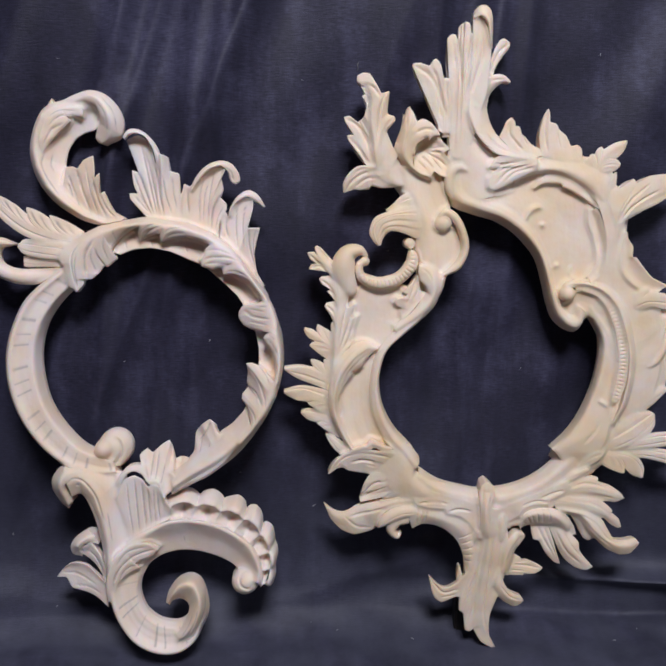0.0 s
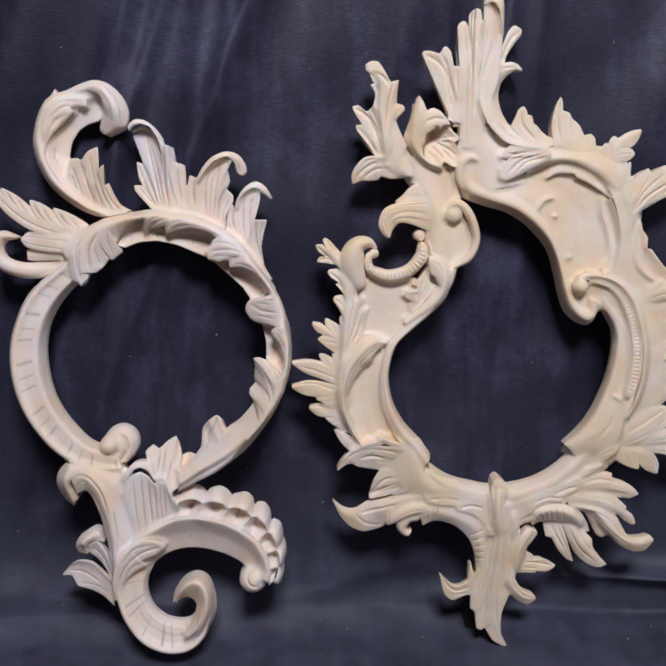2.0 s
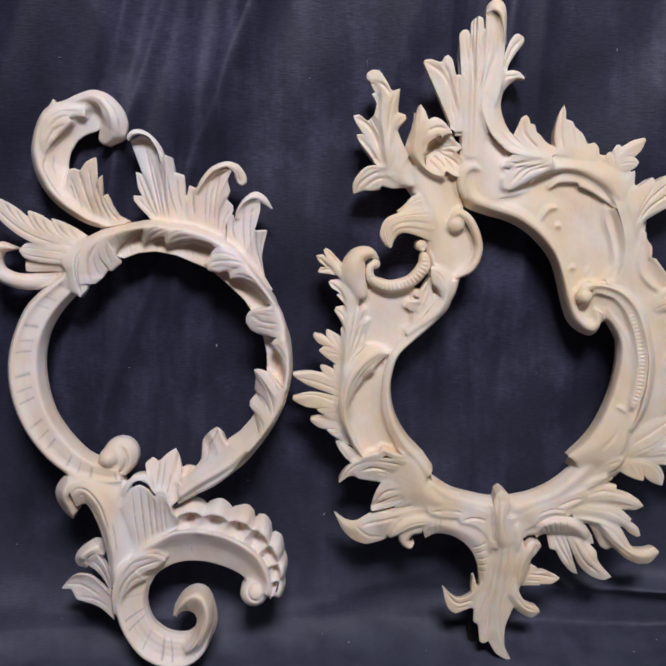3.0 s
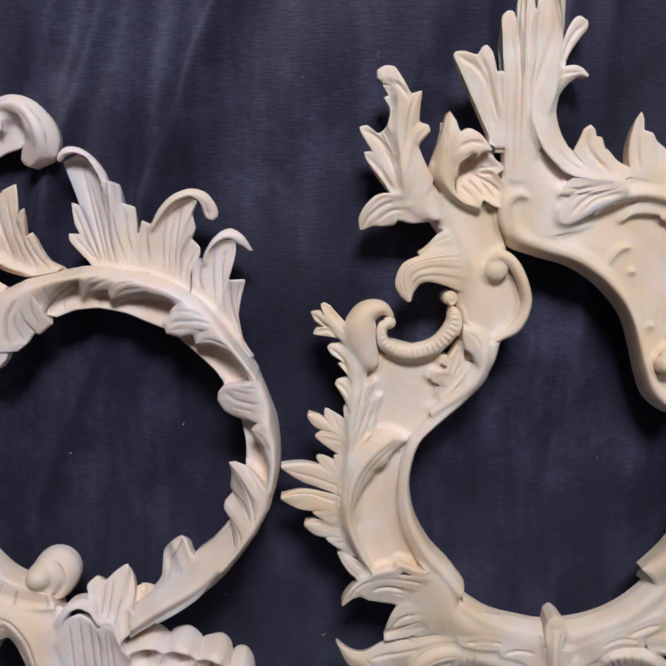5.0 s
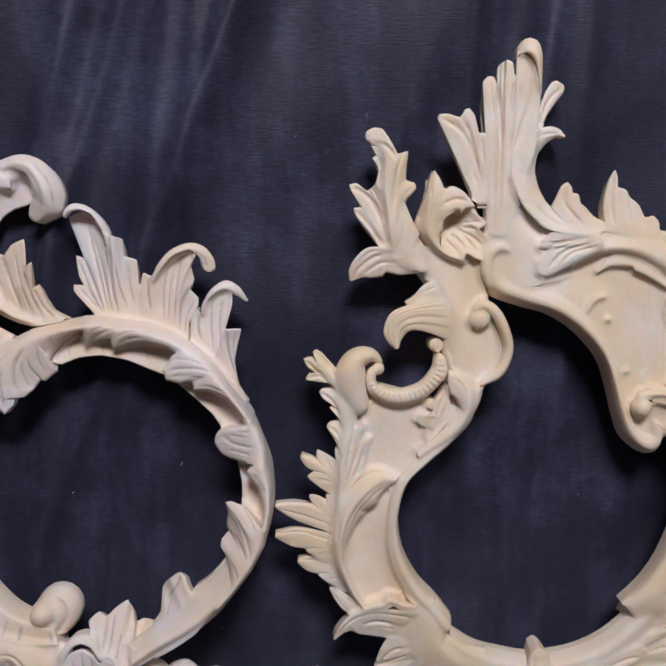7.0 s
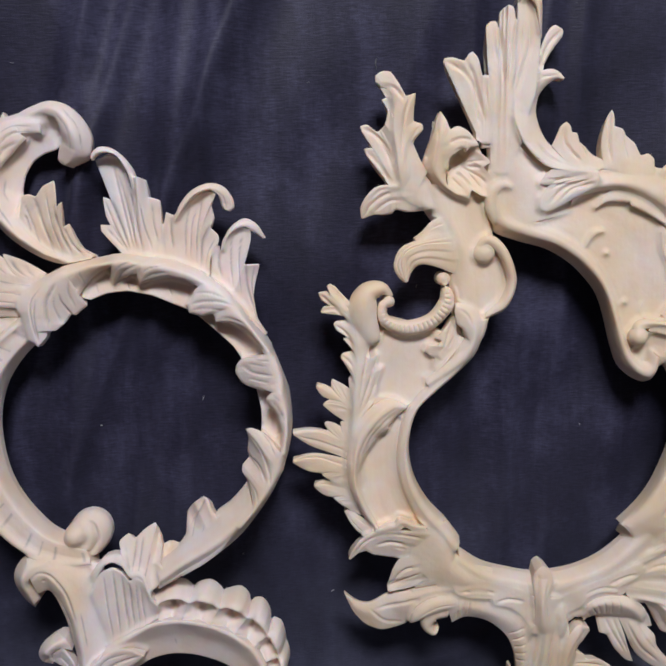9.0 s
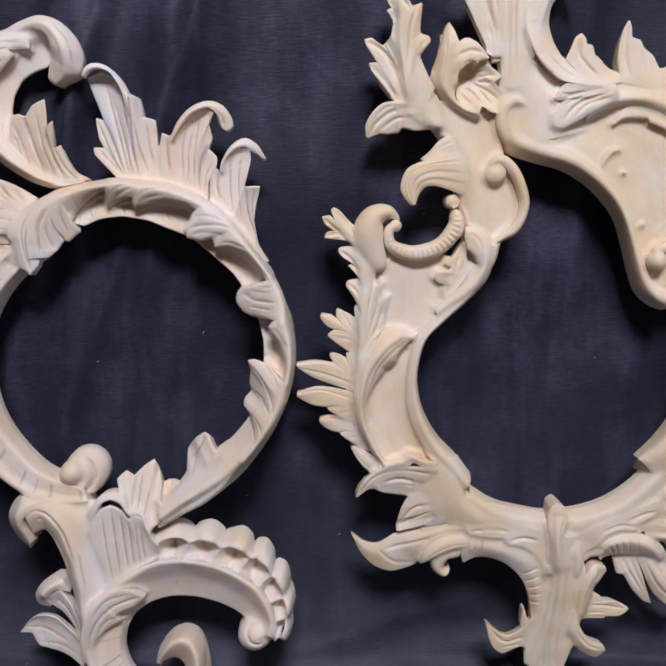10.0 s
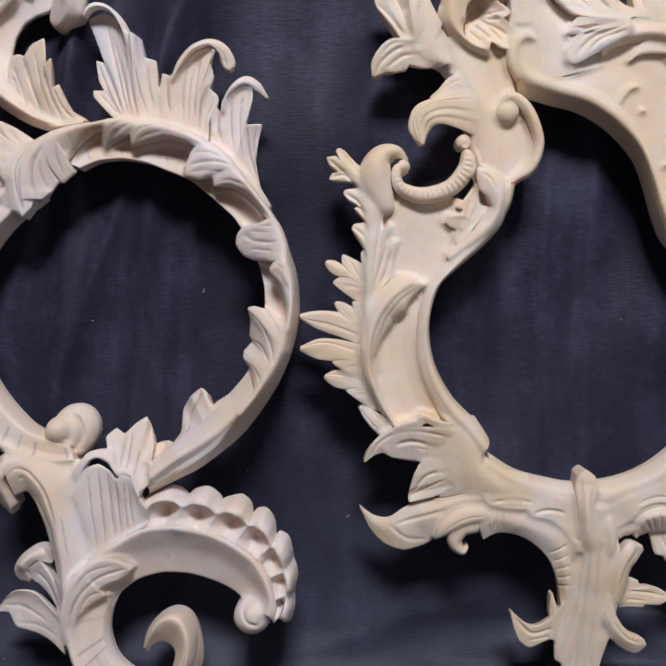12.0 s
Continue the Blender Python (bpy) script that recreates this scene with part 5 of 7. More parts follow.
# ---- mirror-frame carving: asymmetric rocaille ----
def rocaille_carving():
    w, p = BOX, carving("rocaille_frame_carving", 0.1961, 0.6709, 0.0030, "cream limewood rococo mirror frame with acanthus leaves against black cloth", "carving")
    leafy = dict(wood=w, parent=p)
    # grounds
    sheet("panel", [([(-52.8, 532.7), (-50.2, 501.2)], (12, 12)), ([(-39.2, 534.3), (-37.3, 501.0)], (13, 13))], w, p, cuts=[], thick=10)
    sheet("panel", [([(94.8, 374.8), (111.1, 354.8), (123.5, 326.7), (130.7, 290.1), (127.2, 257.5), (116.3, 232.7)], (17, 18, 18, 18, 18, 17)), ([(141.3, 373.7), (156.3, 353.5), (162.4, 321.1), (164.5, 288.4), (157.8, 255.6), (138.4, 227.0)], (16, 16, 15, 14, 14, 14))], w, p, cuts=[], thick=14)
    sheet("panel", [([(-85.6, 521.6), (-88.5, 489.8), (-70.9, 462.9)], (10, 8, 8)), ([(-52.9, 506.5), (-44.0, 482.9), (-43.9, 463.7)], (8, 8, 8))], w, p, cuts=[], thick=8)
    sheet("panel", [([(-114.3, 502.1), (-112.8, 481.9), (-109.2, 466.0), (-94.3, 456.6)], (16, 18, 18, 15)), ([(-104.5, 496.1), (-100.4, 480.2), (-97.6, 467.2), (-90.1, 458.1)], (18, 19, 19, 17)), ([(-97.6, 488.7), (-89.7, 478.4), (-85.3, 469.5), (-82.3, 457.7)], (14, 15, 15, 14))], w, p, cuts=[], thick=14)
    sheet("panel", [([(-74.9, 388.0), (-72.8, 366.3), (-78.9, 341.4), (-95.1, 323.2)], 8), ([(-53.4, 379.4), (-52.1, 359.1), (-60.2, 342.2), (-85.8, 323.5)], 9)], w, p, cuts=[], thick=8)
    sheet("panel", [([(-118.4, 206.1), (-110.9, 188.2), (-98.3, 168.8), (-77.4, 155.5), (-51.0, 147.4)], (16, 16, 16, 16, 15)), ([(-93.2, 211.4), (-86.6, 195.4), (-79.5, 179.8), (-66.6, 166.2), (-45.0, 159.7)], (20, 21, 21, 20, 18)), ([(-80.4, 216.4), (-70.1, 198.7), (-73.6, 187.7), (-63.5, 178.6), (-44.0, 173.4)], (17, 14, 13, 14, 14))], w, p, cuts=[], thick=16)
    loft("panel", [(-126.6, 379.5), (-137.6, 355.9), (-141.9, 319.7), (-148.9, 283.0), (-150.1, 249.9), (-144.3, 220.2), (-132.2, 198.7)], [(-59.2, 358.6), (-79.2, 335.8), (-100.5, 315.2), (-113.5, 295.1), (-116.9, 262.2), (-109.7, 232.8), (-95.5, 207.0)], (8, 14, 15, 14, 13, 13, 13, 13, 14, 15, 12), w, p, dip=(0, 6))
    loft("panel", [(-102.5, 476.4), (-92.6, 457.2), (-82.8, 441.6), (-78.8, 422.1), (-74.8, 398.4), (-70.8, 378.5), (-64.7, 358.3)], [(-40.8, 473.8), (-42.1, 452.6), (-40.4, 433.2), (-29.9, 419.3), (-25.6, 401.5), (-32.7, 383.8), (-50.7, 370.2)], (8, 17, 20, 20, 18, 16, 15, 15, 15, 15, 8), w, p)
    loft("panel", [(-38.3, 444.8), (-14.5, 436.8), (13.6, 426.6), (34.0, 406.8), (47.8, 376.7), (55.8, 350.5), (70.7, 331.9)], [(-42.3, 483.2), (-1.0, 477.0), (36.6, 478.5), (70.7, 472.5), (94.5, 446.9), (101.2, 407.6), (90.5, 367.8)], (14, 18, 18, 17, 16, 15, 15, 15, 15, 15, 12), w, p)
    loft("panel", [(105.0, 439.1), (114.3, 391.7), (124.1, 351.5), (138.3, 310.4), (139.1, 277.3), (130.2, 244.0), (115.5, 214.7)], [(128.7, 430.7), (129.3, 398.8), (148.2, 366.2), (170.7, 332.9), (179.1, 295.2), (172.2, 263.7), (146.0, 236.8)], (18, 19, 18, 17, 16, 15, 14, 14, 13, 12, 6), w, p)
    loft("panel", [(-70.2, 188.0), (-51.3, 174.9), (-30.2, 168.1), (-9.1, 163.9), (20.4, 166.4), (45.6, 176.4), (67.1, 193.9), (80.6, 211.2)], [(-78.6, 156.4), (-64.0, 148.6), (-37.8, 137.9), (-14.0, 124.7), (16.6, 122.7), (63.1, 144.0), (104.3, 185.1), (120.2, 212.6)], (8, 19, 22, 22, 21, 20, 20, 19, 19, 18, 10), w, p)
    loft("panel", [(61.0, 192.7), (64.1, 201.4), (83.7, 222.2), (102.0, 244.5), (109.5, 260.0), (112.0, 284.5), (108.0, 306.0), (90.0, 338.0)], [(100.0, 174.5), (111.5, 188.0), (120.6, 222.1), (126.3, 255.9), (126.1, 289.4), (118.4, 322.6), (92.6, 351.8)], (6, 17, 21, 22, 22, 21, 21, 20, 20, 19, 14), w, p, dip=(9, 0))
    # rims round the opening
    loft("rim", [(-43.7, 374.7), (-49.2, 357.9), (-64.4, 336.9), (-84.7, 320.3), (-98.8, 308.3), (-106.1, 290.0), (-107.9, 271.4), (-104.3, 250.5), (-94.1, 229.9), (-80.4, 213.8), (-69.2, 198.1)], [(-63.5, 370.9), (-65.5, 358.9), (-81.5, 337.3), (-102.4, 316.3), (-112.8, 299.5), (-117.8, 279.1), (-118.8, 258.5), (-114.0, 237.5), (-103.9, 217.1), (-91.5, 201.1), (-79.2, 185.7)], (7, 17, 22, 24, 25, 25, 24, 23, 22, 20, 14), w, p)
    loft("rim", [(-44.2, 456.6), (-40.9, 440.2), (-20.8, 431.3), (1.3, 424.3), (19.6, 412.9), (34.6, 397.2), (42.3, 384.3), (47.7, 366.1), (52.2, 347.7), (58.5, 331.2), (70.4, 320.3), (81.3, 318.4), (86.7, 327.7), (87.7, 335.9)], [(-34.9, 473.6), (-28.8, 456.3), (-10.9, 448.3), (11.1, 438.4), (31.4, 422.5), (46.1, 398.7), (53.5, 378.7), (59.1, 356.5), (63.1, 345.2), (70.2, 338.2), (74.4, 338.1), (74.6, 343.3), (74.9, 347.4)], (6, 15, 20, 23, 24, 24, 23, 22, 20, 18, 15), w, p)
    # crown
    loft("panel", [(-44.6, 494.4), (-46.8, 471.8), (-44.2, 452.7), (-37.8, 440.3)], [(-17.9, 505.5), (-3.9, 490.3), (14.1, 476.8), (18.5, 451.8)], (16, 20, 22, 23, 23, 22, 20, 18, 16), w, p)
    sheet("crown_leaf", [([(-44.2, 483.1), (-36.4, 480.2), (-27.1, 482.8)], (17, 20, 18)), ([(-44.7, 509.1), (-43.8, 543.2), (-44.3, 557.2), (-45.0, 571.0), (-47.2, 580.7), (-47.1, 586.1), (-43.8, 589.5), (-39.7, 589.3), (-36.6, 583.2), (-37.5, 593.9), (-35.5, 597.4), (-31.3, 599.5), (-27.8, 597.7), (-26.7, 590.3), (-24.3, 589.6), (-25.2, 600.0), (-24.2, 605.5), (-17.7, 608.7), (-12.0, 606.7), (-8.8, 594.6), (-8.1, 575.5), (-9.4, 556.2), (-11.3, 539.5), (-17.4, 522.7), (-24.3, 500.0)], (15, 16, 17, 18, 19, 20, 20, 20, 21, 23, 23, 22, 22, 21, 20, 19, 18))], w, p, cuts=[([(-37.7, 584.3), (-35.7, 567.7), (-35.0, 545.5)], 2.2, 2.2), ([(-25.2, 589.0), (-28.0, 573.1), (-32.4, 542.6)], 2.2, 2.2), ([(-21.8, 586.8), (-23.9, 564.8), (-29.4, 537.0)], 1.8, 1.6), ([(-16.7, 597.7), (-16.2, 572.9), (-21.5, 553.6), (-27.7, 535.5)], 3.2, 2.2), ([(-41.7, 584.4), (-39.7, 562.3)], 1.4, 1.0), ([(-32.7, 593.8), (-32.0, 570.4)], 1.6, 1.0)], thick=12, tight=0.25, cut_dark=0.1)
    sheet("curled_tip", [([(-24.5, 601.4), (-24.2, 607.9), (-19.4, 612.9), (-13.7, 613.1), (-9.1, 608.6), (-7.3, 597.5), (-6.7, 577.3)], (18, 21, 23, 23, 22, 20, 17)), ([(-24.9, 601.4), (-23.8, 602.6), (-19.5, 603.1), (-15.9, 600.9), (-13.0, 596.2), (-11.2, 587.9), (-8.8, 576.1)], (24, 28, 29, 29, 28, 26, 20))], w, p, cuts=[], thick=9, tight=0.1, round_over=2.0)
    nest(p, 1)
    sheet("leaf_lobe", [([(-9.6, 545.6), (-6.9, 566.7), (-3.5, 577.3), (1.0, 584.7), (5.4, 586.6), (9.8, 583.6)], (13, 13, 13, 13, 13, 12)), ([(-7.3, 548.5), (-1.0, 563.1), (5.3, 572.3), (9.9, 577.9), (10.7, 580.9), (10.1, 583.3)], (11, 11, 11, 11, 11, 12))], w, p, cuts=[([(7.8, 582.0), (-0.8, 572.3), (-6.5, 556.9)], 1.8, 1.6)], thick=7, tight=0.2, cut_dark=0.1)
    sheet("acanthus_leaf", [([(-55.0, 506.5), (-47.5, 503.4), (-40.0, 506.1)], (15, 17, 16)), ([(-54.6, 511.7), (-56.2, 526.5), (-59.0, 532.8), (-54.5, 534.9), (-59.3, 543.4), (-66.5, 550.4), (-73.8, 557.5), (-78.2, 562.2), (-76.8, 565.2), (-71.1, 565.6), (-63.1, 563.0), (-59.7, 567.6), (-56.8, 568.7), (-53.0, 564.0), (-50.2, 552.3), (-46.3, 552.1), (-43.2, 545.3), (-41.4, 523.2)], (13, 14, 15, 16, 18, 19, 20, 20, 20, 20, 20, 19, 18, 17, 17))], w, p, cuts=[([(-74.9, 562.7), (-63.4, 554.7), (-56.0, 542.8), (-51.3, 517.8)], 2.2, 2.2), ([(-62.0, 562.2), (-55.9, 550.3), (-49.0, 520.6)], 2.2, 2.2), ([(-55.4, 533.4), (-52.5, 517.8)], 1.6, 1.4), ([(-69.2, 563.1), (-59.1, 551.8), (-52.5, 532.0)], 1.4, 1.0), ([(-48.4, 548.8), (-46.1, 529.0)], 1.5, 1.2)], thick=8, tight=0.3, cut_dark=0.1)
    sheet("crescent_leaf", [([(11.8, 549.5), (7.0, 554.2), (0.6, 555.9), (-7.4, 554.1), (-15.3, 549.2), (-24.5, 540.3), (-28.5, 528.3), (-27.4, 517.0), (-21.2, 502.7), (-10.4, 490.5), (-1.0, 484.6), (28.8, 478.1)], (12, 14, 16, 19, 22, 24, 25, 25, 24, 24, 23)), ([(10.9, 548.6), (3.9, 550.8), (-3.9, 548.0), (-11.1, 541.8), (-16.3, 532.5), (-17.7, 522.6), (-14.1, 509.8), (-4.4, 496.7), (8.7, 487.7), (29.0, 481.5)], (13, 15, 17, 19, 20, 20, 20, 21, 22)), ([(10.9, 547.8), (4.8, 548.2), (-1.7, 544.1), (-7.2, 537.0), (-9.4, 525.6), (-5.4, 511.1), (2.2, 498.8), (12.9, 489.0), (30.1, 484.3)], (12, 12, 12, 13, 13, 14, 15, 17, 19))], w, p, cuts=[([(5.7, 551.4), (-7.9, 549.2), (-17.9, 539.5), (-21.9, 528.4)], 1.6, 1.3), ([(-23.0, 526.1), (-20.1, 522.7)], 1.8, 1.8), ([(-16.6, 524.9), (-14.3, 528.8)], 1.6, 1.5), ([(-22.0, 505.6), (-16.1, 502.7)], 1.6, 1.4), ([(-11.1, 502.5), (1.6, 490.8), (20.8, 484.5)], 2.0, 1.9), ([(-14.5, 491.2), (-4.3, 490.9)], 1.3, 1.0)], thick=13, tight=0.15, cut_dark=0.15)
    # hook, small tongue and chips on the upper field
    stroke("hook_lip", [(-41.0, 444.1), (-44.7, 458.0), (-42.8, 469.4), (-35.1, 473.8), (-28.0, 469.9)], (2.5, 4, 4.5, 4, 2), (18, 20, 21, 21, 20), 5, w, p, ends=(0.2, 0.2), thick=20)
    stroke("field_chip", [(-21.4, 444.6), (-19.9, 449.2), (-16.8, 447.7)], (0.8, 1.2, 0.6), 21, 1.2, w, p, ends=(0.3, 0.3))
    # side leaf of the crown
    sheet("acanthus_leaf", [([(-116.3, 469.9), (-106.4, 465.9), (-97.6, 473.0), (-91.5, 484.3)], (17, 19, 19, 18)), ([(-117.1, 473.8), (-129.0, 488.0), (-135.8, 498.3), (-136.9, 503.1), (-130.3, 503.6), (-128.0, 501.8), (-134.2, 508.8), (-138.7, 515.4), (-139.5, 519.1), (-134.4, 520.1), (-127.3, 514.8), (-122.1, 519.2), (-120.0, 527.6), (-121.7, 534.6), (-124.0, 536.6), (-120.1, 538.4), (-114.7, 538.0), (-119.2, 543.6), (-124.8, 545.4)], (14, 15, 17, 17, 17, 17, 17, 18, 18, 19, 20, 21, 22, 22, 22))], w, p, cuts=[([(-137.6, 517.9), (-127.4, 510.9), (-120.3, 499.3), (-114.8, 484.9)], 2.2, 2.2), ([(-135.0, 500.8), (-125.4, 489.4), (-117.5, 475.7)], 2.0, 2.0), ([(-120.6, 536.1), (-115.7, 523.4), (-111.7, 496.3)], 1.8, 1.6), ([(-130.7, 515.2), (-121.7, 505.1), (-114.7, 490.6)], 1.2, 0.8)], thick=10, tight=0.3, cut_dark=0.1)
    sheet("acanthus_leaf", [([(-108.0, 461.7), (-113.2, 484.9), (-115.0, 502.0), (-116.8, 519.0), (-116.1, 534.3), (-119.4, 543.5), (-124.8, 545.4)], (15, 20, 23, 23, 24, 24, 22)), ([(-100.8, 465.9), (-106.6, 486.2), (-108.4, 503.3), (-108.7, 517.4), (-108.8, 529.9), (-114.7, 545.2), (-124.9, 547.0)], (14, 19, 22, 22, 24, 26, 23)), ([(-90.0, 472.7), (-96.4, 488.7), (-100.1, 494.6), (-101.7, 501.8), (-99.9, 508.0), (-93.7, 515.3), (-94.8, 519.3), (-100.6, 521.6), (-100.4, 530.1), (-99.5, 540.4), (-106.5, 539.0), (-111.4, 547.4), (-116.9, 555.6), (-122.9, 556.7), (-127.9, 553.9), (-128.1, 549.3), (-125.3, 546.0)], (11, 14, 17, 17, 17, 17, 17, 18, 19, 20, 21, 23, 25, 24, 22, 21))], w, p, cuts=[([(-103.8, 538.4), (-107.9, 524.5), (-111.2, 496.3)], 2.0, 1.8), ([(-98.3, 515.8), (-105.3, 504.7), (-107.8, 487.6)], 1.8, 1.6), ([(-123.6, 547.1), (-114.2, 543.6), (-108.4, 535.7)], 2.2, 2.2), ([(-101.9, 500.3), (-105.0, 484.7)], 1.2, 0.8)], thick=10, tight=0.3, cut_dark=0.1)
    sheet("leaf_lobe", [([(-94.4, 471.3), (-107.8, 474.4), (-119.4, 476.4), (-128.7, 475.5), (-136.3, 469.3), (-141.0, 460.9), (-140.7, 453.4)], (17, 19, 20, 20, 19, 17, 14)), ([(-94.3, 456.6), (-106.1, 456.0), (-114.8, 458.0), (-117.7, 455.1), (-125.1, 454.4), (-131.0, 454.9), (-139.2, 452.4)], (15, 15, 15, 14, 14, 14, 13))], w, p, cuts=[([(-100.4, 468.3), (-119.4, 470.3), (-132.6, 462.8), (-138.3, 454.2)], 2.0, 2.0), ([(-101.9, 464.6), (-118.0, 465.0), (-130.6, 457.5)], 1.8, 1.7), ([(-107.7, 472.0), (-125.1, 473.0), (-134.6, 465.2)], 1.4, 1.0)], thick=9, tight=0.25, cut_dark=0.1)
    # curled blossom
    sheet("petal", [([(-76.2, 483.8), (-68.3, 489.4), (-59.9, 496.5)], (12, 11, 13)), ([(-76.9, 471.9), (-68.6, 467.1), (-61.5, 464.3), (-59.1, 470.4), (-52.7, 466.1), (-43.9, 463.9), (-40.9, 471.0), (-41.6, 477.4), (-46.4, 483.2), (-49.7, 486.8), (-44.8, 490.1), (-47.7, 494.2), (-53.5, 498.4), (-57.9, 497.9)], (19, 20, 21, 21, 21, 21, 20, 19, 18, 18, 18, 18, 18))], w, p, cuts=[([(-73.9, 481.0), (-67.7, 473.6), (-63.0, 467.0)], 1.8, 1.7), ([(-69.4, 484.3), (-61.8, 476.3), (-59.5, 470.2)], 2.2, 2.4), ([(-64.2, 487.1), (-51.9, 479.6), (-44.2, 470.7)], 1.8, 1.7), ([(-63.6, 491.1), (-48.9, 491.9)], 1.5, 1.4), ([(-61.2, 484.7), (-51.3, 471.1)], 1.4, 1.2), ([(-60.7, 487.9), (-49.5, 486.7)], 1.8, 1.6)], thick=12, tight=0.3, cut_dark=0.1)
    sheet("petal", [([(-58.2, 462.2), (-68.4, 464.2), (-80.3, 469.8), (-90.5, 480.6), (-94.7, 490.0), (-91.4, 501.5), (-87.2, 512.8), (-84.6, 522.5), (-81.8, 527.2)], (12, 11, 11, 11, 12, 16, 20, 22, 23)), ([(-62.6, 465.7), (-71.7, 468.4), (-80.7, 475.0), (-86.6, 484.4), (-87.3, 492.9), (-85.4, 502.8), (-82.6, 512.5), (-80.7, 520.3), (-81.6, 526.9)], (19, 21, 23, 24, 25, 26, 27, 26, 23)), ([(-64.0, 467.9), (-72.6, 471.1), (-77.0, 474.8), (-77.9, 481.2), (-75.4, 488.3), (-77.4, 496.9), (-77.6, 506.8), (-75.4, 513.8), (-77.6, 520.9), (-81.3, 526.6)], (16, 18, 20, 20, 22, 24, 25, 25, 23))], w, p, cuts=[([(-83.8, 521.0), (-84.5, 504.2), (-88.0, 485.8)], 1.4, 1.0), ([(-79.8, 518.1), (-82.8, 501.3)], 1.2, 0.8)], thick=14, tight=0.15, cut_dark=0.1)
    sheet("petal", [([(-85.0, 487.1), (-83.5, 499.9), (-78.4, 510.2), (-71.0, 516.2), (-63.6, 513.8), (-57.7, 508.1), (-53.8, 502.9)], (23, 25, 26, 26, 25, 24, 22)), ([(-77.1, 485.3), (-75.7, 493.2), (-70.8, 498.2), (-64.5, 500.6), (-64.0, 497.5), (-61.0, 500.8), (-53.8, 502.4)], (24, 26, 28, 28, 28, 26, 22))], w, p, cuts=[([(-84.9, 490.6), (-79.6, 501.2), (-68.7, 507.2), (-56.7, 505.8)], 2.0, 2.2), ([(-81.4, 487.7), (-75.4, 497.5), (-63.9, 501.1)], 1.6, 1.5)], thick=10, tight=0.2, cut_dark=0.1)
    # scroll leaf and volute below it
    frond("acanthus_leaf", [(-66.9, 429.9), (-94.1, 431.1), (-109.7, 423.0), (-108.6, 404.4)], (17, 22, 23, 20), sa=[(-78.3, 442.3), (-98.6, 435.8), (-112.6, 429.8), (-117.8, 417.2), (-114.3, 408.2)], sb=[(-70.4, 408.6), (-88.0, 415.6), (-98.7, 416.9), (-104.6, 411.2)], lines=(0.25, 0.6), dome=3, **leafy)
    frond("leaf_lobe", [(-72.4, 445.3), (-84.2, 441.6), (-91.9, 438.8), (-101.0, 435.4)], (17, 20, 19, 17), sa=[(-80.0, 453.1), (-89.0, 448.6), (-95.6, 441.8)], sb=[(-72.1, 433.8), (-85.9, 432.5), (-95.6, 433.4)], lines=(0.4,), **leafy)
    stroke("volute_rim", [(-54.9, 429.0), (-46.3, 433.5), (-36.8, 425.6), (-30.3, 410.0), (-29.4, 398.3), (-35.6, 384.7), (-48.6, 375.8)], (3, 4, 4, 4, 4, 4, 3), (18, 20, 21, 20, 19, 18, 17), 7, w, p, ends=(0.15, 0.15), thick=26)
    eye("volute_eye", (-49.8, 423.5), 8, 18, 8, w, p)
    nest(p, 1)
    # rope scroll
    stroke("rope_scroll", [(-120.8, 391.2), (-127.0, 386.7), (-124.8, 375.7), (-109.9, 369.6), (-90.9, 373.8), (-79.1, 386.7), (-78.3, 399.9)], (3, 4, 5.5, 6, 6, 6, 4), (18, 19, 19, 19, 19, 19, 17), 8, w, p, ticks=24, cut=1.0, ends=(0.05, 0.08), tick_from=-0.9, tick_to=0.35)
    stroke("scroll_head", [(-133.5, 356.8), (-141.9, 380.6), (-137.9, 396.1), (-127.2, 399.9), (-118.3, 394.2)], (6, 9.5, 11, 7, 2.5), (15, 17, 17, 17, 16), (8, 12, 15, 13, 7), w, p, ends=(0.1, 0.25), thick=30, shape="full")
    eye("volute_eye", (-121.9, 390.1), 4.5, 19, 6, w, p)
    nest(p, 1)
    eye("bead", (-80.1, 405.2), 5, 15, 4, w, p)
    # folded leaf at the waist
    sheet("folded_leaf", [([(-71.3, 387.2), (-61.2, 386.0), (-53.9, 378.3), (-51.0, 365.9), (-54.4, 350.4), (-63.8, 338.3), (-76.3, 328.7), (-91.1, 320.4)], (15, 17, 17, 16, 15, 14, 13, 12)), ([(-72.2, 385.4), (-64.9, 381.6), (-59.2, 372.9), (-58.1, 362.2), (-62.3, 350.1), (-70.6, 341.1), (-82.0, 333.2), (-94.4, 325.5)], (20, 23, 24, 24, 23, 22, 21, 20)), ([(-72.9, 380.6), (-71.4, 371.7), (-66.9, 367.0), (-62.8, 358.1), (-64.7, 354.5), (-72.1, 348.0), (-82.3, 339.0), (-95.1, 329.5)], (20, 21, 21, 20, 20, 19, 18, 17))], w, p, cuts=[([(-71.2, 383.9), (-63.7, 378.4), (-59.8, 369.7)], 1.3, 0.9)], thick=18, tight=0.15, cut_dark=0.1)
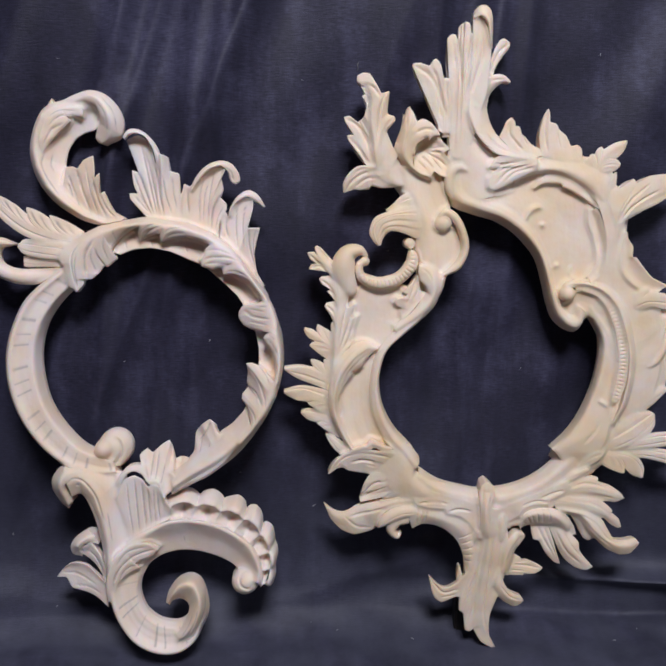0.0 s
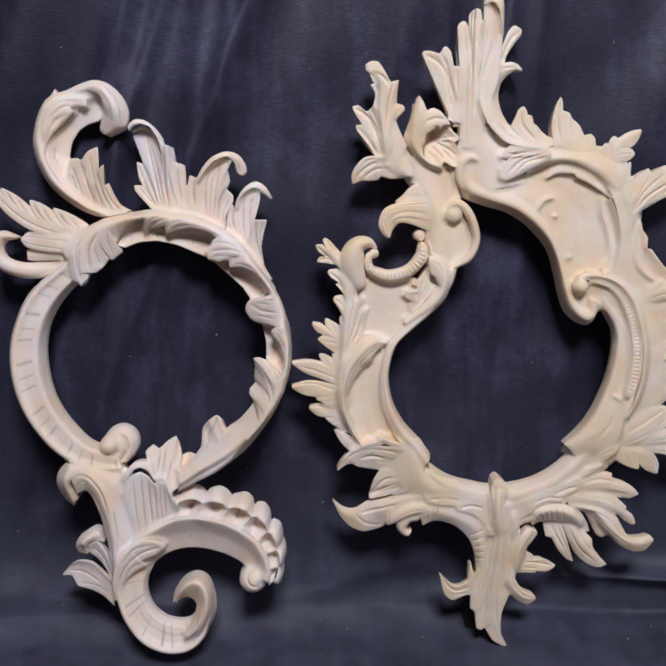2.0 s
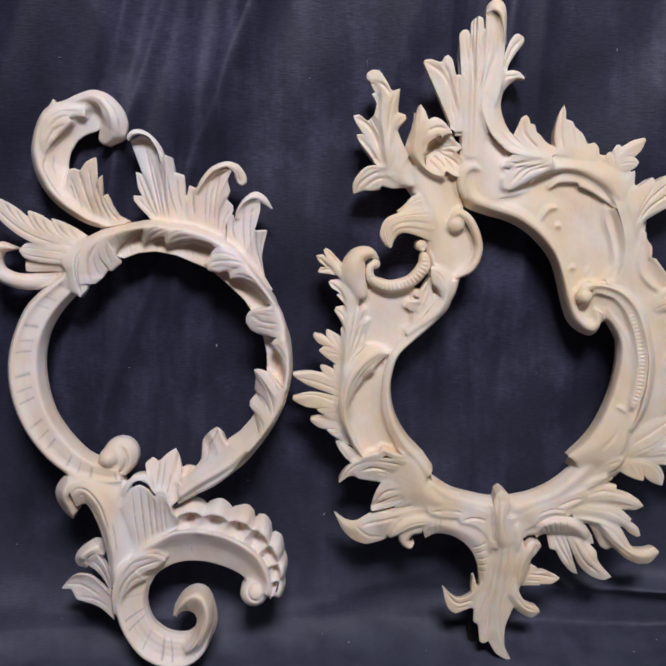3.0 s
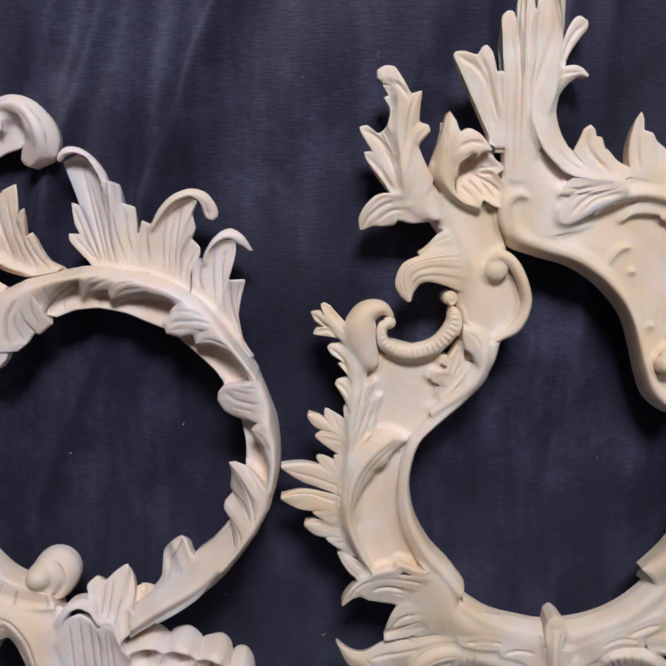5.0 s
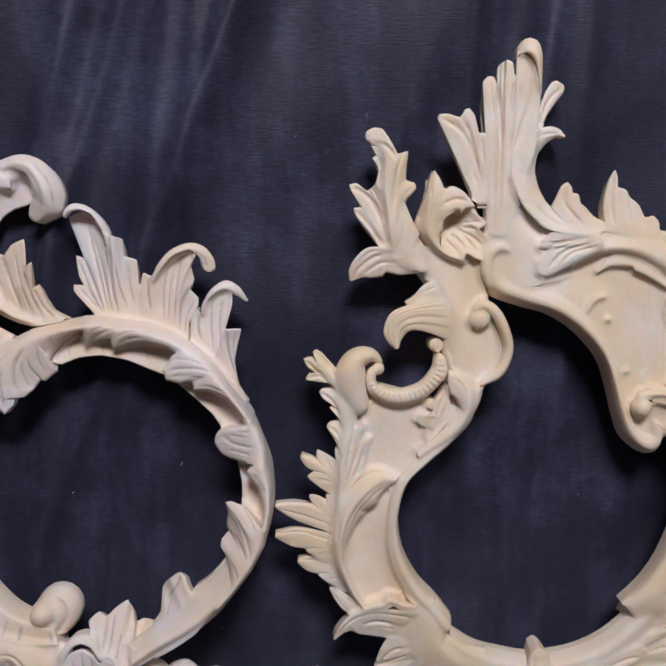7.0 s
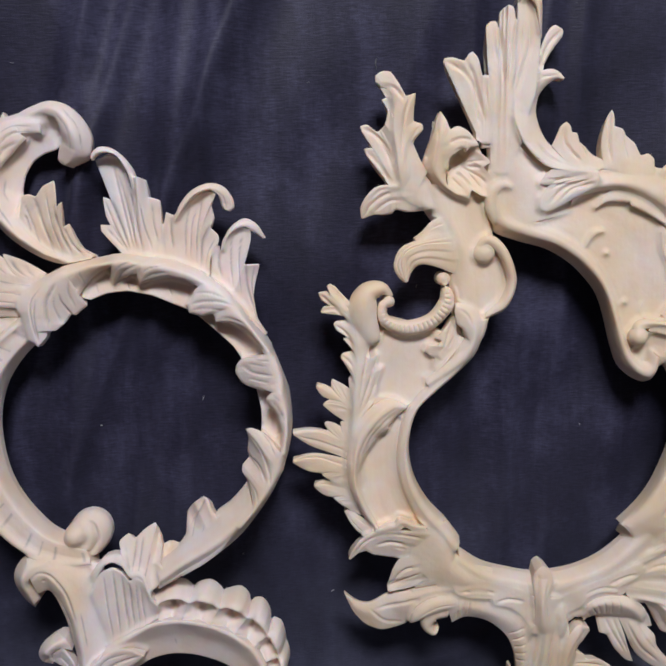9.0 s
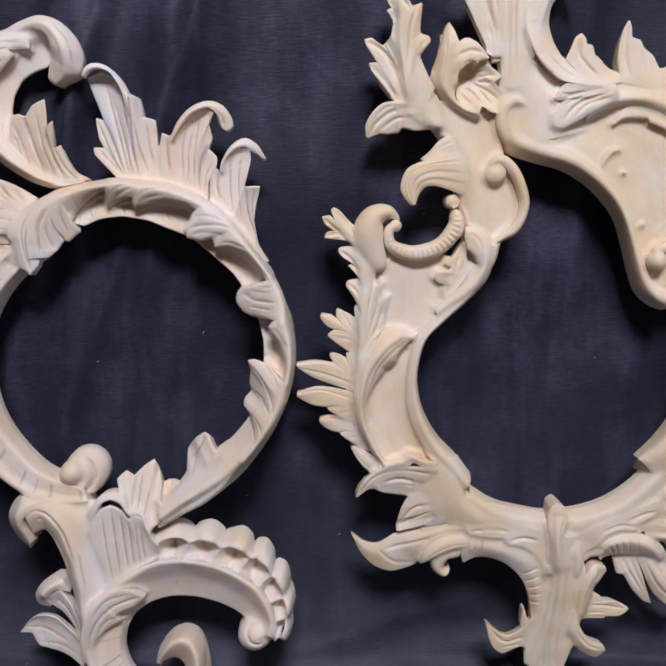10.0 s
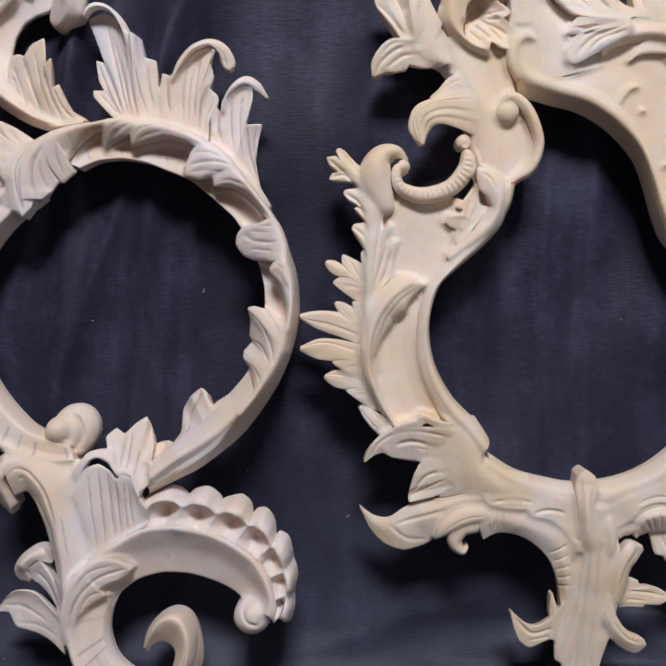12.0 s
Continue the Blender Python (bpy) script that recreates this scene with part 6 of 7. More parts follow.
    sheet("leaf_lobe", [([(-70.8, 379.0), (-71.0, 366.7), (-70.6, 354.3), (-78.6, 342.2), (-87.2, 334.5)], (15, 15, 15, 15, 15)), ([(-77.9, 370.0), (-83.6, 363.6), (-87.5, 360.8), (-82.7, 358.8), (-85.8, 355.2), (-92.7, 355.6), (-95.3, 351.1), (-92.1, 347.7), (-86.4, 348.9), (-89.5, 341.2), (-87.8, 334.9)], (14, 16, 17, 17, 17, 18, 17, 16, 15, 15))], w, p, cuts=[([(-73.3, 376.0), (-78.2, 360.9), (-83.1, 348.7)], 1.8, 1.6), ([(-72.0, 363.7), (-77.5, 351.5)], 1.5, 1.2)], thick=10, tight=0.3, cut_dark=0.1)
    # long feathered leaf
    first_rail = ([(-154.0, 275.9), (-151.8, 303.0), (-149.7, 328.0), (-147.6, 349.5), (-148.1, 366.2), (-151.9, 378.4), (-158.7, 388.4), (-165.0, 395.5)], (21, 22, 23, 23, 22, 21, 20, 18))
    second_rail = ([(-158.4, 283.0), (-154.5, 305.3), (-153.3, 319.5), (-154.1, 332.0), (-150.1, 337.8), (-156.0, 342.9), (-159.5, 348.7), (-157.6, 352.4), (-148.9, 353.9), (-151.8, 358.3), (-157.1, 363.1), (-153.3, 365.0), (-161.5, 369.5), (-164.0, 374.1), (-162.1, 376.5), (-154.1, 377.4), (-158.8, 382.8), (-167.0, 382.5), (-173.3, 383.6), (-171.3, 387.8), (-166.8, 388.3), (-172.3, 392.7), (-174.5, 398.8), (-168.4, 399.5), (-165.0, 395.5)], (16, 17, 17, 17, 17, 16, 16, 17, 18, 17, 16, 16, 17, 16, 16, 17, 17, 16, 15, 16, 17, 16, 15, 16, 17))
    sheet("acanthus_leaf", [first_rail, second_rail], w, p, cuts=[([(-157.7, 350.0), (-151.2, 342.9), (-148.5, 331.9)], 1.8, 1.8), ([(-162.0, 373.5), (-154.6, 367.1), (-148.8, 356.7)], 1.8, 1.8), ([(-154.7, 364.0), (-149.8, 355.2)], 1.4, 1.2), ([(-171.5, 384.9), (-162.4, 385.7), (-153.0, 375.3)], 1.8, 1.8), ([(-173.1, 397.4), (-165.2, 390.1), (-156.4, 383.0)], 1.8, 1.7), ([(-153.4, 319.6), (-150.5, 330.5)], 1.4, 1.2)], thick=9, tight=0.3, cut_dark=0.1)
    sheet("acanthus_leaf", [([(-154.0, 275.9), (-151.8, 303.0), (-149.7, 328.0), (-147.6, 349.5), (-148.1, 366.2), (-151.9, 378.4), (-158.7, 388.4), (-165.0, 395.5)], (21, 22, 23, 23, 22, 21, 20, 18)), ([(-151.0, 279.4), (-139.0, 305.8), (-132.3, 319.7), (-131.1, 327.5), (-127.5, 339.6), (-133.3, 333.9), (-134.7, 338.7), (-131.9, 349.7), (-136.8, 345.1), (-137.7, 354.5), (-134.4, 371.6), (-138.5, 369.3), (-140.8, 372.5), (-143.5, 382.4), (-146.9, 388.6), (-151.4, 391.2), (-158.1, 398.7), (-161.6, 402.8), (-165.7, 405.1), (-167.9, 403.1), (-165.0, 395.5)], (16, 15, 15, 15, 15, 15, 15, 15, 16, 16, 17, 17, 17, 17, 17, 17, 16, 16, 15, 15, 17))], w, p, cuts=[([(-131.0, 337.3), (-135.5, 323.5), (-144.7, 301.9)], 1.7, 1.5), ([(-133.7, 348.3), (-138.4, 329.9), (-146.3, 308.3)], 1.7, 1.5), ([(-136.7, 368.4), (-140.9, 345.5), (-147.3, 314.6)], 1.7, 1.5), ([(-165.6, 402.7), (-157.5, 393.6), (-148.9, 379.6)], 1.8, 1.8)], thick=9, tight=0.3, cut_dark=0.1)
    frond("acanthus_leaf", [(-138.2, 292.7), (-151.9, 308.5), (-163.6, 318.5), (-178.1, 327.2)], (15, 20, 20, 16), a=[(-139.7, 312.7), (-166.5, 332.7), (-167.0, 324.6)], b=[(-144.0, 291.7), (-174.7, 312.8), (-168.8, 316.7)], lines=(0.5,), **leafy)
    frond("acanthus_leaf", [(-142.3, 273.2), (-162.2, 284.5), (-178.0, 291.3), (-197.8, 290.6)], (15, 20, 20, 16), a=[(-144.0, 290.5), (-162.6, 301.2), (-159.5, 293.8), (-174.5, 300.7), (-170.8, 292.4)], sb=[(-144.3, 261.8), (-162.3, 271.8), (-186.1, 281.4)], lines=(0.5,), **leafy)
    frond("acanthus_leaf", [(-142.5, 251.1), (-164.5, 260.7), (-178.4, 267.7), (-198.7, 268.3)], (15, 20, 20, 16), sa=[(-144.3, 263.9), (-164.3, 271.8), (-184.2, 274.8)], b=[(-144.6, 239.0), (-172.7, 254.0), (-177.7, 259.1)], lines=(0.5,), **leafy)
    frond("acanthus_leaf", [(-140.7, 228.7), (-156.7, 238.7), (-168.8, 244.0), (-182.8, 247.8)], (14, 18, 18, 15), sa=[(-144.5, 242.9), (-162.5, 250.9), (-175.4, 252.1)], b=[(-140.6, 219.8), (-166.0, 235.2), (-168.8, 238.6)], lines=(0.5,), **leafy)
    frond("acanthus_leaf", [(-128.8, 201.0), (-142.9, 209.8), (-151.0, 217.7), (-159.3, 226.3)], (14, 18, 18, 15), sa=[(-136.7, 215.5), (-146.8, 221.2), (-153.6, 225.6)], sb=[(-128.6, 197.0), (-146.9, 206.1), (-155.8, 216.1)], lines=(0.5,), **leafy)
    sheet("acanthus_leaf", [([(-135.0, 209.7), (-146.2, 223.3), (-155.6, 244.5), (-158.1, 264.4), (-154.9, 283.7), (-148.7, 297.7), (-138.4, 309.2), (-128.2, 315.3), (-118.8, 314.3), (-110.0, 308.8)], (16, 17, 18, 19, 20, 20, 20, 20, 19, 17)), ([(-135.6, 212.1), (-143.9, 227.0), (-151.2, 247.6), (-152.2, 265.6), (-147.8, 283.1), (-140.3, 295.3), (-130.7, 304.2), (-121.1, 309.0), (-110.6, 308.9)], (19, 22, 24, 25, 26, 26, 26, 24, 19)), ([(-134.2, 212.0), (-140.8, 226.3), (-146.6, 243.1), (-147.7, 258.1), (-142.5, 271.9), (-134.6, 282.5), (-133.6, 285.8), (-125.6, 290.6), (-123.7, 295.1), (-119.2, 300.8), (-114.1, 305.6), (-110.4, 308.4)], (15, 15, 15, 16, 16, 17, 17, 18, 19, 19, 18))], w, p, cuts=[([(-143.1, 231.9), (-150.0, 251.8), (-146.8, 277.3), (-133.6, 298.3), (-117.8, 309.1)], 1.6, 1.3), ([(-142.9, 273.9), (-138.7, 286.5), (-127.4, 299.2), (-116.9, 305.6)], 1.6, 1.4), ([(-153.5, 258.4), (-152.0, 280.8), (-141.3, 300.9), (-127.0, 311.8)], 1.5, 1.2)], thick=12, tight=0.2, cut_dark=0.1)
    # lower left leaves
    sheet("acanthus_leaf", [([(-90.1, 206.9), (-106.3, 210.1), (-122.2, 211.3), (-136.4, 210.8), (-147.7, 205.1), (-155.7, 195.2), (-158.5, 188.2)], (20, 22, 22, 21, 20, 19, 18)), ([(-93.2, 194.7), (-106.0, 188.7), (-118.9, 185.7), (-128.5, 186.6), (-138.1, 189.0), (-144.5, 192.8), (-150.4, 191.8), (-157.1, 187.4)], (18, 16, 15, 14, 14, 15, 17))], w, p, cuts=[([(-106.2, 195.1), (-123.8, 200.4), (-136.7, 198.1)], 2.2, 2.2), ([(-98.0, 202.6), (-123.5, 208.1), (-142.9, 203.8), (-153.9, 192.4)], 1.6, 1.3), ([(-106.3, 192.4), (-122.3, 196.0)], 1.3, 1.0)], thick=12, tight=0.2, cut_dark=0.1)
    sheet("leaf_lip", [([(-137.9, 211.2), (-128.4, 215.3), (-122.2, 216.0), (-117.3, 220.3), (-106.3, 215.4), (-97.1, 212.6)], (20, 22, 23, 23, 23, 21)), ([(-136.4, 209.1), (-125.3, 211.2), (-118.9, 211.1), (-114.0, 213.5), (-106.2, 209.1), (-99.0, 207.1)], (20, 21, 21, 21, 21, 20))], w, p, cuts=[([(-118.8, 217.4), (-111.0, 212.4), (-103.7, 210.0)], 1.4, 1.1)], thick=10, tight=0.2, cut_dark=0.1)
    sheet("acanthus_leaf", [([(-82.3, 184.3), (-79.2, 174.0), (-77.7, 161.5)], (19, 19, 18)), ([(-99.7, 186.2), (-114.1, 187.7), (-119.5, 184.5), (-124.0, 176.5), (-127.0, 166.3), (-127.9, 156.9), (-117.5, 161.3), (-106.1, 166.3), (-106.3, 159.4), (-93.4, 163.6), (-80.0, 164.4)], (17, 16, 14, 12, 10, 9, 11, 13, 13, 15, 17))], w, p, cuts=[([(-98.9, 179.0), (-114.3, 175.8), (-124.4, 164.7)], 2.0, 2.0), ([(-99.0, 174.2), (-114.5, 166.9), (-124.5, 161.3)], 1.6, 1.4), ([(-91.7, 168.3), (-103.9, 162.2)], 1.8, 1.7)], thick=12, tight=0.3, cut_dark=0.1)
    sheet("acanthus_leaf", [([(-76.9, 164.3), (-91.3, 162.3), (-105.9, 159.5), (-119.0, 157.1), (-130.5, 152.5), (-142.2, 145.8), (-152.1, 147.0), (-162.7, 154.2)], (14, 12, 10, 9, 8, 7, 6, 6)), ([(-79.3, 158.2), (-93.9, 156.2), (-106.9, 151.8), (-119.9, 145.1), (-131.3, 139.2), (-142.7, 137.2), (-153.0, 141.5), (-162.4, 153.5)], (18, 17, 16, 14, 11, 9, 7, 6)), ([(-80.2, 149.3), (-91.7, 144.3), (-102.6, 138.9), (-111.6, 128.8), (-119.8, 123.8), (-133.0, 120.8), (-146.1, 126.1), (-155.7, 137.2), (-162.1, 152.8)], (13, 12, 11, 10, 8, 6, 5, 5, 6))], w, p, cuts=[([(-94.8, 152.8), (-116.3, 147.1), (-137.9, 140.7)], 2.0, 1.8), ([(-141.9, 140.3), (-130.7, 130.5), (-116.2, 129.0)], 1.6, 1.3), ([(-81.6, 154.1), (-99.8, 148.9), (-111.7, 136.7)], 1.5, 1.2)], thick=10, tight=0.15, cut_dark=0.1)
    stroke("curled_leaf", [(-71.3, 146.8), (-87.9, 146.9), (-101.7, 140.5), (-111.2, 130.0)], (6, 7, 6, 3), (16, 19, 19, 15), 7, w, p, ends=(0.1, 0.25), lines=(0.1,))
    stroke("curled_leaf", [(-79.1, 137.4), (-91.6, 137.0), (-97.1, 128.0), (-92.1, 120.4), (-87.5, 123.7)], (5, 6, 6, 4.5, 2), (12, 14, 14, 12, 12), 8, w, p, ends=(0.1, 0.25))
    # small C-scrolls at the foot
    sheet("scroll_band", [([(-82.7, 159.9), (-65.5, 154.5), (-46.7, 149.0), (-25.9, 141.8), (-13.7, 125.7), (-12.3, 103.3), (-15.5, 77.7)], (15, 16, 17, 17, 16, 15, 12)), ([(-80.7, 142.0), (-66.0, 143.2), (-48.6, 138.2), (-31.1, 128.5), (-22.8, 113.8), (-20.2, 95.7), (-21.2, 78.4)], (18, 19, 19, 19, 18, 17, 13)), ([(-76.8, 127.3), (-64.9, 132.1), (-47.8, 127.5), (-33.4, 114.3), (-27.0, 99.5), (-24.5, 84.3), (-24.3, 74.9)], (12, 13, 13, 13, 13, 12, 10))], w, p, cuts=[([(-67.3, 151.5), (-69.8, 134.8)], 1.4, 1.4), ([(-71.5, 152.5), (-73.9, 132.7)], 1.4, 1.4), ([(-63.2, 149.6), (-65.2, 135.9)], 1.2, 1.0), ([(-31.4, 117.2), (-18.1, 123.7)], 1.3, 1.2), ([(-28.8, 111.0), (-17.2, 116.7)], 1.3, 1.2), ([(-27.1, 104.8), (-17.1, 108.8)], 1.3, 1.2), ([(-26.2, 98.6), (-17.0, 101.3)], 1.3, 1.2), ([(-26.1, 92.4), (-17.7, 93.9)], 1.3, 1.2)], thick=18, tight=0.0, cut_dark=0.1, round_over=2)
    sheet("scroll_band", [([(28.1, 130.8), (31.4, 141.1), (43.2, 146.2), (57.9, 146.1), (70.6, 141.3), (80.1, 131.0), (80.3, 120.5)], (13, 15, 16, 16, 16, 14, 12)), ([(28.1, 129.4), (34.0, 138.1), (44.1, 141.6), (55.8, 140.3), (65.1, 136.5), (72.2, 129.4), (77.1, 121.0)], (16, 21, 23, 23, 23, 20, 14)), ([(30.5, 123.7), (39.4, 126.5), (48.8, 127.0), (57.3, 125.8), (64.6, 123.7), (71.8, 120.8), (77.3, 119.3)], (11, 12, 13, 13, 13, 12, 11))], w, p, cuts=[([(33.1, 141.3), (40.1, 129.7)], 1.2, 0.9), ([(37.2, 144.6), (43.4, 129.6)], 1.2, 0.9), ([(43.0, 146.1), (47.6, 129.5)], 1.2, 0.9), ([(48.8, 146.8), (52.3, 128.9)], 1.2, 0.9), ([(55.5, 146.6), (58.6, 128.2)], 1.2, 0.9), ([(29.0, 137.1), (35.1, 129.1)], 1.1, 0.8)], thick=14, tight=0.0, cut_dark=0.1, round_over=2)
    sheet("leaf_fold", [([(-80.8, 177.4), (-61.5, 168.9), (-42.0, 163.0), (-22.4, 156.4), (-9.0, 148.3)], (19, 19, 19, 19, 18)), ([(-78.3, 164.0), (-75.7, 156.0), (-71.0, 152.4), (-58.7, 150.0), (-46.3, 148.6), (-44.3, 144.0), (-30.9, 140.4), (-21.8, 132.2), (-14.0, 119.7)], (18, 19, 20, 20, 20, 20, 20, 19, 18))], w, p, cuts=[([(-72.1, 155.1), (-58.4, 157.1), (-43.4, 154.5)], 2.0, 2.0), ([(-43.4, 145.5), (-32.3, 148.3), (-19.8, 145.5)], 2.0, 2.0), ([(-71.5, 152.3), (-58.4, 153.3), (-45.4, 151.2)], 1.3, 1.0)], thick=10, tight=0.2, cut_dark=0.1)
    sheet("leaf_fold", [([(4.2, 146.5), (23.5, 155.1), (46.4, 164.0), (70.9, 172.9)], (18, 19, 19, 19)), ([(11.2, 130.0), (25.7, 137.2), (33.1, 146.7), (43.0, 149.9), (56.2, 149.1), (57.7, 153.9), (70.8, 160.3), (77.3, 167.8)], (17, 18, 20, 20, 20, 20, 20, 19))], w, p, cuts=[([(30.8, 149.8), (43.3, 153.6), (57.2, 152.1)], 2.0, 2.0), ([(49.8, 157.0), (62.9, 162.1), (73.4, 163.9)], 2.0, 2.0)], thick=10, tight=0.2, cut_dark=0.1)
    # foot
    sheet("foot_stem", [([(-11.1, 171.6), (-13.5, 161.8), (-11.9, 141.8), (-12.9, 116.1)], (20, 22, 22, 15)), ([(-5.0, 175.2), (-4.7, 165.5), (-7.2, 143.2), (-2.2, 111.7)], (20, 26, 26, 18)), ([(1.5, 170.4), (3.6, 161.7), (0.1, 151.6), (2.2, 139.2), (13.4, 114.2)], (19, 21, 21, 20, 14))], w, p, cuts=[([(-9.2, 167.9), (-10.1, 153.1), (-10.2, 129.7)], 1.8, 1.6), ([(-0.9, 163.4), (-3.6, 150.8), (-1.1, 127.2)], 1.4, 1.0)], thick=24, tight=0.0, cut_dark=0.1, round_over=2)
    sheet("leaf_lip", [([(-16.6, 118.8), (-14.3, 125.2), (-9.4, 125.4), (-4.1, 120.5)], (19, 21, 21, 20)), ([(-15.6, 109.6), (-13.1, 116.5), (-9.0, 116.3), (-4.5, 112.3)], (17, 20, 20, 19))], w, p, cuts=[], thick=12, tight=0.0, cut_dark=0.1)
    sheet("leaf_lip", [([(1.7, 137.1), (6.0, 139.9), (11.0, 140.5), (14.4, 128.4), (14.0, 114.6)], (19, 21, 21, 20, 18)), ([(1.5, 131.9), (4.3, 133.9), (7.1, 133.8), (8.5, 126.0), (8.5, 114.3)], (20, 22, 22, 22, 20))], w, p, cuts=[], thick=12, tight=0.0, cut_dark=0.1)
    sheet("foot_leaf", [([(-1.7, 149.7), (-5.6, 101.8), (-11.0, 55.8), (-6.1, 21.9), (8.9, -5.0)], (23, 22, 18, 14, 9)), ([(-12.2, 146.9), (-13.5, 120.9), (-19.9, 86.0), (-28.2, 63.6), (-29.9, 40.7), (-25.3, 35.4), (-23.4, 18.9), (-19.3, 16.4), (-15.9, 19.9), (-6.9, 4.2), (8.5, -5.9)], (17, 17, 16, 15, 14, 13, 13, 12, 12, 11, 9))], w, p, cuts=[([(-8.4, 126.3), (-14.4, 82.7), (-25.6, 38.5)], 2.2, 2.2), ([(-4.9, 117.5), (-11.7, 69.3), (-17.3, 23.7)], 2.2, 2.3), ([(-11.6, 115.6), (-19.4, 78.5), (-27.4, 49.8)], 1.5, 1.2), ([(-8.6, 86.9), (-14.8, 56.0), (-22.4, 22.1)], 1.4, 1.0)], thick=14, tight=0.2, cut_dark=0.1)
    sheet("foot_leaf", [([(-1.7, 149.7), (-5.6, 101.8), (-11.0, 55.8), (-6.1, 21.9), (8.9, -5.0)], (23, 22, 18, 14, 9)), ([(14.5, 145.9), (17.2, 114.0), (16.2, 85.0), (13.4, 69.9), (8.0, 52.6), (1.4, 32.5), (1.8, 11.3), (9.4, -5.1)], (17, 17, 17, 16, 15, 14, 12, 9))], w, p, cuts=[([(2.6, 121.6), (-0.8, 77.7), (-5.2, 37.6), (2.1, 6.4)], 2.0, 1.9), ([(9.8, 116.9), (6.7, 81.8), (2.1, 55.3)], 1.8, 1.7)], thick=14, tight=0.1, cut_dark=0.1)
    sheet("leaf_lobe", [([(9.1, 86.2), (14.5, 69.0), (21.8, 58.9), (32.3, 52.9), (35.1, 48.2)], (18, 18, 17, 15, 13)), ([(4.9, 72.6), (11.0, 62.5), (18.2, 54.1), (27.4, 48.7), (34.7, 47.7)], (19, 19, 18, 16, 13)), ([(1.9, 63.6), (9.1, 53.9), (17.2, 45.8), (27.4, 41.2), (35.0, 46.3)], (15, 14, 13, 12, 12))], w, p, cuts=[([(10.3, 66.9), (20.3, 54.8), (30.2, 49.8)], 1.4, 1.2)], thick=10, tight=0.0, cut_dark=0.1)
    sheet("leaf_lobe", [([(-22.5, 81.6), (-33.4, 68.6), (-45.0, 64.6), (-58.6, 74.1)], (15, 13, 12, 10)), ([(-22.8, 55.6), (-34.1, 52.5), (-46.7, 47.7), (-53.8, 52.7), (-57.3, 61.9), (-59.1, 73.2)], (12, 11, 10, 10, 10))], w, p, cuts=[([(-28.9, 62.6), (-44.9, 58.8), (-56.0, 70.0)], 1.8, 1.6), ([(-32.2, 56.0), (-47.0, 53.5)], 1.2, 0.9)], thick=8, tight=0.2, cut_dark=0.1)
    sheet("leaf_lobe", [([(-20.0, 65.4), (-26.3, 76.4), (-28.9, 86.7)], (14, 13, 11)), ([(-24.3, 59.6), (-32.1, 70.3), (-30.6, 85.4)], (11, 11, 11))], w, p, cuts=[], thick=8)
    sheet("curled_leaf", [([(9.5, 82.1), (11.9, 103.3), (16.4, 115.8), (24.6, 123.3), (33.4, 119.6)], (17, 19, 20, 20, 16)), ([(12.6, 80.7), (16.0, 99.6), (20.9, 112.1), (27.5, 118.8), (33.8, 117.8)], (18, 21, 22, 22, 16)), ([(17.4, 76.4), (22.4, 90.9), (25.6, 103.2), (30.2, 109.1), (34.6, 116.0)], (13, 14, 15, 16, 15))], w, p, cuts=[([(14.9, 91.2), (21.3, 107.7), (30.3, 117.9)], 1.5, 1.2)], thick=12, tight=0.0, cut_dark=0.1)
    sheet("leaf_lobe", [([(15.3, 91.1), (16.4, 83.5), (16.9, 75.0)], (12, 13, 12)), ([(23.5, 96.6), (31.2, 93.2), (33.9, 88.6), (44.1, 87.7), (54.9, 80.1), (46.9, 75.1), (35.9, 77.3), (35.1, 74.2), (23.1, 75.2)], (11, 11, 11, 11, 10, 10, 11, 11, 11))], w, p, cuts=[([(20.5, 86.5), (35.4, 84.5), (50.4, 80.8)], 1.6, 1.4), ([(20.6, 80.7), (35.5, 78.7)], 1.3, 1.0)], thick=7, tight=0.25, cut_dark=0.1)
    # hanging leaves beside the foot
    sheet("acanthus_leaf", [([(58.0, 126.6), (62.9, 112.3), (67.0, 99.3), (72.4, 84.4)], (12, 14, 13, 10)), ([(41.2, 126.9), (43.9, 111.8), (50.0, 108.9), (56.7, 96.6), (65.9, 86.0), (72.3, 83.5)], (9, 11, 11, 11, 10, 9))], w, p, cuts=[([(47.9, 125.3), (54.2, 111.8), (64.1, 94.5)], 1.6, 1.5), ([(53.9, 125.0), (60.3, 108.9), (68.5, 91.7)], 1.6, 1.4)], thick=9, tight=0.2, cut_dark=0.1)
    sheet("acanthus_leaf", [([(58.0, 126.6), (68.7, 101.5), (75.8, 89.6), (87.2, 79.7), (98.5, 76.1), (106.1, 78.9)], (12, 13, 12, 11, 10, 9)), ([(66.8, 125.4), (74.8, 108.7), (84.0, 96.4), (95.7, 85.7), (105.6, 79.4)], (14, 17, 16, 13, 9)), ([(78.8, 121.1), (83.8, 113.8), (90.1, 106.4), (91.7, 97.5), (99.4, 86.9), (105.6, 79.9)], (9, 10, 11, 11, 10, 9))], w, p, cuts=[([(64.7, 121.5), (76.4, 99.8), (92.8, 84.0)], 1.6, 1.5), ([(72.3, 121.2), (81.3, 105.4), (92.5, 91.6)], 1.6, 1.4)], thick=9, tight=0.2, cut_dark=0.1)
    sheet("leaf_lobe", [([(62.1, 139.6), (76.6, 133.8), (84.1, 124.3), (87.2, 115.4)], (14, 14, 13, 11)), ([(71.2, 122.2), (75.6, 117.7), (79.1, 114.0), (87.2, 114.6)], (10, 10, 10, 10))], w, p, cuts=[], thick=9, tight=0.2, cut_dark=0.1)
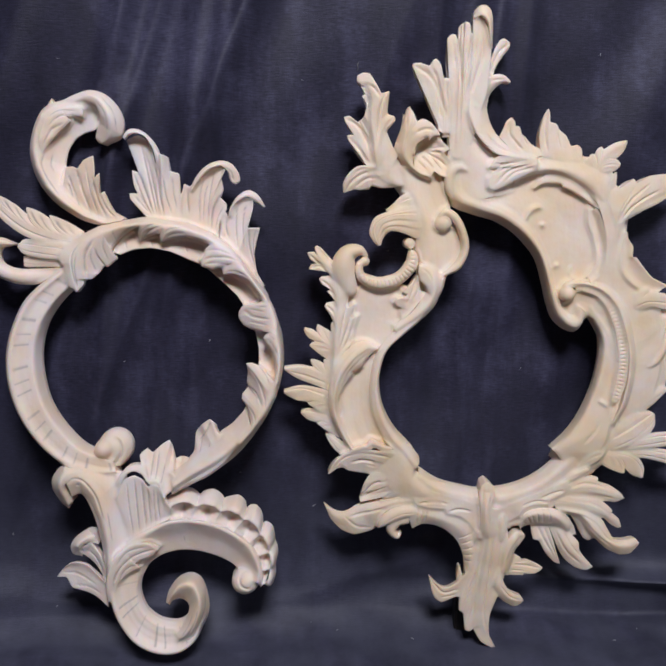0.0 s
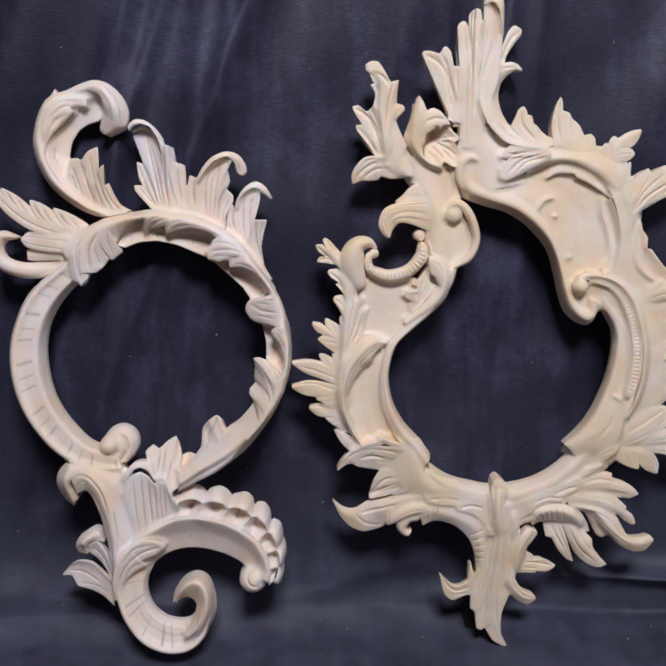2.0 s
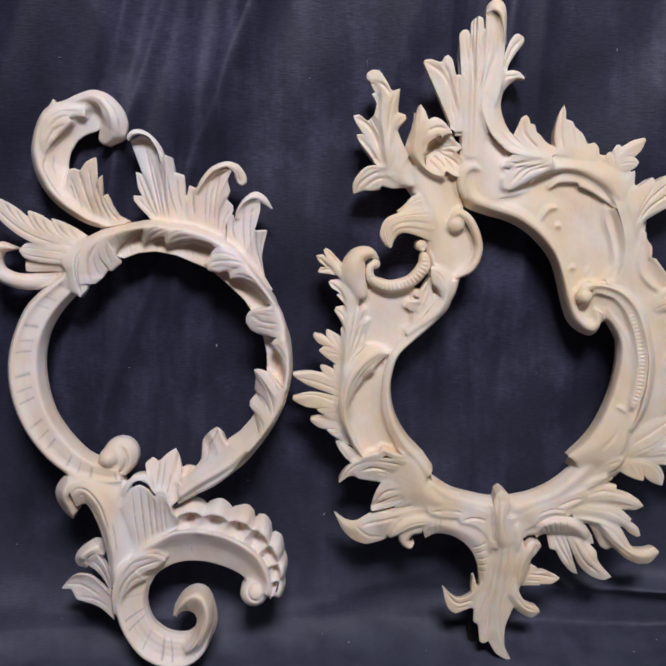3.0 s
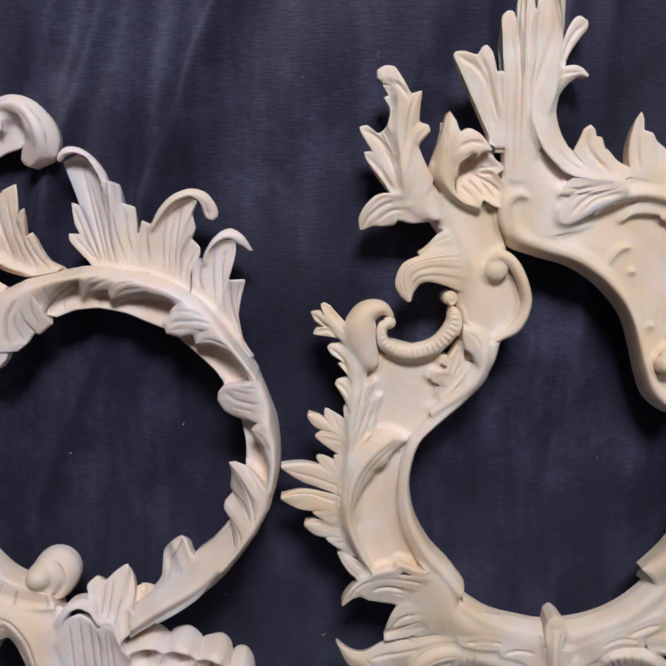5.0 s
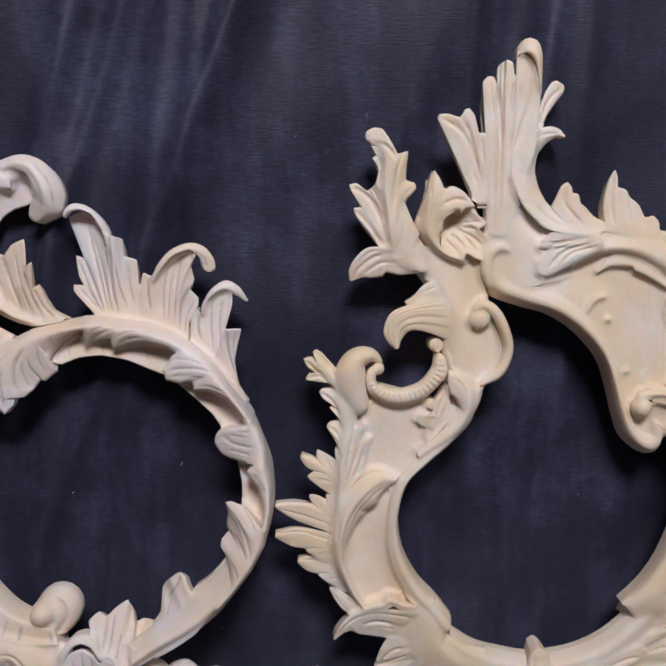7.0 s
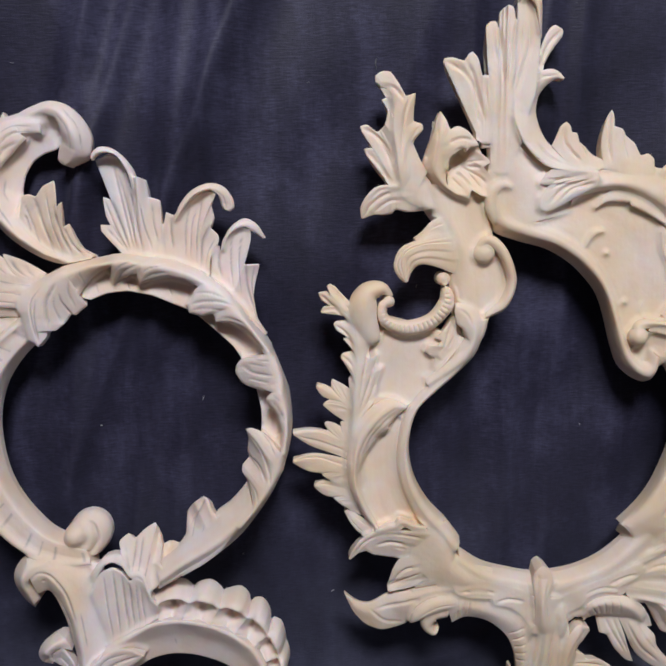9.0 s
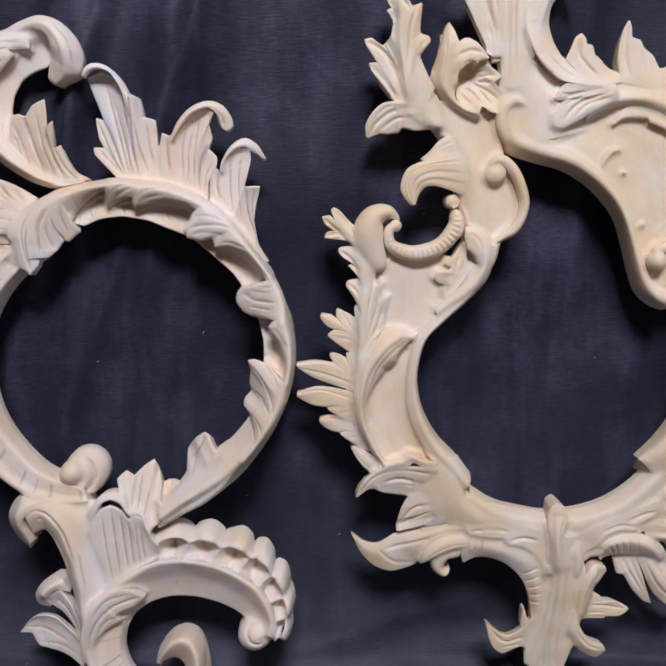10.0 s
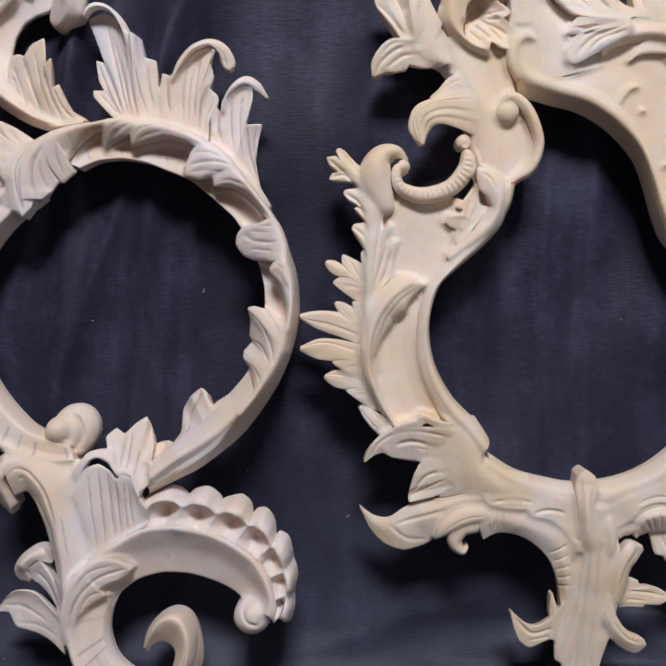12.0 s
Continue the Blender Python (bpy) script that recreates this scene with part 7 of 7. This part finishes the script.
    sheet("acanthus_leaf", [([(60.5, 158.1), (79.0, 163.7), (93.2, 164.9), (114.8, 159.5), (132.7, 152.6)], (17, 20, 21, 20, 15)), ([(66.1, 163.7), (82.1, 174.2), (96.4, 176.7), (105.2, 175.1), (104.6, 170.8), (120.0, 164.7), (129.1, 157.9), (132.7, 153.1)], (15, 16, 17, 17, 17, 17, 16, 15))], w, p, cuts=[([(73.4, 165.8), (94.1, 170.2), (115.4, 163.9)], 1.6, 1.5), ([(77.7, 162.2), (98.5, 164.9), (124.1, 157.1)], 1.4, 1.1)], thick=9, tight=0.2, cut_dark=0.1)
    sheet("acanthus_leaf", [([(60.5, 158.1), (79.0, 163.7), (93.2, 164.9), (114.8, 159.5), (132.7, 152.6)], (17, 20, 21, 20, 15)), ([(66.6, 146.3), (91.4, 151.5), (110.4, 151.2), (123.2, 148.6), (132.3, 151.8)], (15, 16, 16, 16, 15))], w, p, cuts=[([(82.0, 157.7), (103.0, 157.8), (123.4, 153.2)], 1.4, 1.2)], thick=9, tight=0.2, cut_dark=0.1)
    sheet("acanthus_leaf", [([(60.4, 153.3), (89.3, 149.0), (111.0, 139.2), (130.2, 123.4)], (18, 22, 21, 16)), ([(67.6, 158.7), (94.3, 156.4), (107.9, 152.9), (120.6, 141.2), (118.5, 139.9), (127.7, 131.8), (130.6, 124.2)], (17, 19, 19, 18, 18, 17, 16))], w, p, cuts=[([(73.4, 154.1), (98.7, 149.7), (121.3, 135.0)], 1.6, 1.5)], thick=9, tight=0.2, cut_dark=0.1)
    sheet("acanthus_leaf", [([(60.4, 153.3), (89.3, 149.0), (111.0, 139.2), (130.2, 123.4)], (18, 22, 21, 16)), ([(63.9, 145.0), (86.9, 138.0), (104.0, 133.0), (111.6, 133.6), (119.5, 126.4), (126.4, 122.2), (129.8, 122.5)], (17, 18, 18, 18, 17, 16, 16))], w, p, cuts=[([(77.9, 145.3), (99.1, 140.2), (120.7, 128.0)], 1.4, 1.2)], thick=9, tight=0.2, cut_dark=0.1)
    sheet("curled_leaf", [([(65.9, 146.7), (92.7, 143.9), (109.5, 133.2), (116.3, 122.5), (123.9, 111.2), (135.1, 109.5), (144.4, 110.9), (149.4, 106.3)], (17, 19, 19, 18, 17, 17, 17, 16)), ([(65.6, 145.3), (88.4, 139.9), (100.4, 124.7), (113.5, 112.4), (126.9, 105.3), (138.0, 104.0), (148.5, 105.9)], (18, 23, 24, 23, 22, 21, 17)), ([(64.3, 142.0), (84.4, 137.7), (95.1, 122.4), (105.2, 111.5), (116.3, 100.9), (129.4, 94.2), (140.5, 94.6), (149.0, 104.1)], (16, 18, 18, 17, 17, 17, 16, 16))], w, p, cuts=[([(81.8, 142.9), (101.2, 130.9), (116.7, 112.8), (133.9, 107.7)], 1.5, 1.3), ([(86.2, 138.8), (103.8, 118.6), (121.4, 103.8)], 1.4, 1.1)], thick=9, tight=0.2, cut_dark=0.1)
    sheet("leaf_lobe", [([(63.6, 142.8), (81.0, 141.2), (94.1, 126.0), (104.6, 112.9)], (18, 20, 18, 15)), ([(64.3, 140.7), (79.6, 136.7), (88.0, 123.3), (93.0, 112.5), (99.1, 108.7), (105.0, 111.1)], (15, 15, 14, 13, 13, 13))], w, p, cuts=[([(74.9, 139.9), (87.9, 131.5), (97.9, 113.6)], 1.5, 1.4)], thick=9, tight=0.2, cut_dark=0.1)
    # leaves on the far flank
    frond("leaf_lobe", [(111.5, 203.1), (138.2, 217.6), (150.5, 226.6), (158.8, 237.3)], (16, 20, 19, 16), sa=[(117.6, 222.8), (138.0, 237.5), (148.8, 240.6)], sb=[(122.7, 200.5), (147.6, 212.6), (159.8, 223.7)], lines=(0.4,), **leafy)
    frond("leaf_lobe", [(111.9, 201.9), (143.3, 208.6), (168.5, 212.1), (194.9, 212.1)], (14, 19, 18, 15), sa=[(122.7, 210.4), (147.9, 216.6), (175.3, 218.3)], sb=[(123.2, 200.2), (148.6, 202.4), (176.1, 204.4)], lines=(0.4,), **leafy)
    frond("leaf_lobe", [(112.5, 199.8), (148.6, 198.6), (174.4, 192.6), (197.2, 182.3)], (13, 17, 16, 14), sa=[(123.5, 202.8), (153.2, 203.1), (180.0, 198.0)], sb=[(123.8, 196.3), (153.8, 191.8), (179.9, 184.1)], lines=(0.4,), **leafy)
    frond("leaf_lobe", [(107.9, 199.3), (131.5, 194.2), (143.7, 185.2), (150.7, 172.3)], (15, 18, 17, 14), sa=[(123.3, 201.8), (143.1, 195.1), (152.2, 182.7)], b=[(104.6, 190.6), (132.0, 177.2), (131.8, 183.3)], lines=(0.4,), **leafy)
    frond("leaf_lobe", [(114.0, 214.3), (132.0, 237.2), (148.3, 249.4), (172.8, 261.4)], (14, 17, 16, 13), sa=[(122.3, 232.8), (138.3, 251.4), (158.8, 262.6)], sb=[(123.1, 213.5), (141.3, 232.2), (161.6, 248.6)], lines=(0.4,), **leafy)
    # big C-scroll of the far side
    first_rail = ([(79.2, 341.7), (93.1, 330.4), (101.4, 316.8), (103.6, 304.5), (102.2, 285.9), (97.3, 263.2), (87.5, 238.5), (74.0, 219.3), (58.8, 204.7)], (10, 10, 10, 10, 10, 10, 11, 12, 14))
    second_rail = ([(76.9, 345.2), (90.7, 336.3), (101.9, 320.9), (105.8, 305.8), (104.9, 287.5), (99.6, 265.0), (89.5, 240.6), (76.5, 220.2), (60.6, 203.3)], (15, 17, 18, 18, 18, 18, 19, 18, 15))
    third_rail = ([(76.0, 350.6), (89.9, 346.4), (106.0, 330.0), (113.8, 307.5), (114.7, 287.0), (109.9, 264.7), (100.9, 244.9), (89.6, 219.6), (65.0, 198.8)], (16, 17, 17, 17, 17, 18, 21, 22, 16))
    fourth_rail = ([(73.3, 360.0), (86.7, 357.1), (96.1, 353.7), (106.6, 343.9), (115.3, 330.0), (121.2, 307.7), (122.9, 287.2), (119.7, 266.7), (114.0, 246.1), (113.7, 225.2), (107.4, 205.1), (87.4, 192.4), (71.0, 188.5)], (18, 19, 19, 19, 19, 19, 19, 19, 19, 19, 19, 17, 14))
    sheet("scroll_cove", [first_rail, second_rail, third_rail, fourth_rail], w, p, cuts=[([(88.5, 211.9), (99.7, 223.8), (103.5, 232.1)], 1.6, 1.5), ([(90.9, 215.2), (98.0, 223.4)], 1.2, 0.8)], thick=18, tight=0.0, cut_dark=0.1)
    first_rail = ([(61.8, 358.8), (64.4, 365.8), (71.9, 369.0), (86.0, 367.1), (106.4, 360.3), (123.3, 341.6), (133.1, 307.5), (135.2, 287.1), (133.3, 266.6), (128.1, 245.7), (118.9, 227.8)], (19, 19, 20, 20, 20, 20, 20, 20, 20, 19, 17))
    second_rail = ([(63.3, 358.5), (65.2, 364.2), (70.7, 366.5), (83.9, 366.0), (101.3, 359.0), (116.4, 341.3), (126.3, 309.1), (128.5, 288.9), (127.0, 268.3), (122.2, 247.7), (116.8, 230.4)], (23, 24, 25, 25, 25, 25, 25, 25, 25, 24, 20))
    third_rail = ([(67.1, 356.4), (69.8, 361.2), (73.4, 362.4), (86.2, 362.9), (100.9, 356.3), (115.4, 338.9), (125.7, 308.1), (127.8, 287.7), (125.9, 267.2), (121.4, 247.2), (116.3, 231.6)], (20, 21, 22, 22, 22, 22, 22, 22, 22, 21, 18))
    sheet("scroll_lip", [first_rail, second_rail, third_rail], w, p, cuts=[], thick=18, tight=0.0, cut_dark=0.1)
    stroke("rope_scroll", [(74.5, 361.3), (84.8, 360.7), (97.0, 356.5), (108.2, 345.2), (116.7, 326.3), (121.1, 308.9), (122.8, 288.6), (120.5, 268.3), (114.8, 248.7)], (2.5, 4, 4.8, 5.2, 5.2, 5, 5, 5, 3.5), 22, 5, w, p, shape="flat", ticks=38, cut=1.6, ends=(0.08, 0.08), thick=18)
    bulb("volute_eye", (66.7, 356.3), 7.2, 20, 8, w, p)
    stroke("leaf_lip", [(101.1, 252.2), (106.1, 250.0), (111.2, 245.3)], (1.5, 2.4, 1.5), 20, 4, w, p, ends=(0.3, 0.3))
    sheet("leaf_fold", [([(84.7, 187.4), (92.7, 198.0), (103.8, 203.9), (109.7, 201.7)], (17, 19, 20, 19)), ([(84.3, 183.6), (95.6, 187.3), (106.2, 194.1), (109.7, 200.0)], (16, 18, 19, 19))], w, p, cuts=[([(88.0, 190.5), (96.9, 196.5), (106.8, 199.6)], 1.5, 1.4), ([(89.8, 187.8), (99.2, 192.6), (107.8, 196.6)], 1.2, 1.0)], thick=10, tight=0.1, cut_dark=0.1)
    sheet("leaf_fold", [([(63.1, 170.1), (78.8, 179.2), (92.0, 185.5), (95.4, 183.4)], (17, 19, 20, 19)), ([(63.6, 165.4), (75.3, 170.9), (89.3, 178.5), (95.0, 182.1)], (16, 18, 19, 19))], w, p, cuts=[([(67.8, 172.3), (80.9, 178.3), (93.3, 182.2)], 1.5, 1.4)], thick=10, tight=0.1, cut_dark=0.1)
    eye("volute_ground", (82.6, 345.6), 15, 15, 3, w, p)
    # arch over the upper field
    sheet("arch_band", [([(16.4, 457.3), (24.9, 463.6), (44.4, 467.1), (60.2, 464.3), (78.2, 454.9), (89.4, 443.2), (97.0, 430.7)], (16, 16, 16, 16, 16, 16, 16)), ([(14.9, 463.2), (24.9, 469.1), (42.0, 471.9), (61.5, 470.1), (81.4, 460.8), (94.8, 447.7), (102.6, 430.7)], (21, 22, 23, 23, 23, 22, 18)), ([(18.1, 477.0), (30.9, 481.4), (48.4, 484.9), (74.0, 483.9), (99.5, 475.9), (111.8, 457.5), (116.2, 430.4)], (14, 14, 14, 14, 15, 16, 14))], w, p, cuts=[], thick=18, tight=0.0, cut_dark=0.1)
    sheet("arch_band", [([(87.6, 450.1), (97.6, 427.0), (102.5, 405.6), (102.0, 388.1), (98.2, 373.2), (89.6, 365.3)], (20, 21, 21, 21, 20, 19)), ([(98.3, 457.6), (106.6, 430.7), (110.0, 407.4), (111.4, 383.8), (111.3, 366.1), (115.6, 352.0)], (20, 20, 20, 19, 19, 18)), ([(108.7, 465.2), (118.2, 438.1), (122.6, 412.8), (123.7, 387.3), (129.5, 367.4), (138.6, 347.2)], (15, 16, 16, 16, 16, 16))], w, p, cuts=[], thick=18, tight=0.0, cut_dark=0.1)
    sheet("field_hollow", [([(84.7, 434.8), (86.0, 421.3), (90.5, 409.5), (94.3, 393.8), (93.6, 382.0), (86.5, 372.2)], (16.5, 16.5, 16.5, 16.5, 16.5, 16)), ([(89.7, 434.0), (93.9, 422.2), (98.8, 406.5), (100.2, 390.8), (97.3, 377.8), (88.6, 369.1)], (16, 14.5, 14, 14, 14.5, 17)), ([(92.9, 435.5), (98.1, 423.9), (102.9, 404.9), (102.4, 388.1), (98.6, 373.5), (89.6, 365.7)], (20, 21, 21, 21, 20, 19))], w, p, cuts=[], thick=10, tight=0.0, cut_dark=0.1)
    stroke("hook_lip", [(99.9, 379.4), (96.3, 371.6), (88.4, 367.0), (79.6, 368.0), (72.6, 371.3), (70.4, 376.9), (73.5, 381.9)], (1.5, 2.2, 2.6, 2.4, 2, 1.6, 0.8), (18, 17, 16, 15.5, 15, 15, 15), 3, w, p, ends=(0.2, 0.4))
    sheet("field_leaf", [([(35.3, 455.1), (44.1, 466.0), (55.9, 465.8), (67.0, 461.1)], (16, 17, 17, 17)), ([(35.5, 454.3), (44.0, 458.0), (55.6, 457.8), (65.3, 456.5)], (16.5, 18, 18.5, 18))], w, p, cuts=[], thick=4, tight=0.0, cut_dark=0.1)
    sheet("field_leaf", [([(55.9, 465.8), (68.6, 461.1), (81.9, 451.7), (94.9, 435.4)], (17, 17, 17, 17)), ([(61.4, 454.3), (71.4, 449.6), (82.9, 442.5), (94.1, 434.7)], (19, 19, 18.5, 17))], w, p, cuts=[], thick=4, tight=0.0, cut_dark=0.1)
    stroke("hook_lip", [(27.0, 425.0), (30.0, 431.1), (34.6, 435.6), (41.6, 436.7)], (1.4, 2.2, 2.4, 1.0), 17, 4, w, p, ends=(0.2, 0.3))
    bulb("field_chip", (57.5, 382.6), 1.7, 16, 1.5, w, p)
    bulb("field_chip", (43.3, 420.1), 1.2, 16.5, 1.0, w, p)
    sheet("acanthus_leaf", [([(34.2, 481.4), (35.4, 475.7), (33.4, 468.4)], (24, 25, 23)), ([(27.6, 482.7), (11.1, 481.4), (-0.7, 483.4), (-6.5, 478.1), (-9.1, 472.1), (-0.2, 473.6), (-4.8, 469.4), (-9.8, 462.3), (-9.9, 455.0), (-4.3, 452.4), (3.8, 456.0), (9.3, 464.0), (9.7, 459.4), (13.5, 460.4), (19.0, 466.1), (32.3, 469.3)], (22, 23, 23, 23, 22, 22, 23, 23, 22, 21, 22, 22, 22, 22, 22))], w, p, cuts=[([(27.3, 479.3), (9.7, 477.1), (-5.8, 471.7)], 2.2, 2.2), ([(28.2, 475.8), (9.8, 469.9), (-2.7, 458.6)], 2.2, 2.2), ([(28.9, 472.3), (14.8, 468.6), (6.1, 460.7)], 2.0, 1.9), ([(26.4, 477.6), (8.3, 473.4), (-4.9, 467.3)], 1.4, 1.0)], thick=12, tight=0.25, cut_dark=0.1)
    sheet("acanthus_leaf", [([(13.8, 486.1), (28.3, 480.9), (43.8, 484.5)], (19, 20, 18)), ([(1.2, 500.6), (4.9, 508.0), (7.8, 514.7), (12.1, 517.5), (14.8, 514.6), (15.5, 510.3), (19.7, 509.1), (21.9, 503.0), (24.9, 500.6), (31.5, 493.8), (43.0, 486.9)], (16, 17, 18, 18, 17, 17, 16, 16, 16, 16, 16))], w, p, cuts=[([(10.5, 513.0), (11.5, 501.5), (24.2, 485.9)], 2.2, 2.2), ([(19.1, 507.6), (27.7, 491.6)], 1.4, 1.0)], thick=10, tight=0.25, cut_dark=0.1)
    sheet("acanthus_leaf", [([(39.0, 482.6), (56.5, 477.9), (78.0, 471.5)], (19, 20, 19)), ([(39.4, 486.4), (37.9, 498.6), (38.6, 507.2), (41.6, 518.6), (45.7, 525.1), (47.2, 521.4), (47.2, 513.9), (53.7, 511.2), (56.4, 506.8), (63.4, 500.9), (68.2, 492.1), (74.1, 492.8), (78.1, 488.9), (79.0, 480.1)], (16, 16, 17, 18, 18, 17, 16, 16, 16, 16, 16, 16, 16))], w, p, cuts=[([(44.7, 521.4), (43.4, 504.2), (45.0, 486.8)], 2.0, 1.8), ([(54.0, 505.4), (57.4, 489.4)], 1.2, 0.7)], thick=10, tight=0.25, cut_dark=0.1)
    frond("acanthus_leaf", [(90.6, 454.7), (93.9, 473.1), (101.3, 484.4), (119.9, 494.9)], (18, 22, 22, 18), a=[(78.8, 468.3), (86.1, 485.1), (89.3, 483.1), (94.6, 491.5), (97.9, 488.4)], b=[(105.4, 448.7), (111.6, 466.0), (105.1, 467.6), (114.0, 474.9), (109.4, 479.8)], lines=(0.45,), **leafy)
    sheet("acanthus_leaf", [([(97.9, 451.9), (105.4, 430.9), (114.1, 409.6)], (20, 21, 19)), ([(101.3, 454.9), (106.0, 465.0), (111.0, 467.6), (111.3, 453.2), (115.2, 452.4), (127.3, 461.7), (131.1, 457.0), (142.2, 464.1), (161.7, 466.0), (179.8, 464.9), (161.3, 445.1), (147.1, 436.6), (134.0, 436.0), (136.6, 431.4), (126.4, 428.5), (119.7, 419.0), (114.9, 409.5)], (19, 18, 17, 18, 18, 18, 18, 18, 18, 17, 17, 17, 17, 17, 17, 18))], w, p, cuts=[([(114.0, 423.0), (123.1, 440.1), (142.0, 456.8)], 1.8, 1.7), ([(116.7, 424.9), (129.1, 438.1), (150.2, 450.2)], 2.0, 1.9), ([(104.2, 440.4), (103.8, 451.8), (108.7, 465.4)], 1.6, 1.3), ([(112.1, 421.2), (117.4, 436.4), (128.4, 455.2)], 1.3, 0.8)], thick=9, tight=0.3, cut_dark=0.1)
    sheet("acanthus_leaf", [([(120.7, 413.2), (116.9, 399.8), (115.8, 386.3), (119.9, 373.7), (131.2, 362.4), (147.8, 353.8)], (18, 19, 20, 20, 19, 17)), ([(123.2, 411.3), (123.4, 397.6), (124.8, 383.9), (130.8, 373.2), (141.3, 363.9), (156.2, 356.7)], (18, 17, 17, 17, 17, 16)), ([(123.5, 413.2), (124.1, 407.1), (128.8, 399.7), (128.4, 390.0), (132.4, 389.1), (139.6, 379.9), (149.3, 369.8), (165.5, 362.1)], (18, 20, 21, 21, 21, 20, 19, 17))], w, p, cuts=[], thick=12, tight=0.2, cut_dark=0.1)
    frond("leaf_lobe", [(126.7, 340.5), (139.3, 350.0), (153.6, 351.3), (172.2, 348.5)], (18, 23, 23, 19), a=[(129.8, 349.5), (143.6, 360.1), (147.1, 356.8)], sb=[(134.5, 336.1), (148.6, 342.2), (165.3, 339.4)], lines=(0.4, 0.7), thick=14, **leafy)
    stroke("shell_lip", [(143.7, 281.9), (158.7, 289.8), (168.7, 313.6), (170.7, 338.2)], (2, 4, 4, 3), 15, 6, w, p, ends=(0.25, 0.15))
    return p


for carved in (round_carving(), rocaille_carving()):
    ease_joints(carved)


# a near-black block set behind the right carving's foot
NEAR_BLACK = plain("near_black", (0.012, 0.009, 0.008), (0.03, 0.022, 0.018), 40, 0.7)
box("foot_block", (0.168, 0.688, 0.0), (0.196, 0.704, 0.044), NEAR_BLACK, "thing", "small near-black block behind the carving's foot", "block", 0.002)


# ---- lint on the cloth ----
def lint(x, up, length, turn, thickness=0.00035, label="tiny pale fleck of lint on the black cloth"):
    """A short crooked fibre lying on the cloth."""
    bm = bmesh.new()
    rng = random.Random(int(x * 7919 + up * 104729))
    steps = 7
    px, py, a, rings = 0.0, 0.0, 0.0, []
    for k in range(steps):
        r = thickness * (1 - 0.6 * abs(2 * k / (steps - 1) - 1))
        rings.append([bm.verts.new((px + r * math.cos(q) * math.sin(a), py + r * math.cos(q) * math.cos(a), r * (1 + math.sin(q)))) for q in (0.0, 1.57, 3.14, 4.71)])
        a += rng.uniform(-0.5, 0.5)
        px, py = px + length / steps * math.cos(a), py + length / steps * math.sin(a)
    for r0, r1 in zip(rings, rings[1:]):
        for k in range(4):
            bm.faces.new((r0[k], r0[(k + 1) % 4], r1[(k + 1) % 4], r1[k]))
    bm.faces.new(rings[0])
    bm.faces.new(rings[-1][::-1])
    me = bpy.data.meshes.new("lint")
    bm.to_mesh(me)
    bm.free()
    me.materials.append(FLUFF if thickness > 0.0005 else LINT)
    ob = new("lint", me)
    y, z, ny, nz = (float(k) for k in drape_profile(np.array(up)))
    d = float(drape_folds(np.array(x), np.array(up))) + 0.0003
    ob.matrix_world = pose(x, y + ny * d, z + nz * d, math.degrees(math.atan2(-ny, nz)), 0, 0) @ pose(0, 0, 0, 0, 0, turn)
    return tagged(ob, label, "lint", "lint flecks")


for x, up, length, turn in ((-0.075, 0.335, 0.004, 60), (-0.158, 0.318, 0.003, 10), (0.024, 0.158, 0.004, 35), (-0.280, 0.139, 0.003, 80), (-0.237, 0.065, 0.0025, 20), (0.045, 0.02, 0.003, 15), (0.122, 0.012, 0.0035, 5), (0.02, 0.03, 0.002, 70), (0.33, 0.0, 0.003, 40), (0.36, 0.012, 0.0022, 100), (0.10, 0.42, 0.003, 30), (0.235, 0.30, 0.002, 60), (-0.05, 0.20, 0.002, 10), (-0.20, 0.60, 0.003, 45), (0.02, 0.58, 0.002, 20), (0.30, 0.60, 0.003, 75)):
    lint(x, up, length, turn)
lint(0.072, 0.588, 0.013, 84, 0.0006, "long pale thread stuck to the black cloth")
